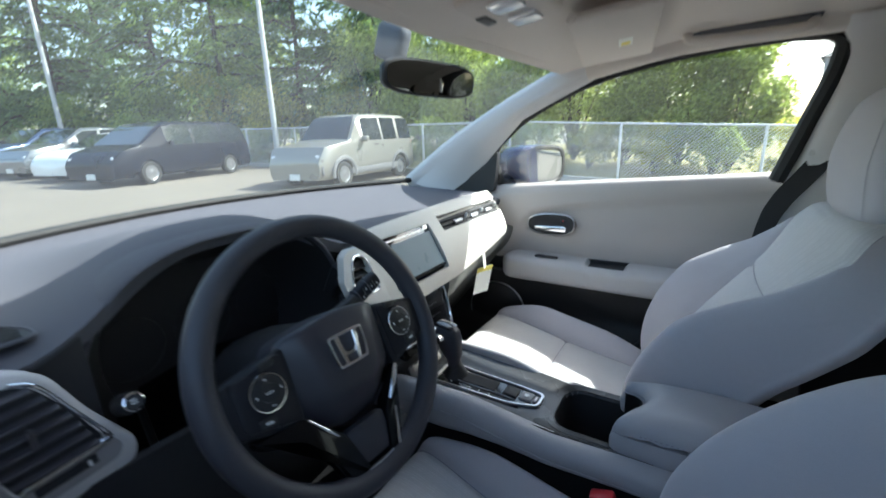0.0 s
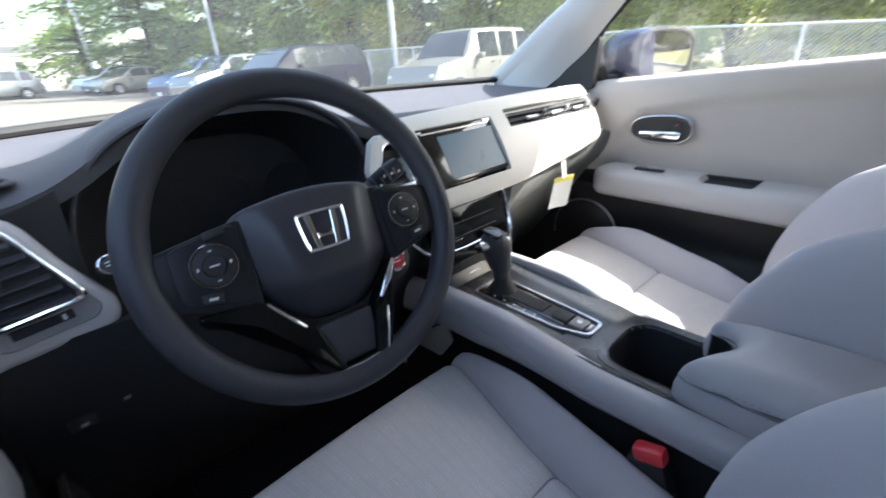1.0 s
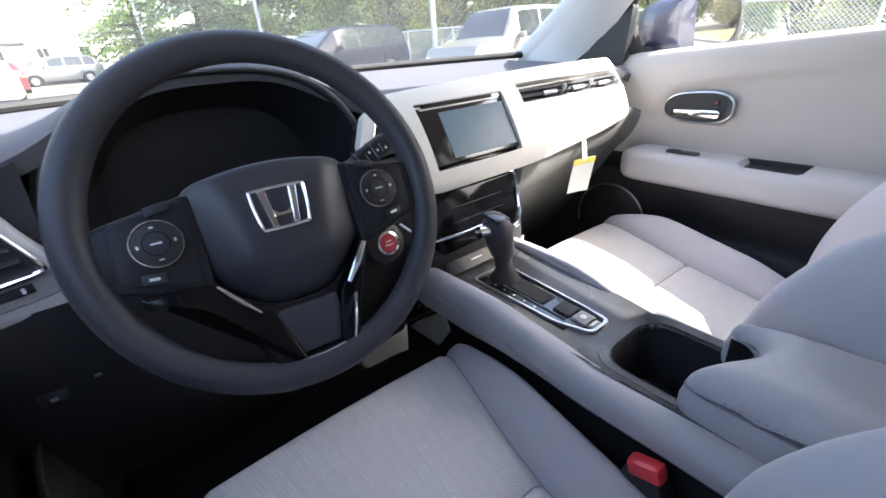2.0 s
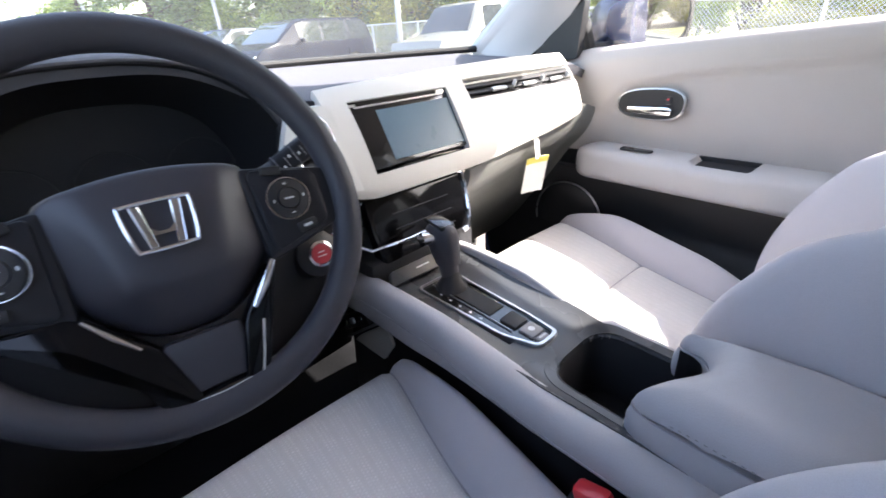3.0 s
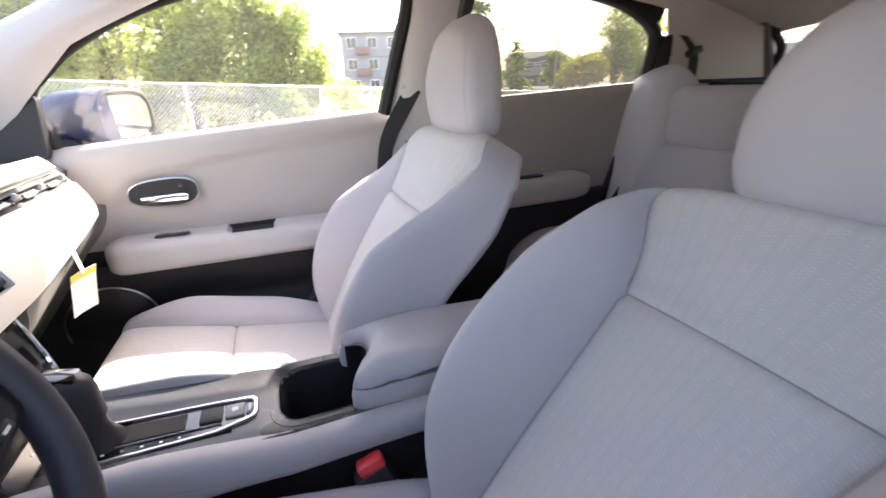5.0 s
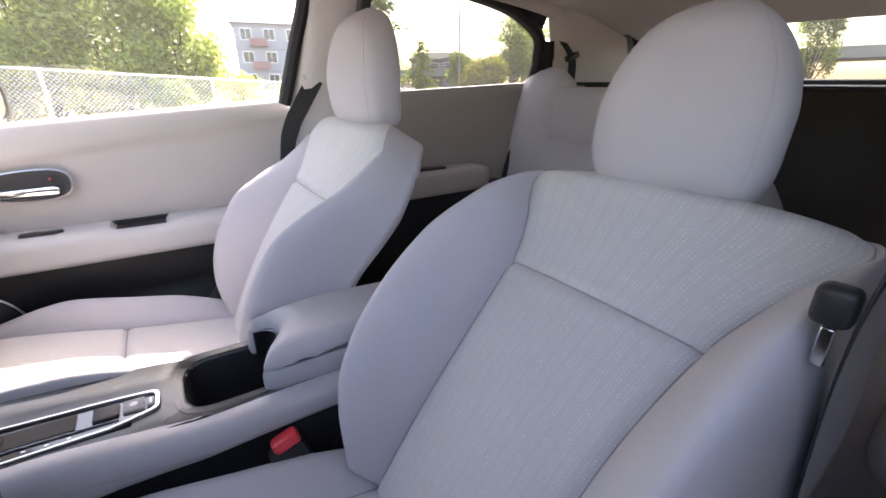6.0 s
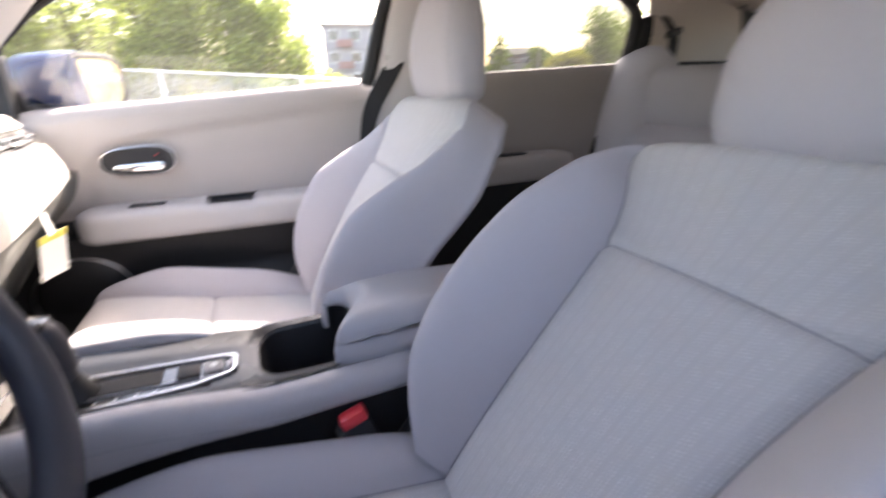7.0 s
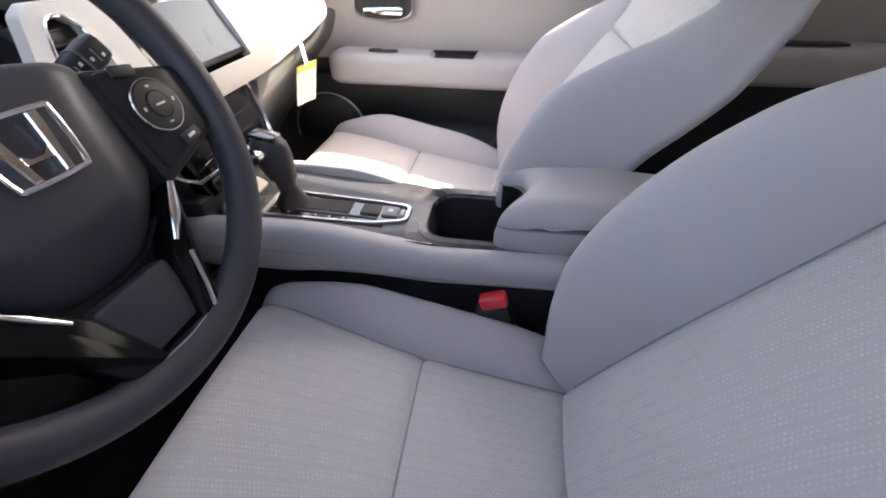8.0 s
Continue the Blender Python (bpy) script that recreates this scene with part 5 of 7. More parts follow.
def in_cup(x, y):
    dx, dy = abs(x - WELL[0]) - (WELL[1] - WELL[2]), (y + 0.310) + WELL[2]
    if y < -0.54:
        return False
    return (dx * dx + dy * dy < (WELL[2] + 0.005) ** 2) if dx > 0 and dy > 0 else abs(x - WELL[0]) < WELL[1] + 0.005 and y < -0.305


part("deck", bm_grid(deck_pt, 24, 60, skip=lambda u, v: (lambda p: in_cup(p[0], p[1]) or (-0.045 < p[0] < 0.030 and -0.245 < p[1] < -0.075))(deck_pt(u, v)), thick=-0.006), M["deck"], con, "smooth grey deck round the selector")
# cup well
well = rounded([(WELL[0] - WELL[1], -0.54), (WELL[0] - WELL[1], -0.310), (WELL[0] + WELL[1], -0.310), (WELL[0] + WELL[1], -0.54)], WELL[2], 12)


def deck_z(x, y):
    w = curve([(-0.8, 0.080), (-0.45, 0.078), (-0.3, 0.084), (-0.2, 0.090), (0.1, 0.090)], y)
    return linear(DECK, y) + 0.012 * min(1.0, abs(x) / w) ** 3


def well_ring(grow, drop):
    return [(x, y, deck_z(x, y) + drop) for x, y in (((x - WELL[0]) * (1 + grow / WELL[1]) + WELL[0], (y + 0.425) * (1 + grow / 0.115) - 0.425) for x, y in well)]


part("well_collar", bm_loft([well_ring(0.017, 0.001), well_ring(0.015, 0.0072), well_ring(0.003, 0.0072), well_ring(0.0, 0.002)], cap=False), M["deck"], con)
part("cup_well", bm_loft([well_ring(0.0, 0.002), [(x * 0.97, -0.4 + (y + 0.4) * 0.97, 0.742) for x, y in well], [(x * 0.93, -0.4 + (y + 0.4) * 0.93, 0.66) for x, y in well], [(x * 0.2, -0.4 + (y + 0.4) * 0.2, 0.658) for x, y in well]], cap=False), M["dark_hole"], con, "deep black cup well")
part("well_rim", bm_tube(well_ring(0.002, 0.0068), 0.0014, 6, True), M["black_plastic"], con)
# selector plate
PL = basis((-0.008, -0.165, 0.7635), (1, 0, 0), (0, 0.9985, 0.055), (0, -0.055, 0.9985))
pout = rounded([(-0.040, 0.115), (0.042, 0.115), (0.038, -0.060), (0.034, -0.114), (-0.012, -0.114), (-0.031, -0.060)], 0.012, 6)
pin = rounded([(-0.036, 0.111), (0.038, 0.111), (0.034, -0.060), (0.029, -0.108), (-0.009, -0.108), (-0.027, -0.060)], 0.010, 6)
part("selector_frame", bm_loft([[PL @ Vector((x, y, z)) for x, y in lp] for lp, z in ((pout, -0.004), (pout, 0.004), ([(x * 0.98, y * 0.99) for x, y in pout], 0.006), (pin, 0.006), (pin, -0.006))], cap=False), M["satin_metal"], con, "satin metal selector frame")
part("selector_plate", bm_prism(pin, 0.006, 0.0, 1, PL @ pose(0, 0, -0.004)), M["gloss_black"], con, "gloss black selector plate")
part("selector_gate", bm_box(0.034, 0.105, 0.002, 0.001, 1, PL @ pose(0.010, 0.035, 0.003)), M["rubber"], con)
part("gate_edge", bm_box(0.0012, 0.17, 0.003, 0.0005, 1, PL @ pose(-0.012, 0.020, 0.0035)), M["satin_metal"], con)
for k in range(5):
    part("gear_mark", bm_box(0.0025, 0.004, 0.0008, 0, 1, PL @ pose(-0.021, 0.075 - 0.022 * k, 0.0028)), M["galv"], con)
for x, y, w, h, mt in ((0.010, -0.050, 0.030, 0.030, "dark_hole"), (0.010, -0.082, 0.028, 0.026, "pocket"), (0.008, -0.102, 0.022, 0.010, "pocket")):
    part("console_button", bm_box(w, h, 0.006, 0.002, 2, PL @ pose(x, y, 0.003)), M[mt], con)
part("button_mark", bm_lathe([(0.005, 0.0062), (0.005, 0.0068), (0.001, 0.0068)], 16, PL @ pose(0.010, -0.082, 0)), M["white_text"], con)
part("button_mark", bm_box(0.014, 0.003, 0.0008, 0, 1, PL @ pose(0.008, -0.102, 0.0064)), M["white_text"], con)
# armrest lid with the notched front
LID = [(-0.088, -0.80), (-0.082, -0.64), (-0.078, -0.54), (-0.075, -0.47), (-0.070, -0.434), (-0.060, -0.416), (-0.044, -0.415), (-0.015, -0.429), (0.010, -0.447), (0.030, -0.456), (0.048, -0.451), (0.0575, -0.438), (0.0595, -0.425), (0.068, -0.414), (0.081, -0.415), (0.088, -0.434), (0.091, -0.54), (0.092, -0.64), (0.094, -0.80)]
lid_line = [Vector((p.x, p.y, 0)) for p in spline([(x, y, 0) for x, y in LID], 6)]


def lid_rise(y):
    return curve([(-0.80, 0.0), (-0.66, 0.006), (-0.56, 0.012), (-0.49, 0.010), (-0.44, 0.004), (-0.40, 0.0)], y)


def lid_ring(inset, z):
    """The lid's outline drawn in by inset at height z."""
    out = []
    n = len(lid_line)
    for i, p in enumerate(lid_line):
        d = (lid_line[min(n - 1, i + 1)] - lid_line[max(0, i - 1)]).normalized()
        x, y = p.x + d.y * inset, p.y - d.x * inset
        out.append((x, y, z + lid_rise(y) * max(0.0, (z - 0.75) / 0.07)))
    return out


part("lid_base", bm_loft([lid_ring(0.010, 0.742), lid_ring(0.002, 0.746), lid_ring(0.0, 0.756), lid_ring(0.0, 0.772), lid_ring(0.003, 0.783), lid_ring(0.0045, 0.7868)]), M["vinyl_lavender"], con)
edge = np.array([p[:2] for p in lid_ring(0.0045, 0.7868)])
front = [p for p in edge if p[1] > -0.475]
front = [p for i, p in enumerate(front) if i == 0 or p[0] > max(q[0] for q in front[:i]) + 1e-5]


def lid_top(u, v):
    """Padded top: rolls up from the outline to a broad crown."""
    x0 = lerp(front[0][0], front[-1][0], u)
    y = lerp(linear(front, x0), -0.80, v ** 1.7)
    x = x0 * (1 + 0.10 * (y + 0.43) / -0.37)
    ab = edge[1:] - edge[:-1]
    q = np.clip(np.sum((np.array((x, y)) - edge[:-1]) * ab, 1) / np.maximum(1e-12, np.sum(ab * ab, 1)), 0, 1)
    d = float(np.min(np.linalg.norm(edge[:-1] + ab * q[:, None] - np.array((x, y)), axis=1)))
    lo = 0.7868 + 0.526 * lid_rise(y)
    k = max(0.0, 1 - d / 0.036)
    return (x, y, lo + (0.030 + 0.6 * lid_rise(y)) * math.sqrt(max(0.0, 1 - k * k)))


part("armrest_lid", bm_grid(lid_top, 72, 44), M["vinyl_lavender"], con, "padded armrest lid with a notched front")
bite = [p for p in lid_ring(-0.0012, 0.0)[30:90] if p[1] < -0.4205 and -0.004 < p[0] < 0.0625]
part("cup_liner", bm_loft([[(x, y, z) for z in (0.744, 0.768, 0.791)] for x, y, q in bite], cap=False), M["dark_hole"], con, "black cup liner in the lid's notch")
seam_line = [Vector(p) for p in lid_ring(0.0038, 0.7868)[:40]]
part("lid_seam", bm_tube(seam_line, 0.0010, 5), M["seam_and_crease_shade"], con)
for k in range(22):
    y = -0.462 - 0.0075 * k
    part("lid_stitch", bm_box(0.0016, 0.0034, 0.0012, 0, 1, pose(linear([(-0.64, -0.0768), (-0.54, -0.0726), (-0.46, -0.0684)], y), y, 0.7943 + 0.526 * lid_rise(y))), M["pocket"], con)

# open tray under the console, with its socket panel
# cream pentagon paints in the sunlit patch visible through the tray
sun_patch_outline = [(-0.030, 0.722), (-0.047, 0.686), (-0.012, 0.637), (0.085, 0.630), (0.060, 0.655)]
part("tray_sun_patch", bm_prism(rounded(sun_patch_outline, 0.004, 3), 0.006, 0.001, 1, basis((-0.106, 0, 0), (0, 1, 0), (0, 0, 1), (1, 0, 0))), M["cream"], con, "cream flat painting the sunlit patch behind the lower tray")
part("socket_panel", bm_box(0.010, 0.11, 0.028, 0.004, 2, pose(-0.117, 0.050, 0.700, -32)), M["black_plastic"], con)
for k in range(3):
    part("socket", bm_box(0.006, 0.018, 0.012, 0.003, 2, pose(-0.123, 0.080 - 0.030 * k, 0.681 + 0.019 * k, -32)), M["satin_metal"] if k == 1 else M["gloss_black"], con)
part("tray_lip", bm_tube([(-0.118, 0.085, 0.645), (-0.116, -0.030, 0.732)], 0.003, 6), M["satin_metal"], con)

# pedals
for nm, x, y, z, w, h in (("brake_pedal", -0.40, 0.33, 0.56, 0.075, 0.055), ("accelerator_pedal", -0.27, 0.36, 0.50, 0.055, 0.13)):
    pd = thing(nm, "black rubber-faced pedal in the footwell", "pedal")
    part("pad", bm_box(w, 0.014, h, 0.006, 2, pose(x, y, z, 35)), M["rubber"], pd)
    part("arm", bm_tube([(x, y + 0.01, z), (x, y + 0.06, z + 0.12), (x, y + 0.10, z + 0.25)], 0.008, 8), M["black_plastic"], pd)
    for k in range(4):
        part("rib", bm_box(w * 0.8, 0.004, 0.004, 0.001, 1, pose(x, y, z, 35) @ pose(0, -0.008, -h * 0.33 + h * 0.22 * k)), M["black_plastic"], pd)

# shift lever
sh = thing("gear_selector", "black gear selector with a leather-look knob and bright button", "gear selector")
part("boot", bm_lathe([(0.030, 0.0), (0.026, 0.012), (0.016, 0.028), (0.012, 0.04)], 20, pose(0.000, -0.085, 0.762)), M["black_plastic"], sh)
part("stem", bm_tube([(0.0, -0.085, 0.775), (0.0, -0.080, 0.82), (0.0, -0.072, 0.86)], lambda t: 0.014 + 0.005 * t, 14), M["wheel_rubber"], sh)
kn = []
for t, rx, ry in ((0.0, 0.018, 0.020), (0.25, 0.020, 0.025), (0.55, 0.021, 0.030), (0.8, 0.019, 0.028), (0.95, 0.012, 0.018), (1.0, 0.003, 0.004)):
    c = Vector((0.0, -0.080 + 0.012 * t + 0.004 * math.sin(t * 3), 0.815 + 0.070 * t))
    kn.append([c + Vector((x, y, 0)) for x, y in super_loop(rx, ry, 2.4, 22)])
part("knob", bm_loft(kn), M["wheel_rubber"], sh)
part("release_button", bm_tube([(-0.016, -0.064, 0.860), (-0.036, -0.060, 0.862)], 0.0115, 14), M["chrome"], sh, "chrome release button")
part("knob_cap", bm_box(0.030, 0.040, 0.008, 0.0035, 2, pose(0, -0.066, 0.882, 12)), M["gloss_black"], sh)
# ---- front seats ----
BK_UP = Vector((0, -0.684, 0.730))   # along the backrest
BK_N = Vector((0, 0.730, 0.684))     # out of its front
BK_O = Vector((0, -0.505, 0.640))    # foot of the front face
HEAD_LEAN = radians(13.6)
HEAD = (0.010, 0.010, 1.0)   # headrest: shift sideways and up, and depth
BK_L = 0.600
SEAM_T, SIDE_D, DROOP, WIDE, FLANK, ROUND = 0.655, 0.04, 1.0, 1.0, 0.075, 0.0
BOLSTER = [(0.0, 0.040), (0.10, 0.082), (0.20, 0.104), (0.32, 0.114), (0.46, 0.118), (0.58, 0.114), (0.68, 0.100), (0.78, 0.072), (0.86, 0.040), (0.93, 0.014), (1.0, 0.0)]


def groove(d, w):
    return math.exp(-((d / w) ** 2))


def back_w(t):
    return WIDE * (1 - ROUND * max(0.0, (t - 0.76) / 0.24) ** 2) * curve([(0.0, 0.165), (0.07, 0.200), (0.18, 0.242), (0.38, 0.262), (0.62, 0.262), (0.80, 0.252), (0.90, 0.243), (0.95, 0.230), (0.98, 0.208), (1.0, 0.172)], t)


def back_in(t):
    """Half width of the middle panel."""
    return min(back_w(t) - 0.004, curve([(0.0, 0.122), (0.35, 0.128), (0.655, 0.150), (0.78, 0.178), (0.87, 0.212), (0.92, 0.226), (0.95, 0.222), (0.98, 0.202), (1.0, 0.166)], t))


def back_front(x, t):
    """Height of the front face over the backrest plane."""
    w, wi = back_w(t), back_in(t)
    ax = abs(x)
    b = curve(BOLSTER, t)
    d = 0.012 * math.cos(min(1.0, ax / wi) * math.pi / 2) + 0.018 * math.sin(math.pi * min(1, t * 1.4)) 
    if ax > wi:
        q = (ax - wi) / max(1e-4, (w - wi))
        d += b * math.sin(min(1.0, q / 0.70) * math.pi / 2) ** 1.1
        if q > 0.62:
            d -= (0.10 - (FLANK - 0.030 * DROOP) * (lambda q: q * q * (3 - 2 * q))(max(0.0, t - 0.55) / 0.45) + b * 0.6) * ((q - 0.62) / 0.38) ** 2.4
    d -= 0.009 * groove(ax - wi, 0.007)
    if ax < wi + 0.004:
        d -= 0.008 * groove((t - seam_t(x)) * BK_L, 0.006)
    if t > 0.80:
        d -= 0.026 * DROOP * ((t - 0.80) / 0.20) * (ax / w) ** 7
    if t > 0.92:
        d -= 0.050 * (1 - 0.8 * (1 - DROOP) * (ax / w) ** 3) * ((t - 0.92) / 0.08) ** 2.2
    return d


def seam_t(x):
    return SEAM_T


def back_pt(x, t, d):
    return BK_O + Vector((x, 0, 0)) + BK_UP * (BK_L * t) + BK_N * d


def cush_w(t):
    return curve([(0.0, 0.225), (0.15, 0.242), (0.5, 0.246), (1.0, 0.232)], t)


def cush_in(t):
    return curve([(0.0, 0.205), (0.12, 0.190), (0.5, 0.142), (1.0, 0.125)], t)


CU_Y0, CU_Y1, CU_SEAM = -0.026, -0.560, 0.547
CU_PAD = 1.0


def cush_pt(x, t):
    """t from the front lip to the back."""
    w, wi = cush_w(t), cush_in(t)
    ax = abs(x)
    z = curve([(0.0, 0.665), (0.15, 0.684), (0.35, 0.678), (0.6, 0.655), (1.0, 0.622)], t)
    z += 0.006 * math.cos(min(1.0, ax / wi) * math.pi / 2)
    b = CU_PAD * curve([(0.0, 0.0), (0.12, 0.012), (0.40, 0.040), (0.72, 0.036), (1.0, 0.01)], t)
    if ax > wi:
        q = (ax - wi) / max(1e-4, w - wi)
        z += b * math.sin(min(1.0, q / 0.6) * math.pi / 2)
        if q > 0.5:
            z -= (0.10 + b) * ((q - 0.5) / 0.5) ** 2.6
    z -= 0.008 * groove(ax - wi, 0.007)
    if ax < wi + 0.004:
        z -= 0.007 * groove((t - CU_SEAM) * 0.534, 0.006)
    if t < 0.10:
        z -= 0.09 * ((0.10 - t) / 0.10) ** 2.3
    y = lerp(CU_Y0, CU_Y1, t) - 0.05 * (max(0, ax - wi) / 0.1) ** 2 * max(0, 1 - t * 4)
    return Vector((x, y, z))


def strip_grid(fn, lo, hi, t0, t1, nu, nv, uv=None):
    return bm_grid(lambda u, v: fn(lerp(lo(lerp(t0, t1, v)), hi(lerp(t0, t1, v)), u), lerp(t0, t1, v)), nu, nv, uvscale=uv)


def head_w(t):
    """Half width of the headrest, narrowing to a round top."""
    return curve([(0, 0.106), (0.07, 0.117), (0.20, 0.1245), (0.41, 0.1245), (0.60, 0.115), (0.73, 0.100), (0.82, 0.084), (0.92, 0.058), (0.975, 0.034), (1.0, 0.014)], t)


def front_seat(label):
    st = thing("front_seat", label, "car seat", "front seats")
    bp = lambda x, t: back_pt(x, t, back_front(x, t))
    ts = seam_t(0)
    # rear shell closes the backrest, the flank rolls over to it
    def shell(u, v):
        t = v
        k = 2 * u - 1
        w = back_w(t)
        x = k * w
        edge = back_front(w, t)
        return back_pt(x * 0.985, t, edge - SIDE_D - 0.035 * (1 - abs(k) ** 4))

    def side_pt(s, u, v):
        return Vector(bp(s * back_w(v), v)).lerp(Vector(shell(0.5 + 0.5 * s, v)), u) + Vector((s * 0.005 * math.sin(math.pi * u), 0, 0))

    for nm, t0, t1 in (("backrest_lower_insert", 0.0, ts), ("backrest_upper_insert", ts, 1.0)):
        part(nm, strip_grid(bp, lambda t: -back_in(t), back_in, t0, t1, 28, 34, (0.28, (t1 - t0) * BK_L)), M["cloth_insert"], st, "woven grey cloth with pale flecks")
    for s in (-1, 1):
        bol = join(strip_grid(bp, lambda t: s * back_in(t), lambda t: s * back_w(t), 0.0, 1.0, 22, 50), bm_grid(lambda u, v: side_pt(s, u, v), 8, 50))
        bmesh.ops.remove_doubles(bol, verts=bol.verts[:], dist=1e-5)
        bmesh.ops.recalc_face_normals(bol, faces=bol.faces[:])
        part("backrest_bolster", bol, M["cloth_bolster"], st, "smooth lavender-grey side bolster", 85)
        part("bolster_seam", bm_tube([back_pt(s * back_in(t), t, back_front(s * back_in(t), t) + 0.0015) for t in np.linspace(0.02, 0.97, 40)], 0.0012, 5), M["seam_and_crease_shade"], st)
    part("cross_seam", bm_tube([back_pt(x, ts, back_front(x, ts) + 0.001) for x in np.linspace(-back_in(ts), back_in(ts), 24)], 0.0012, 5), M["seam_and_crease_shade"], st)

    part("backrest_shell", bm_grid(shell, 24, 40), M["cloth_bolster"], st)
    part("backrest_top", bm_grid(lambda u, v: Vector(back_pt((2 * u - 1) * back_w(1.0), 1.0, back_front((2 * u - 1) * back_w(1.0), 1.0))).lerp(Vector(shell(u, 1.0)), v), 24, 3), M["cloth_bolster"], st)

    for nm, t0, t1 in (("cushion_front_insert", 0.0, CU_SEAM), ("cushion_rear_insert", CU_SEAM, 1.0)):
        part(nm, strip_grid(cush_pt, lambda t: -cush_in(t), cush_in, t0, t1, 28, 30, (0.30, (t1 - t0) * 0.52)), M["cloth_insert"], st, "woven grey cloth with pale flecks")
    for s in (-1, 1):
        part("cushion_bolster", strip_grid(cush_pt, lambda t: s * cush_in(t), lambda t: s * cush_w(t), 0.0, 1.0, 20, 46), M["cloth_bolster"], st, "smooth lavender-grey side bolster")
        part("cushion_seam", bm_tube([cush_pt(s * cush_in(t), t) + Vector((0, 0, 0.0015)) for t in np.linspace(0.06, 0.98, 36)], 0.0012, 5), M["seam_and_crease_shade"], st)
        part("cushion_side", bm_grid(lambda u, v, s=s: (lambda p: (p.x + s * 0.004 * v, p.y, lerp(p.z, 0.47, v)))(cush_pt(s * cush_w(u), u)), 30, 6), M["black_plastic"] if s < 0 else M["cloth_bolster"], st)
    part("cushion_cross_seam", bm_tube([cush_pt(x, CU_SEAM) + Vector((0, 0, 0.001)) for x in np.linspace(-cush_in(CU_SEAM), cush_in(CU_SEAM), 24)], 0.0012, 5), M["seam_and_crease_shade"], st)
    part("cushion_lip", bm_grid(lambda u, v: (lambda p: (p.x, p.y - 0.03 * v * v, lerp(p.z, 0.49, v)))(cush_pt((2 * u - 1) * cush_w(0.0), 0.0)), 30, 6), M["cloth_bolster"], st)
    part("seat_base", bm_box(0.44, 0.46, 0.16, 0.03, 2, pose(0, -0.32, 0.46)), M["black_plastic"], st)
    for s in (-1, 1):
        part("seat_runner", bm_box(0.04, 0.56, 0.04, 0.006, 1, pose(s * 0.18, -0.33, 0.385)), M["black_plastic"], st)
        part("hinge_cover", bm_box(0.03, 0.16, 0.12, 0.014, 3, pose(s * 0.235, -0.565, 0.60, 40)), M["black_plastic"], st)

    # headrest, leaning, with two posts
    c0 = BK_O + BK_UP * (BK_L * 1.0) + BK_N * -0.030 + Vector((0, 0, 0.012))
    hup, hn = Vector((0, -math.sin(HEAD_LEAN), math.cos(HEAD_LEAN))), Vector((0, math.cos(HEAD_LEAN), math.sin(HEAD_LEAN)))
    c0 = c0 + Vector((HEAD[0], 0, HEAD[1])) - hn * (0.047 * (HEAD[2] - 1))
    loops = []
    for t in np.linspace(0, 1, 22):
        w = head_w(t)
        dth = curve([(0, 0.036), (0.06, 0.044), (0.4, 0.047), (0.8, 0.040), (0.94, 0.027), (1.0, 0.010)], t) * HEAD[2]
        fwd = curve([(0, 0.0), (0.4, 0.012), (0.8, 0.006), (1.0, -0.012)], t)
        loops.append([c0 + hup * (-0.020 - HEAD[1] + (0.240 + HEAD[1]) * t) + hn * (fwd + b) + Vector((a, 0, 0)) for a, b in super_loop(w, dth, 3.0, 40)])
    part("headrest", bm_loft(loops), M["cloth_bolster"], st, "tall rounded lavender-grey headrest")
    hr = [ob for ob in st.children if ob.name.startswith("headrest")][0]
    for s in (-1, 1):
        sm = []
        for t in np.linspace(0.01, 0.93, 30):
            w = head_w(t)
            dth = curve([(0, 0.036), (0.06, 0.044), (0.4, 0.047), (0.8, 0.040), (0.94, 0.027), (1.0, 0.010)], t) * HEAD[2]
            fwd = curve([(0, 0.0), (0.4, 0.012), (0.8, 0.006), (1.0, -0.012)], t)
            q = 0.88
            sm.append(c0 + hup * (-0.020 - HEAD[1] + (0.240 + HEAD[1]) * t) + hn * (fwd + dth * (1 - q ** 3) ** (1 / 3) + 0.0008) + Vector((s * w * q, 0, 0)))
        part("headrest_seam", bm_tube(sm, 0.0006, 5), M["cloth_bolster"], hr)
        part("headrest_post", bm_tube([c0 + hup * -0.05 + Vector((s * 0.06, 0, 0)), c0 + hup * 0.05 + Vector((s * 0.06, 0, 0))], 0.006, 10), M["chrome"], st, "chrome post")
    part("headrest_gap_trim", bm_grid(lambda u, v: c0 + hup * (-0.026 - HEAD[1]) + Vector((lerp(-0.098, 0.098, u), 0, 0)) + hn * lerp(-0.035, 0.026, v), 8, 4, thick=0.008), M["seam_and_crease_shade"], st)
    return st


driver_seat = front_seat("lavender-grey cloth driver's seat beside the centre console")
driver_seat.location = (-0.335, -0.012, 0.003)
# the passenger backrest stands steeper
LEAN_P = radians(32.0)
CU_PAD = 1.3
SIDE_D, DROOP, WIDE, FLANK, ROUND = 0.026, 0.3, 0.93, 0.040, 0.17
BOLSTER = [(0.0, 0.010), (0.12, 0.060), (0.22, 0.080), (0.33, 0.090), (0.46, 0.092), (0.60, 0.066), (0.74, 0.026), (0.85, 0.004), (1.0, 0.0)]
HEAD_LEAN = radians(3.5)
HEAD = (0.0, 0.0, 1.28)
BK_O = Vector((0, -0.537, 0.619))
BK_UP, BK_N = Vector((0, -math.sin(LEAN_P), math.cos(LEAN_P))), Vector((0, math.cos(LEAN_P), math.sin(LEAN_P)))
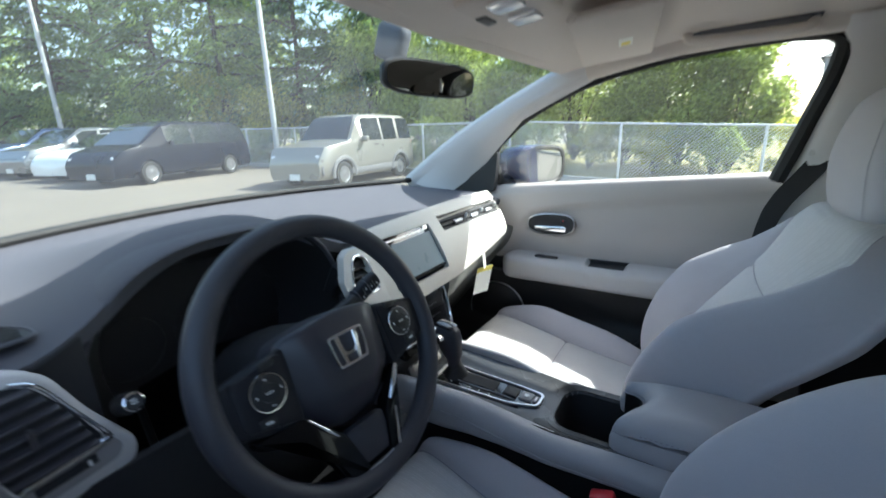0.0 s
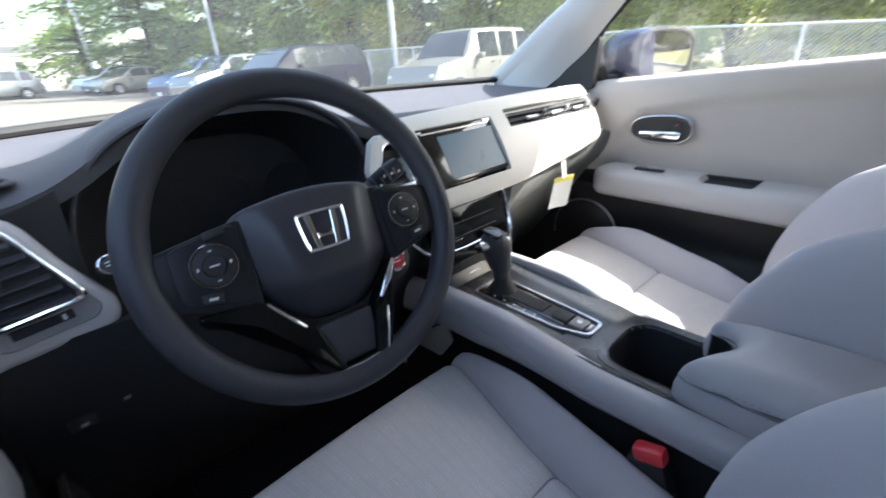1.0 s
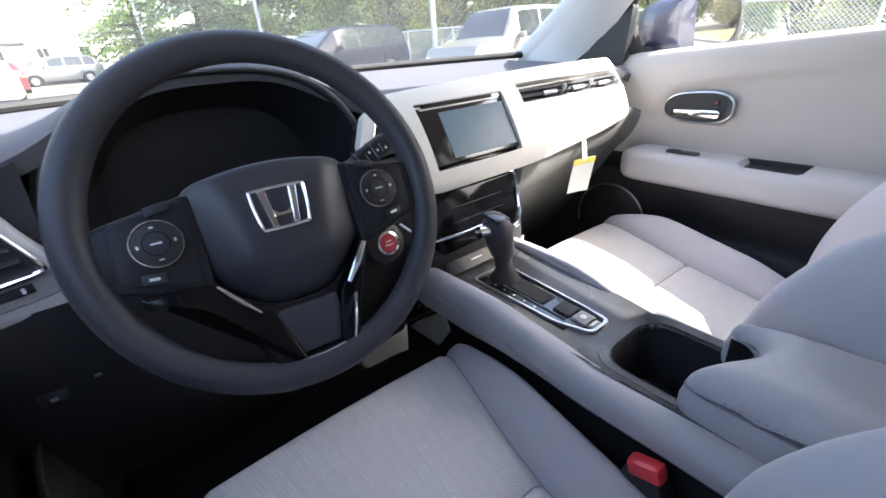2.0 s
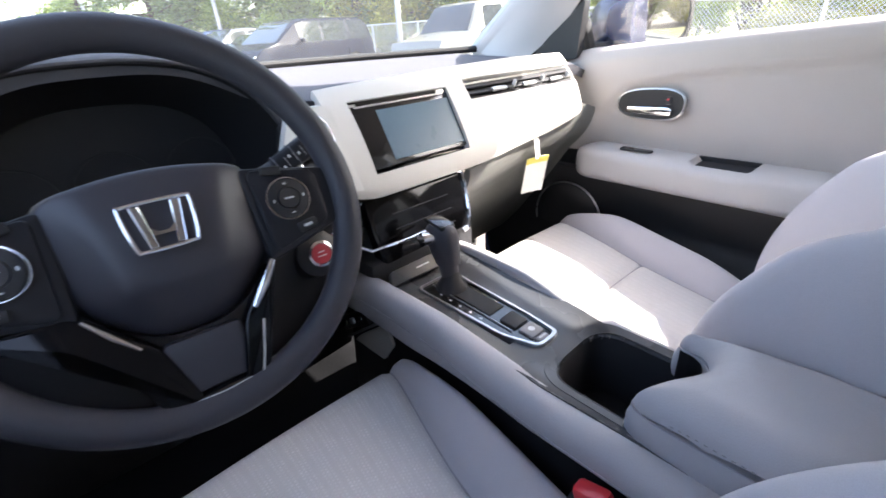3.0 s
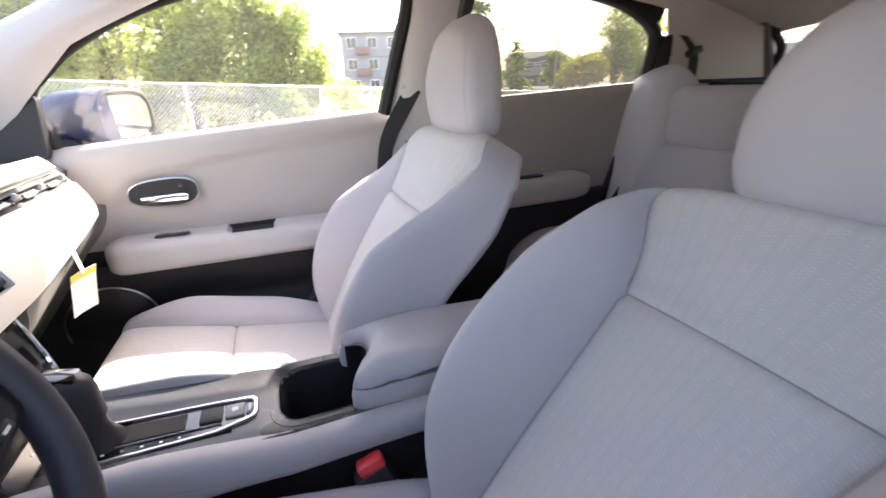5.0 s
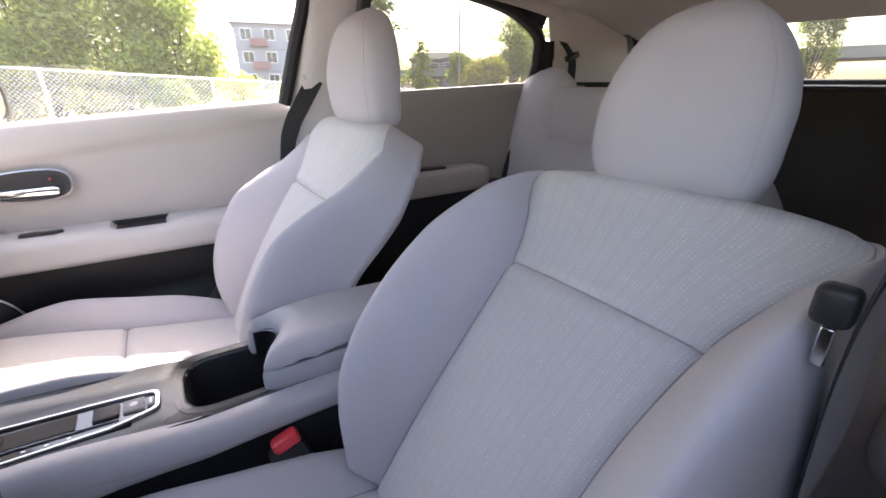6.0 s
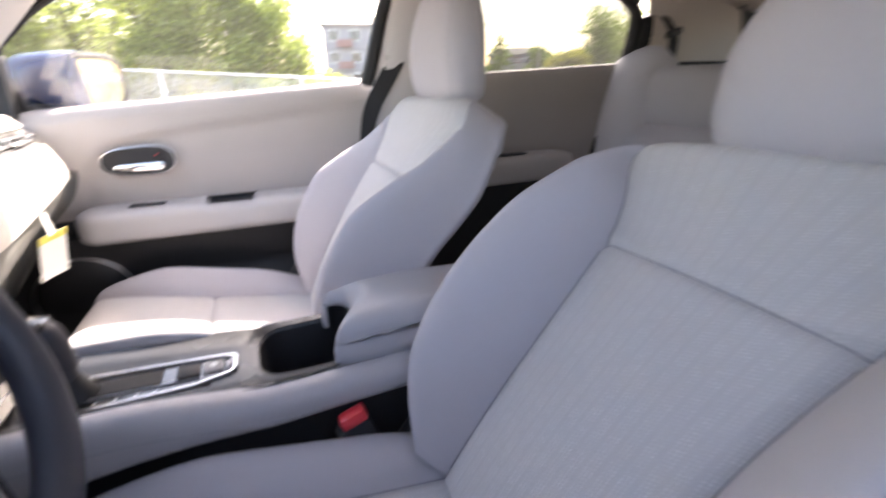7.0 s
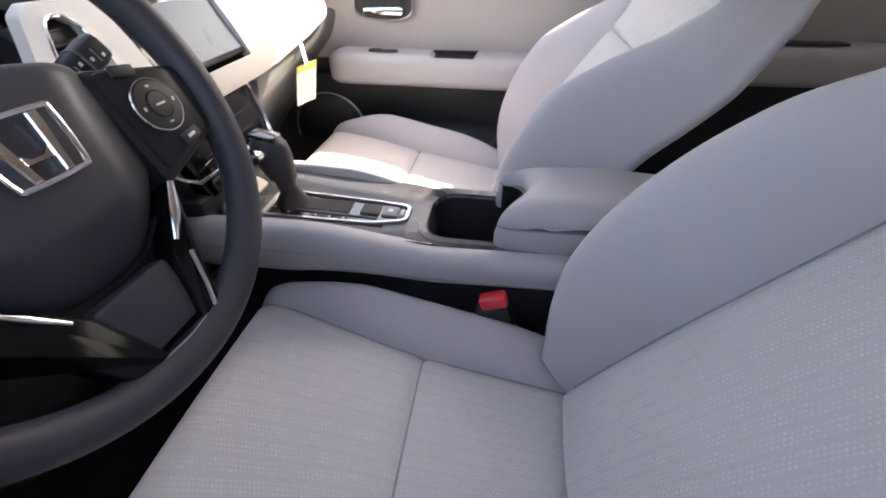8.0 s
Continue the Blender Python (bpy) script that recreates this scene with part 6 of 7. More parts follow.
pass_seat = front_seat("lavender-grey cloth passenger seat, partly in sunlight")
pass_seat.location = (0.335, 0.112, 0.003)

# ---- rear bench ----
rear = thing("rear_bench", "shaded grey cloth rear bench with a low left backrest section", "car seat")


def rear_cush(u, v):
    x = lerp(-0.66, 0.66, u)
    k = abs(((x + 0.66) / 0.66) % 1.0 - 0.5) * 2
    z = curve([(0, 0.52), (0.10, 0.655), (0.25, 0.695), (0.7, 0.66), (1, 0.63)], v) - 0.02 * k ** 6 - 0.04 * abs(2 * u - 1) ** 10
    return (x, lerp(-1.09, -1.66, v), z)


part("cushion", bm_grid(rear_cush, 60, 24, thick=-0.05), M["cloth_bolster"], rear)
part("cushion_base", bm_box(1.30, 0.5, 0.16, 0.03, 2, pose(0, -1.42, 0.47)), M["black_plastic"], rear)
# the left section stops at 0.74, below the others
for xa, xb, zt in ((-0.68, -0.58, 1.16), (-0.575, -0.20, 0.74), (-0.19, 0.19, 0.905), (0.20, 0.575, 0.915), (0.58, 0.68, 1.16)):
    def rb(u, v, xa=xa, xb=xb, zt=zt):
        x = lerp(xa, xb, u)
        k = abs(2 * u - 1)
        t = v
        d = 0.05 * (1 - k ** 6) * (1 - abs(2 * t - 1) ** 8) ** 0.5
        y = -1.62 - 0.12 * t * (zt - 0.6) / 0.5 + d
        return (x, y, lerp(0.60, zt, t))
    part("backrest_section", bm_grid(rb, 24, 24, thick=0.10), M["cloth_bolster"], rear)
for xc, w in ((0.430, 0.162), (0.0, 0.110)):
    loops = []
    for t in np.linspace(0, 1, 12):
        sc = math.sqrt(max(0.02, 1 - abs(2 * t - 1) ** 4))
        loops.append([(xc + a * (0.8 + 0.2 * sc), -1.665 - 0.03 * t + b * (0.4 + 0.6 * sc), 0.972 + 0.205 * t) for a, b in super_loop(w, 0.065, 3.2, 28)])
    part("headrest", bm_loft(loops), M["cloth_bolster"], rear)
part("parcel_cover", bm_box(1.16, 0.34, 0.012, 0.004, 1, pose(0, -2.02, 1.178)), M["black_plastic"], rear)

# ---- belts ----
def strap(name, pts, width, parent, material, wdir):
    P = spline(pts, 8)
    wd = Vector(wdir).normalized()
    n = len(P) - 1
    return part(name, bm_grid(lambda u, v: P[round(v * n)] + wd * (u - 0.5) * width, 2, n, thick=0.002), material, parent)


for s in (1, -1):
    b = thing("seat_belt", "black seat belt on the centre pillar with a light guide" if s > 0 else "black seat belt hanging by the driver's door with a metal tongue", "seat belt", "front belts")
    strap("webbing", [(s * 0.618, -0.757, 1.205), (s * 0.630, -0.720, 1.143), (s * 0.640, -0.684, 1.080), (s * 0.646, -0.662, 1.00), (s * 0.640, -0.63, 0.75), (s * 0.64, -0.60, 0.48)] if s > 0 else [(-0.618, -0.757, 1.205), (-0.600, -0.752, 1.10), (-0.592, -0.750, 0.98), (-0.610, -0.72, 0.75), (-0.64, -0.66, 0.48)], 0.046, b, M["belt"], (0.1 * s, 0.8, 0.6))
    part("guide", bm_box(0.022, 0.075, 0.035, 0.010, 3, pose(s * 0.626, -0.757, 1.214)), M["vinyl_light"], b, "pale plastic belt guide")
    part("adjuster", bm_box(0.02, 0.05, 0.16, 0.008, 2, pose(s * 0.606, -0.772, 1.282, 0, -s * 15)), M["pillar_trim"], b)
    part("tongue", bm_box(0.026, 0.022, 0.032, 0.007, 3, pose(s * 0.628 if s > 0 else -0.578, -0.738, 1.044)), M["black_plastic"], b)
    part("tongue_blade", bm_box(0.009, 0.004, 0.032, 0.001, 1, pose(s * 0.622 if s > 0 else -0.580, -0.732, 1.012)), M["chrome"], b, "bright metal tongue")
for x, y, z in ((-0.114, -0.420, 0.706), (0.125, -0.345, 0.675)):
    k = thing("belt_buckle", "black belt buckle with a red release button beside the seat", "belt buckle", "belt buckles")
    part("body", bm_box(0.030, 0.052, 0.10, 0.008, 2, pose(x - 0.006, y - 0.012, z - 0.058, -18)), M["black_plastic"], k)
    part("release", bm_box(0.022, 0.040, 0.022, 0.006, 2, pose(x - 0.007, y, z - 0.002, -18)), M["red"], k, "red release button")
rbelt = thing("seat_belt", "black rear seat belt on the quarter trim", "seat belt")
strap("webbing", [(0.592, -1.715, 1.335), (0.580, -1.755, 1.285), (0.578, -1.762, 1.22), (0.570, -1.74, 1.10)], 0.040, rbelt, M["belt"], (0.1, 1, 0.15))
part("guide", bm_box(0.024, 0.066, 0.024, 0.008, 2, pose(0.580, -1.760, 1.285, -18)), M["black_plastic"], rbelt)
rb2 = thing("seat_belt", "black rear belt webbing with a metal tongue by the door", "seat belt")
strap("webbing", [(0.57, -1.70, 1.05), (0.60, -1.60, 0.90), (0.60, -1.48, 0.74), (0.58, -1.44, 0.64)], 0.046, rb2, M["belt"], (0.2, 1, 0.5))
part("tongue", bm_box(0.03, 0.02, 0.03, 0.004, 1, pose(0.57, -1.43, 0.665)), M["satin_metal"], rb2)

# ---- overhead fittings ----
rvm = thing("rear_view_mirror", "black inside mirror on the windscreen", "mirror")
MC = Vector((0.135, 0.035, 1.398))
mm = basis(MC, (0.93, -0.367, 0.0), (0.0, 0.0, 1.0), (-0.367, -0.93, 0.0)) @ pose(0, 0, 0, 4, 0, -3)
part("housing", bm_loft([[mm @ Vector((x * sc, y * sc, z)) for x, y in super_loop(0.126, 0.038, 3.4, 32)] for z, sc in ((-0.035, 0.45), (-0.03, 0.75), (-0.012, 0.97), (0.004, 1.0), (0.008, 0.97))]), M["black_plastic"], rvm)
part("glass", bm_loft([[mm @ Vector((x, y, z)) for x, y in super_loop(0.117, 0.032, 3.4, 32)] for z in (0.0075, 0.010)]), M["mirror"], rvm, "mirror glass")
part("stem", bm_tube([mm @ Vector((-0.02, 0.0, -0.03)), MC + Vector((-0.03, 0.05, 0.03)), MC + Vector((-0.035, 0.07, 0.05))], 0.011, 10), M["black_plastic"], rvm)
part("stem_cover", bm_box(0.045, 0.07, 0.075, 0.014, 3, pose(MC.x - 0.045, MC.y + 0.065, MC.z + 0.075, 20)), M["dash_soft"], rvm)

for s in (1, -1):
    v = thing("sun_visor", "beige folded sun visor with a small label" if s > 0 else "beige folded sun visor", "sun visor", "sun visors")
    vm = pose(s * 0.33, -0.315, 1.468, -7, s * 5, s * 8)
    part("panel", bm_box(0.36, 0.165, 0.018, 0.008, 3, vm), M["headliner"], v)
    part("pivot", bm_tube([vm @ Vector((-s * 0.19, 0.07, 0)), vm @ Vector((s * 0.19, 0.07, 0))], 0.007, 8), M["headliner"], v)
    if s > 0:
        part("warning_label", bm_box(0.055, 0.028, 0.001, 0, 1, vm @ pose(0.02, -0.02, -0.0095)), M["paper"], v)
        part("label_mark", bm_box(0.020, 0.018, 0.001, 0, 1, vm @ pose(0.03, -0.02, -0.0102)), M["yellow_paper"], v)
    gh = thing("grab_handle", "dark grab handle over the door", "grab handle", "grab handles")
    part("recess", bm_box(0.05, 0.26, 0.014, 0.006, 2, pose(s * 0.545, -0.56, 1.492, 0, s * 20)), M["dash_soft"], gh)
    part("bar", bm_tube(spline([(s * 0.535, -0.44, 1.487), (s * 0.52, -0.47, 1.470), (s * 0.52, -0.65, 1.470), (s * 0.535, -0.68, 1.487)], 6), 0.011, 10), M["headliner"], gh)
oc = thing("overhead_console", "beige overhead lamp console", "lamp console")
part("body", bm_box(0.19, 0.13, 0.03, 0.012, 3, pose(0.02, -0.20, 1.487, -8)), M["headliner"], oc)
for dx in (-0.045, 0.045):
    part("lens", bm_box(0.05, 0.05, 0.008, 0.003, 2, pose(0.02 + dx, -0.21, 1.470, -8)), M["lamp_lens"], oc)
part("microphone_grille", bm_box(0.05, 0.02, 0.008, 0.003, 2, pose(0.02, -0.155, 1.466, -8)), M["black_plastic"], oc)
# ---- outside ----
def gz(x, y):
    """The car park rises gently ahead and a little to the right."""
    k = max(0.0, y - 2.5)
    side = max(0.0, min(1.0, (x - 4.0) / 6.0)) * max(0.0, min(1.0, (21.0 - x) / 6.0))
    return -0.055 * side * min(12.0, max(0.0, 4.0 - y)) + 0.021 * (k * k / (k + 1.5)) * (1 if y < 80 else 80 / y) + 0.008 * max(0.0, min(x, 30.0) - 1.0)


def ground_pt(u, v):
    a, b = 2 * u - 1, 2 * v - 1
    x, y = 600 * a * abs(a) ** 1.5, 600 * b * abs(b) ** 1.5
    return (x, y, gz(x, y))


ground = finish("ground", bm_grid(ground_pt, 90, 90), M["asphalt"])
tagged(ground, "sunlit grey asphalt of a gently rising car park", "ground", kind="structure")
verge = finish("ground_verge", bm_grid(lambda u, v: (lerp(11.0, 26, u), lerp(-40, 45, v), gz(lerp(11.0, 26, u), lerp(-40, 45, v)) + 0.03 + 0.25 * min(1, u * 4) + 0.05 * math.sin(v * 91 + u * 13)), 20, 80), M["grass"])
tagged(verge, "dry grass verge behind the fence", "grass", kind="structure")

# chain-link fence along the right side
FENX = 11.4
fence = thing("fence", "galvanised chain-link fence with round posts", "fence", at=(FENX, 0, 0))


def fz(y):
    return gz(FENX, y)


FT = 1.50
for k in range(-9, 12):
    y = 1.32 + 3.05 * k
    part("post", bm_tube([(0, y, fz(y)), (0, y, fz(y) + FT + 0.02)], 0.032, 8), M["galv"], fence)
part("top_rail", bm_tube([(0, y, fz(y) + FT) for y in np.linspace(-26, 35, 60)], 0.024, 8), M["galv"], fence)
wires = bmesh.new()
for k in range(int(58 / 0.085)):
    y0 = -25 + 0.085 * k
    for d in (1, -1):
        w = 0.013
        y1 = y0 + d * (FT - 0.08)
        wires.faces.new([wires.verts.new(p) for p in ((0.03, y0, fz(y0) + 0.08), (0.03, y0 + w, fz(y0) + 0.08), (0.03, y1 + w, fz(y1) + FT), (0.03, y1, fz(y1) + FT))])
part("mesh", wires, M["galv"], fence)

# kerb under the fence
kerb = finish("kerb", bm_loft([[(10.75, y, gz(10.75, y) - 0.05), (10.75, y, gz(10.75, y) + 0.14), (10.93, y, gz(10.75, y) + 0.15), (10.93, y, gz(10.75, y) - 0.05)] for y in np.linspace(-38, 44, 60)]), M["concrete"])
tagged(kerb, "pale concrete kerb along the fence", "kerb", kind="structure")


# ---- plants ----
def quads_mesh(name, C, A, B, material, parent, label=""):
    """Many small leaves: centres C with half axes A and B."""
    n = len(C)
    V = np.stack([C - A, C - B * 0.8, C + A, C + B], 1).reshape(-1, 3)
    me = bpy.data.meshes.new(name)
    me.vertices.add(4 * n)
    me.vertices.foreach_set("co", V.astype(np.float32).ravel())
    me.loops.add(4 * n)
    me.loops.foreach_set("vertex_index", np.arange(4 * n, dtype=np.int32))
    me.polygons.add(n)
    me.polygons.foreach_set("loop_start", np.arange(0, 4 * n, 4, dtype=np.int32))
    me.update(calc_edges=True)
    me.materials.append(material)
    ob = new(name, me)
    ob.parent = parent
    if label:
        tagged(ob, label)
    return ob


def rand_dirs(rng, n):
    v = rng.normal(size=(n, 3))
    return v / np.linalg.norm(v, axis=1, keepdims=True)


def conifer(x, y, h, r, seed, material, low=0.08, label="tall dark green conifer at the edge of the car park", dens=1.0):
    rng = np.random.default_rng(seed)
    z0 = gz(x, y)
    t = thing("conifer_tree", label, "tree", "conifers", at=(x, y, z0))
    part("trunk", bm_tube([(0, 0, -0.1), (0.05 * h * 0.1, 0, h * 0.5), (0, 0, h * 0.97)], lambda k: 0.022 * h * (1 - 0.93 * k), 8), M["bark"], t)
    C, A, B = [], [], []
    limbs = bmesh.new()
    nb = int(h * 9 * dens)
    for i in range(nb):
        f = low + (1 - low) * (i + rng.random()) / nb
        a = rng.random() * 2 * math.pi
        L = r * ((1 - f) ** 0.75 * (0.75 + 0.5 * rng.random()) + 0.04)
        droop = 0.25 + 0.25 * rng.random()
        m = max(6, int(L * 30 * dens))
        s = np.sort(rng.random(m)) * 0.95 + 0.05
        px, py = math.cos(a), math.sin(a)
        c = np.stack([px * L * s, py * L * s, f * h + 0.10 * L * s - droop * L * s * s], 1)
        c += rng.normal(size=(m, 3)) * (0.05 + 0.09 * L * s[:, None] * np.array([1, 1, 0.5]))
        sz = (0.10 + 0.13 * rng.random(m))[:, None] * (0.8 + 0.02 * h)
        d = np.array([px, py, -0.5]) + rng.normal(size=(m, 3)) * 0.45
        d /= np.linalg.norm(d, axis=1, keepdims=True)
        e = np.cross(d, rand_dirs(rng, m))
        C.append(c); A.append(d * sz); B.append(e * sz * 0.40)
        if i % 3 == 0:
            p = [Vector((0, 0, f * h)), Vector((px * L * 0.5, py * L * 0.5, f * h + 0.03 * L)), Vector((px * L * 0.9, py * L * 0.9, f * h - (droop - 0.1) * L * 0.8))]
            b = bm_tube(p, lambda k, q=0.006 * h * (1 - f) + 0.01: q * (1 - 0.7 * k), 4)
            me = bpy.data.meshes.new("tmp"); b.to_mesh(me); b.free(); limbs.from_mesh(me); bpy.data.meshes.remove(me)
    part("limbs", limbs, M["bark"], t)
    quads_mesh("crown", np.concatenate(C), np.concatenate(A), np.concatenate(B), material, t)
    return t


def broadleaf(x, y, h, r, seed, material, name="shrub", label="leafy green shrub behind the fence", leaf=0.11, n=5200, cat="shrub", base=0.0, group="shrubs"):
    rng = np.random.default_rng(seed)
    z0 = gz(x, y) + base
    t = thing(name, label, cat, group, at=(x, y, z0))
    limbs = bmesh.new()
    K = 16
    cen = []
    for i in range(K):
        a = rng.random() * 2 * math.pi
        f = 0.25 + 0.72 * rng.random()
        rr = r * (0.75 * math.sqrt(rng.random())) * (1 - 0.55 * max(0, f - 0.5))
        c = np.array([math.cos(a) * rr, math.sin(a) * rr, f * h])
        cen.append((c, r * (0.30 + 0.22 * rng.random()), h * (0.13 + 0.10 * rng.random())))
        b = bm_tube([Vector((0, 0, 0.0)), Vector((c[0] * 0.4, c[1] * 0.4, c[2] * 0.55)), Vector(c)], lambda k: 0.035 * (1 - 0.75 * k) * (h / 3) ** 0.7, 5)
        me = bpy.data.meshes.new("tmp"); b.to_mesh(me); b.free(); limbs.from_mesh(me); bpy.data.meshes.remove(me)
    part("limbs", limbs, M["bark"], t)
    C = []
    for c, rx, rz in cen:
        m = n // K
        d = rand_dirs(rng, m)
        q = (rng.random(m) ** 0.4)[:, None]
        C.append(c + d * q * np.array([rx, rx, rz]) * (0.8 + 0.45 * rng.random((m, 1))))
    C = np.concatenate(C)
    C[:, 2] = np.maximum(C[:, 2], 0.03)
    m = len(C)
    sz = leaf * (0.6 + 0.8 * rng.random(m))[:, None]
    d = rand_dirs(rng, m)
    e = np.cross(d, rand_dirs(rng, m))
    quads_mesh("crown", C, d * sz, e * sz * 0.55, material, t)
    return t


# hedge behind the fence, thick and sunlit
rr = random.Random(4)
for i, (x, y, h, r) in enumerate([(14.2, 5.2, 4.2, 1.9), (14.6, 3.3, 4.6, 2.0), (14.0, 1.6, 3.9, 1.8), (14.5, 0.1, 4.3, 1.8), (13.9, -1.2, 3.4, 1.3), (14.8, 7.4, 5.0, 2.2), (15.0, 9.8, 5.0, 2.2), (15.4, 12.5, 5.4, 2.4)]):
    broadleaf(x, y, h, r, 20 + i, M["leaf_hedge"], leaf=0.075, n=11000, label="dense sunlit green shrub behind the chain-link fence", base=0.2)
for i, (x, y) in enumerate([(12.6, 5.6), (12.5, 4.0), (12.7, 2.4), (12.5, 0.6), (12.6, -0.8), (12.6, -2.6), (12.8, -4.4), (12.4, 7.5)]):
    broadleaf(x, y, 1.25 + 0.3 * rr.random(), 1.0, 60 + i, M["leaf_yellow"] if i % 3 != 1 else M["leaf_hedge"], "bush", "low dry yellow-green bush against the fence", 0.07, 1800, "bush", 0.15, "bushes")

# conifers along the front and right edge
CON = [(4.5, 45, 18, 4.4), (10.0, 31, 17, 4.0), (13.0, 26, 15, 3.8), (13.5, 21, 18, 4.2), (15.5, 17.5, 16, 3.8), (17.0, 14.0, 17, 4.0), (18.5, 10.5, 15, 3.6), (19.5, 7.0, 12, 3.0), (13.5, 33, 19, 4.4), (18.0, 24, 20, 4.6), (22.0, 17, 18, 4.4), (7.5, 37, 17, 4.2), (10.5, 42, 19, 4.4), (20.5, 3.5, 9, 2.6)]
for i, (x, y, h, r) in enumerate(CON):
    conifer(x, y, h, r, 100 + i, M["leaf_dark"] if i % 3 else M["leaf_mid"], dens=1.0)
for i, (x, y, h, r) in enumerate([(12.4, 20.0, 3.8, 1.9), (13.2, 16.8, 3.2, 1.6), (10.6, 22.6, 3.6, 1.9), (14.4, 14.0, 3.4, 1.6), (9.8, 29, 3.4, 1.8)]):
    broadleaf(x, y, h, r, 160 + i, M["leaf_mid"] if i in (2, 4) else M["leaf_yellow"], "bush", "green bush under the conifers", 0.075, 6000, "bush", 0.0, "bushes")

# trees behind on the right
conifer(28, -13.5, 11.0, 2.8, 201, M["leaf_dark"])
conifer(34, -15.5, 12.0, 3.0, 202, M["leaf_dark"])
conifer(20.5, -12.9, 3.1, 1.25, 203, M["leaf_mid"], 0.03, "small dense cone-shaped evergreen on the verge", 1.6)
for i, (x, y, h, r, m) in enumerate([(27, -22.5, 2.6, 1.9, "leaf_yellow"), (30, -28, 6.0, 2.8, "leaf_mid"), (33, -34, 6.5, 3.2, "leaf_mid"), (32, -24.5, 3.0, 1.8, "leaf_mid"), (14.2, -46, 8.0, 1.7, "leaf_mid"), (17, -44, 3.0, 2.2, "leaf_yellow"), (4.0, -40, 2.8, 2.4, "leaf_yellow")]):
    broadleaf(x, y, h, r, 220 + i, M[m], "tree", "leafy tree beyond the road", 0.11, 9000, "tree", 0.0, "far trees")


# ---- parked cars ----
def parked_car(x, y, heading, L, W, H, paint, kind, label, wb=None):
    """heading: degrees of the nose from +x, counter-clockwise. kind: van, suv, boxy, sedan."""
    c = thing("parked_car", label, "car", "parked cars")
    top = {"van": [(-0.49, 0.52), (-0.46, 0.93), (-0.38, 1.0), (0.10, 0.99), (0.17, 0.95), (0.33, 0.63), (0.46, 0.52), (0.5, 0.36)],
           "boxy": [(-0.495, 0.50), (-0.48, 0.90), (-0.42, 0.99), (-0.1, 1.0), (0.08, 0.985), (0.13, 0.94), (0.235, 0.62), (0.46, 0.545), (0.495, 0.36)],
           "suv": [(-0.49, 0.50), (-0.45, 0.80), (-0.36, 0.97), (-0.1, 1.0), (0.06, 0.97), (0.24, 0.66), (0.45, 0.55), (0.5, 0.36)],
           "sedan": [(-0.5, 0.50), (-0.47, 0.66), (-0.33, 0.72), (-0.18, 0.97), (-0.02, 1.0), (0.08, 0.96), (0.25, 0.66), (0.46, 0.55), (0.5, 0.36)]}[kind]
    belt = {"van": 0.60, "boxy": 0.60, "suv": 0.62, "sedan": 0.64}[kind] * H
    wb = wb or 0.61 * L
    wr = 0.32

    def roof(t):
        return linear(top, t) * H

    def sect(t):
        zt = roof(t)
        e = 1 - 0.10 * max(0, (abs(t) - 0.36) / 0.14) ** 2
        hw = W / 2 * e
        zb = 0.22
        out = []
        prof = [(0.90, zb), (0.99, zb + 0.12), (1.0, zb + 0.32), (0.985, min(belt, zt) - 0.03), (0.97, min(belt, zt - 0.005))]
        if zt > belt + 0.02:
            k = (zt - belt) / (H - belt)
            prof += [(lerp(0.97, 0.80, k * 0.90), belt + (zt - belt) * 0.88), (lerp(0.97, 0.70, k), zt - 0.004), (0.35, zt + 0.008)]
        else:
            prof += [(0.93, zt - 0.003), (0.80, zt), (0.35, zt + 0.012)]
        full = [(q * hw, z) for q, z in prof] + [(0, prof[-1][1] + 0.002)] + [(-q * hw, z) for q, z in prof[::-1]]
        return full

    ts = sorted(set([round(v, 4) for v in np.linspace(-0.5, 0.5, 41)]))
    fwx, rwx = wb / 2 + 0.01 * L, -wb / 2 + 0.01 * L
    loops = []
    for t in ts:
        px = t * L
        lift = 0.0
        for wx in (fwx, rwx):
            if abs(px - wx) < wr + 0.05:
                lift = max(lift, math.sqrt((wr + 0.05) ** 2 - (px - wx) ** 2))
        lp = []
        for yy, z in sect(t):
            if z < 0.30 + lift and lift > 0 and abs(yy) > W * 0.36:
                z = max(z, min(0.30 + lift, 0.30 + wr + 0.05))
            lp.append((px, yy, z))
        loops.append(lp)
    body = part("body", bm_loft(loops), paint, c)
    # windows: side panes, screen and rear
    def side(t0, t1, s_, lo=0.02, hi=0.90):
        def pt(u, v):
            t = lerp(t0, t1, u)
            zt = roof(t)
            k = max(0.05, (zt - belt) / (H - belt))
            z = lerp(belt + lo, belt + (zt - belt) * hi - 0.03, v)
            q = lerp(0.97, lerp(0.97, 0.80, k * 0.9), min(1, (z - belt) / max(0.02, (zt - belt) * 0.88)))
            return (t * L, s_ * (W / 2 * q + 0.006), z)
        return bm_grid(pt, 6, 4)
    spans = {"van": [(-0.44, -0.26), (-0.24, -0.03), (-0.01, 0.17)], "boxy": [(-0.45, -0.30), (-0.27, -0.11), (-0.09, 0.10)], "suv": [(-0.40, -0.28), (-0.26, -0.07), (-0.05, 0.12)], "sedan": [(-0.28, -0.09), (-0.07, 0.13)]}[kind]
    for s_ in (1, -1):
        for t0, t1 in spans:
            part("side_window", side(t0, t1, s_), M["car_glass"], c)
    t_hi, t_lo = {"van": (0.155, 0.33), "boxy": (0.12, 0.235), "suv": (0.065, 0.235), "sedan": (0.085, 0.245)}[kind]
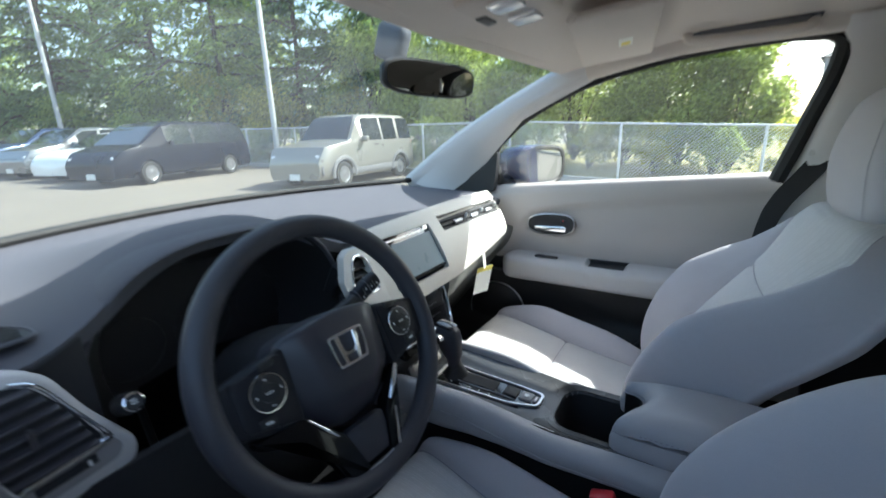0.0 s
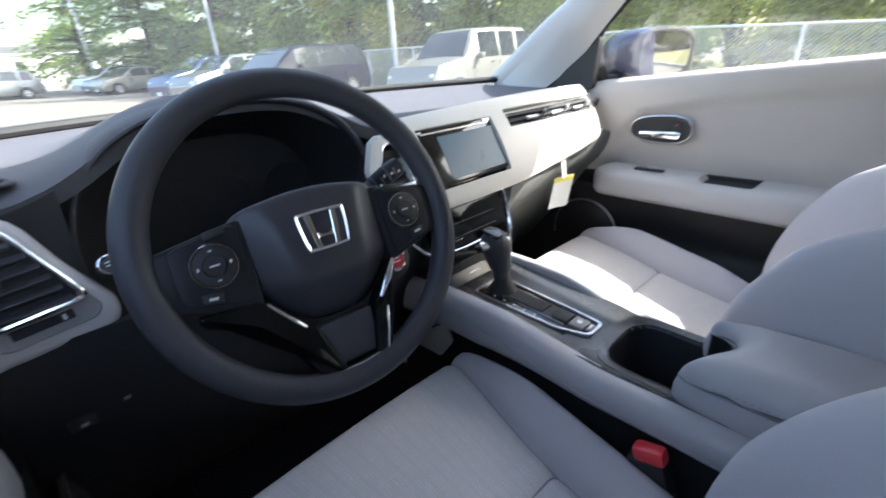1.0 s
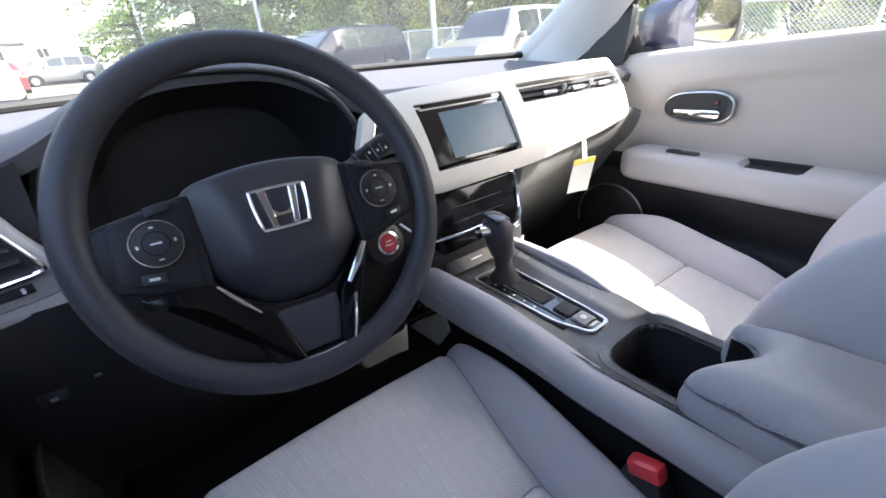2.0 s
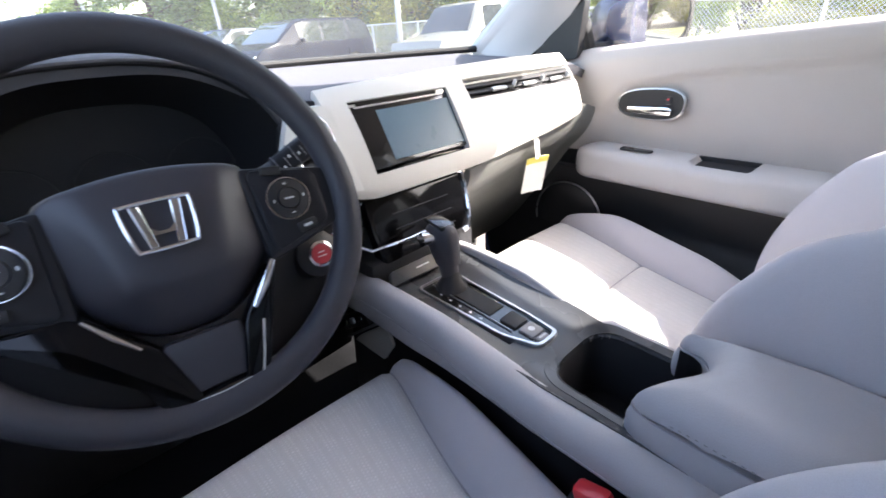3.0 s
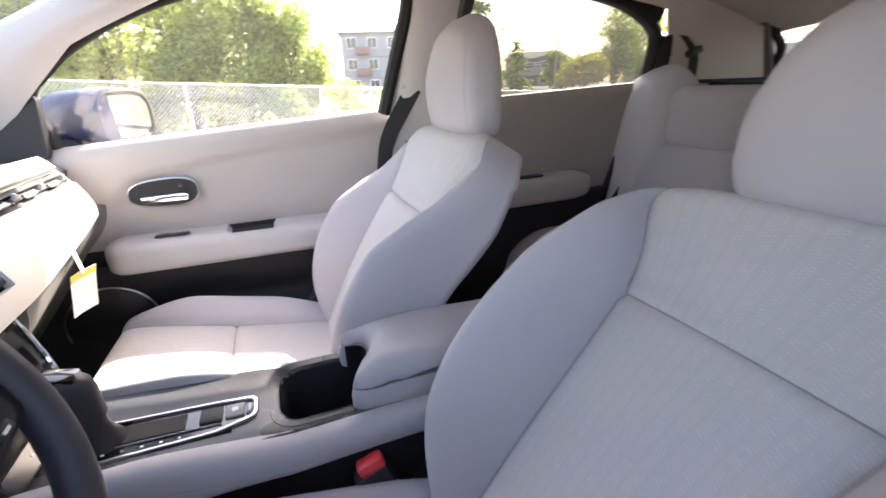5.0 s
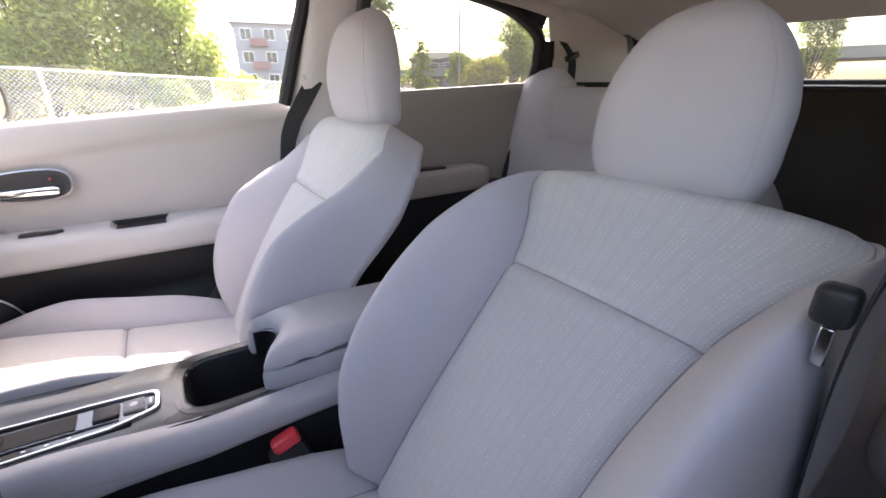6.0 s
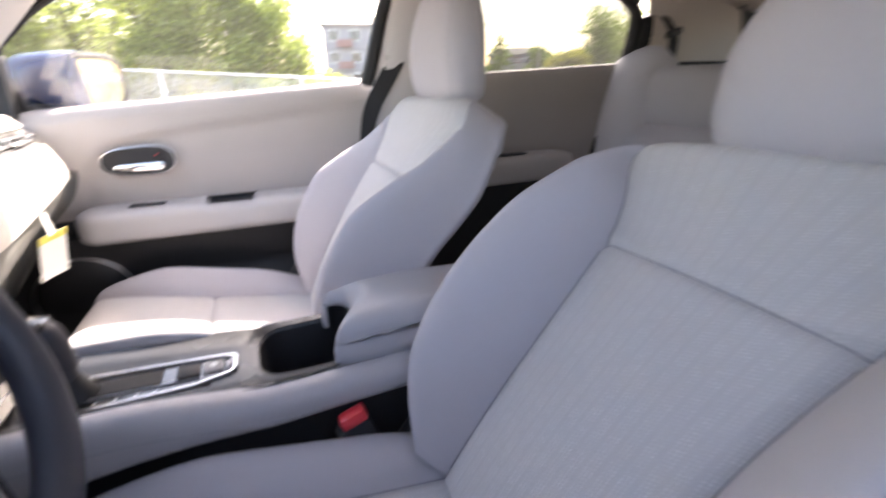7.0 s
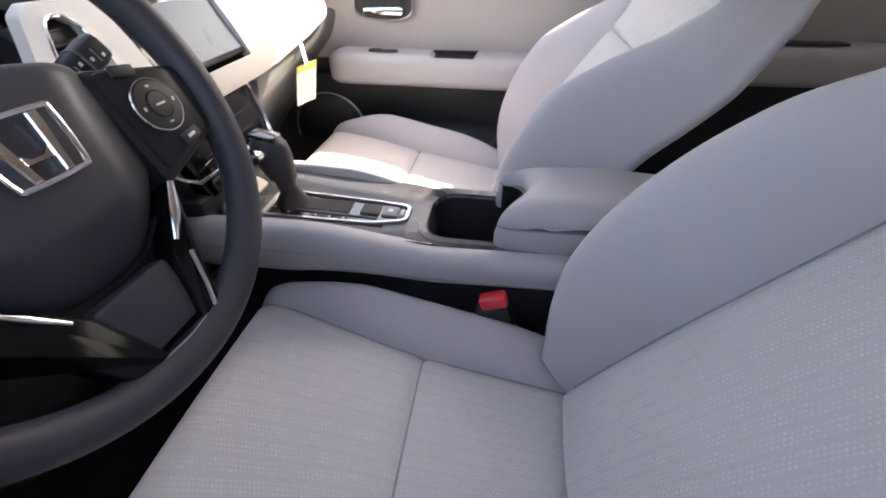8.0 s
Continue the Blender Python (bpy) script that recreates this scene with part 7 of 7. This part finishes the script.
    part("windscreen", bm_grid(lambda u, v: (lerp(t_lo, t_hi, v) * L + 0.01, (2 * u - 1) * W * lerp(0.44, 0.36, v), roof(lerp(t_lo, t_hi, v)) + 0.016), 6, 5), M["car_glass"], c)
    for wx in (fwx, rwx):
        for s_ in (1, -1):
            m = Matrix.Translation((wx, s_ * (W / 2 - 0.10), 0.31)) @ Matrix.Rotation(radians(-90 * s_), 4, "X")
            w = part("wheel", bm_lathe([(0.20, -0.09), (0.30, -0.09), (0.315, -0.06), (0.315, 0.06), (0.30, 0.09), (0.215, 0.095), (0.21, 0.07)], 24, m), M["tyre"], c)
            part("rim", bm_lathe([(0.21, 0.07), (0.20, 0.085), (0.17, 0.07), (0.08, 0.075), (0.05, 0.09), (0.001, 0.09)], 20, m), M["alloy"], w)
    for s_ in (1, -1):
        part("headlamp", bm_box(0.10, 0.32, 0.15, 0.04, 3, pose(0.468 * L, s_ * W * 0.35, 0.40 * H + 0.02, 0, 12, -s_ * 18)), M["lamp_lens"], c)
        part("tail_lamp", bm_box(0.08, 0.16, 0.26, 0.03, 2, pose(-0.475 * L, s_ * W * 0.415, 0.52 * H)), M["tail_lens"], c)
        part("mirror", bm_box(0.12, 0.20, 0.14, 0.04, 3, pose(0.17 * L if kind != "boxy" else 0.12 * L, s_ * (W / 2 + 0.08), belt + 0.06)), paint, c)
        part("door_handle", bm_box(0.16, 0.03, 0.03, 0.01, 2, pose(-0.02 * L, s_ * (W / 2 * 0.99 + 0.008), belt - 0.10)), M["black_plastic"] if kind == "boxy" else paint, c)
    part("grille", bm_box(0.06, W * 0.46, 0.16, 0.03, 2, pose(0.487 * L, 0, 0.36 * H)), M["black_plastic"], c)
    part("lower_grille", bm_box(0.06, W * 0.55, 0.10, 0.03, 2, pose(0.482 * L, 0, 0.20 * H)), M["black_plastic"], c)
    part("number_plate", bm_box(0.02, 0.32, 0.15, 0.005, 1, pose(0.500 * L, 0, 0.29)), M["white_paint"], c)
    if kind == "boxy":
        for s_ in (1, -1):
            for wx in (fwx, rwx):
                arch_p = [(wx + (wr + 0.11) * math.cos(a), s_ * (W / 2 + 0.012), 0.31 + (wr + 0.08) * math.sin(a)) for a in np.linspace(-0.15, math.pi + 0.15, 18)]
                part("wheel_arch", bm_tube(arch_p, 0.055, 6, flat=0.4, up=(0, 1, 0)), M["plastic_grey"], c)
            part("sill_panel", bm_box(L * 0.5, 0.03, 0.16, 0.02, 2, pose(0.0, s_ * (W / 2 - 0.005), 0.36)), M["plastic_grey"], c)
        part("bumper", bm_box(0.12, W * 0.94, 0.26, 0.05, 3, pose(0.475 * L, 0, 0.44)), M["plastic_grey"], c)
    slope = math.degrees(math.atan2(gz(x + 2 * math.cos(radians(heading)), y + 2 * math.sin(radians(heading))) - gz(x - 2 * math.cos(radians(heading)), y - 2 * math.sin(radians(heading))), 4.0))
    c.matrix_basis = pose(x, y, gz(x, y) - 0.005, 0, 0, heading) @ pose(0, 0, 0, 0, -slope, 0)
    return c


def paint(name, col, metal=0.3):
    return mat(name, col, 0.3, metal, 0.02, 1500, 0.03, 2, coat=0.45)


M["alloy"] = mat("alloy", (0.34, 0.34, 0.36), 0.3, 0.8, 0.03, 200, 0.05)
M["plastic_grey"] = mat("plastic_grey", (0.12, 0.12, 0.125), 0.65, 0, 0.08, 300, 0.06)
P_SILVER, P_DARK, P_WHITE, P_GREY, P_BLUE, P_RED = paint("paint_silver", (0.23, 0.22, 0.20), 0.35), mat("paint_dark", (0.006, 0.008, 0.016), 0.25, 0, 0.02, 1500, 0.03, 2, coat=0.06, spec=0.18), paint("paint_white", (0.75, 0.75, 0.74), 0.0), paint("paint_grey", (0.20, 0.21, 0.22), 0.5), paint("paint_blue", (0.05, 0.08, 0.16), 0.4), paint("paint_red", (0.35, 0.02, 0.02), 0.1)
parked_car(8.53, 8.05, 184, 4.30, 1.80, 1.79, P_SILVER, "boxy", "boxy silver car with grey plastic arches by the fence", 2.58)
parked_car(6.85, 14.15, 194, 5.10, 1.98, 1.74, P_DARK, "van", "dark blue minivan parked in the row", 3.0)
ROWC = [(P_WHITE, "sedan", 1.47, "white saloon parked in the row"), (P_GREY, "suv", 1.66, "grey crossover parked in the row"), (P_BLUE, "suv", 1.68, "dark blue crossover parked in the row"), (P_SILVER, "sedan", 1.46, "silver saloon parked in the row"), (P_GREY, "sedan", 1.46, "grey saloon parked in the row"), (P_WHITE, "suv", 1.66, "white crossover parked in the row")]
for k, (p, kd, h, lb) in enumerate(ROWC):
    j = k + 1 if k < 3 else k + 4
    parked_car(6.85 - 0.20 * j, 14.15 + 2.72 * j, 194 + (k % 3 - 1) * 1.5, 4.6, 1.82, h, p, kd, lb)
for k in range(8):
    p, kd, h, lb = ROWC[(k * 2 + 1) % 6]
    parked_car(-1.2 - 0.25 * k, 38.0 + 2.9 * k, 190, 4.6, 1.82, h, p, kd, lb)
parked_car(-3.5, 30.5, 100, 4.5, 1.80, 1.47, P_RED, "sedan", "red saloon across the car park")
parked_car(-3.1, 23.0, 95, 4.5, 1.80, 1.47, P_WHITE, "sedan", "white saloon across the car park")


# ---- lamp posts ----
for x, y, h, r in ((11.05, 14.25, 9.0, 0.11), (8.6, 27.2, 9.0, 0.11), (4.4, 41.0, 9.0, 0.11), (29.5, -21.8, 8.0, 0.07)):
    lp = thing("street_lamp", "tall pale metal lamp post", "lamp post", "lamp posts", at=(x, y, gz(x, y)))
    part("pole", bm_tube([(0, 0, 0), (0, 0, h)], lambda t, r=r: r * (1 - 0.3 * t), 10), M["pole_grey"], lp)
    part("base", bm_lathe([(0.28, -0.05), (0.28, 0.55), (0.24, 0.60), (0.05, 0.60)], 16), M["concrete"], lp)
    part("lamp_head", bm_box(0.30, 0.7, 0.12, 0.04, 2, pose(0, -0.4, h)), M["pole_grey"], lp)


# ---- buildings, overpass ----
def building(x, y, w, d, storeys, rot, walls, label, cols):
    b = thing("apartment_building", label, "building", "buildings")
    H = storeys * 2.9
    part("wall", bm_box(w, d, H, 0.02, 1, pose(0, 0, H / 2)), walls[0], b)
    part("upper_wall", bm_box(w * 0.36, d + 0.5, H + 0.3, 0.02, 1, pose(w * 0.2, 0, H / 2 + 0.15)), walls[1], b)
    part("roof", bm_loft([[(-w / 2 - 0.5, -d / 2 - 0.5, H), (w / 2 + 0.5, -d / 2 - 0.5, H), (w / 2 + 0.5, d / 2 + 0.5, H), (-w / 2 - 0.5, d / 2 + 0.5, H)], [(-w / 2 + 1.5, -0.3, H + 1.6), (w / 2 - 1.5, -0.3, H + 1.6), (w / 2 - 1.5, 0.3, H + 1.6), (-w / 2 + 1.5, 0.3, H + 1.6)]]), M["roof_dark"], b)
    for k in range(storeys):
        part("floor_band", bm_box(w + 0.2, d + 0.2, 0.25, 0.02, 1, pose(0, 0, 2.9 * (k + 1) - 0.2)), M["siding_grey"], b)
        for j in range(cols):
            px = -w / 2 + w * (j + 0.5) / cols
            dd = d / 2 + (0.25 if 0.02 < px / w < 0.38 else 0.0)
            wdw = part("window", bm_box(1.5, 0.12, 1.5, 0.02, 1, pose(px, -dd - 0.03, 2.9 * k + 1.55)), M["white_paint"], b)
            part("pane", bm_box(0.62, 0.05, 1.28, 0.01, 1, pose(px - 0.34, -dd - 0.085, 2.9 * k + 1.55)), M["car_glass"], wdw)
            part("pane", bm_box(0.62, 0.05, 1.28, 0.01, 1, pose(px + 0.34, -dd - 0.085, 2.9 * k + 1.55)), M["car_glass"], wdw)
            if j % 2 == 0 and k:
                part("balcony", bm_box(2.2, 1.0, 0.95, 0.02, 1, pose(px + w / cols * 0.5, -dd - 0.5, 2.9 * k + 0.5)), M["siding_red"], b)
    b.matrix_basis = pose(x, y, 0, 0, 0, rot)
    return b


building(72, -20.5, 15, 10, 3, -103, (M["siding_grey"], M["siding_red"]), "three-storey grey and red apartment building", 5)
building(88, -58, 13, 10, 2, -120, (M["siding_red"], M["siding_grey"]), "two-storey brick-red building far behind trees", 4)
building(-6, 95, 40, 12, 2, 4, (M["white_paint"], M["white_paint"]), "long low white building beyond the car park", 8)

ovp = thing("overpass", "concrete road overpass with a metal guard rail", "overpass")
OV = [(70, -24, 2.3), (45, -30, 2.6), (34, -36.5, 3.0), (20, -44, 3.5), (5, -52, 3.9), (-20, -62, 4.3), (-50, -72, 4.6)]
ovs = spline(OV, 8)
part("parapet", bm_loft([[p + Vector((0, 0, -0.75)), p + Vector((0, 0, 0.15)), p + Vector((0.15, -0.3, 0.15)), p + Vector((0.15, -0.3, -0.75))] for p in ovs]), M["concrete"], ovp)
part("deck", bm_loft([[p + Vector((0.2, -0.3, -0.8)), p + Vector((0.2, -0.3, 0.0)), p + Vector((4, -8, 0.0)), p + Vector((4, -8, -0.8))] for p in ovs]), M["asphalt"], ovp)
for dz in (0.38, 0.62):
    part("rail", bm_tube([p + Vector((0, 0, dz)) for p in ovs], 0.045, 6), M["galv"], ovp)
for i in range(0, len(ovs), 2):
    part("rail_post", bm_box(0.09, 0.09, 0.6, 0.01, 1, pose(ovs[i].x, ovs[i].y, ovs[i].z + 0.40)), M["galv"], ovp)
for i in range(4, len(ovs), 10):
    part("pier", bm_box(1.2, 1.2, ovs[i].z, 0.05, 1, pose(ovs[i].x + 1.5, ovs[i].y - 3, ovs[i].z / 2 - 0.5)), M["concrete"], ovp)
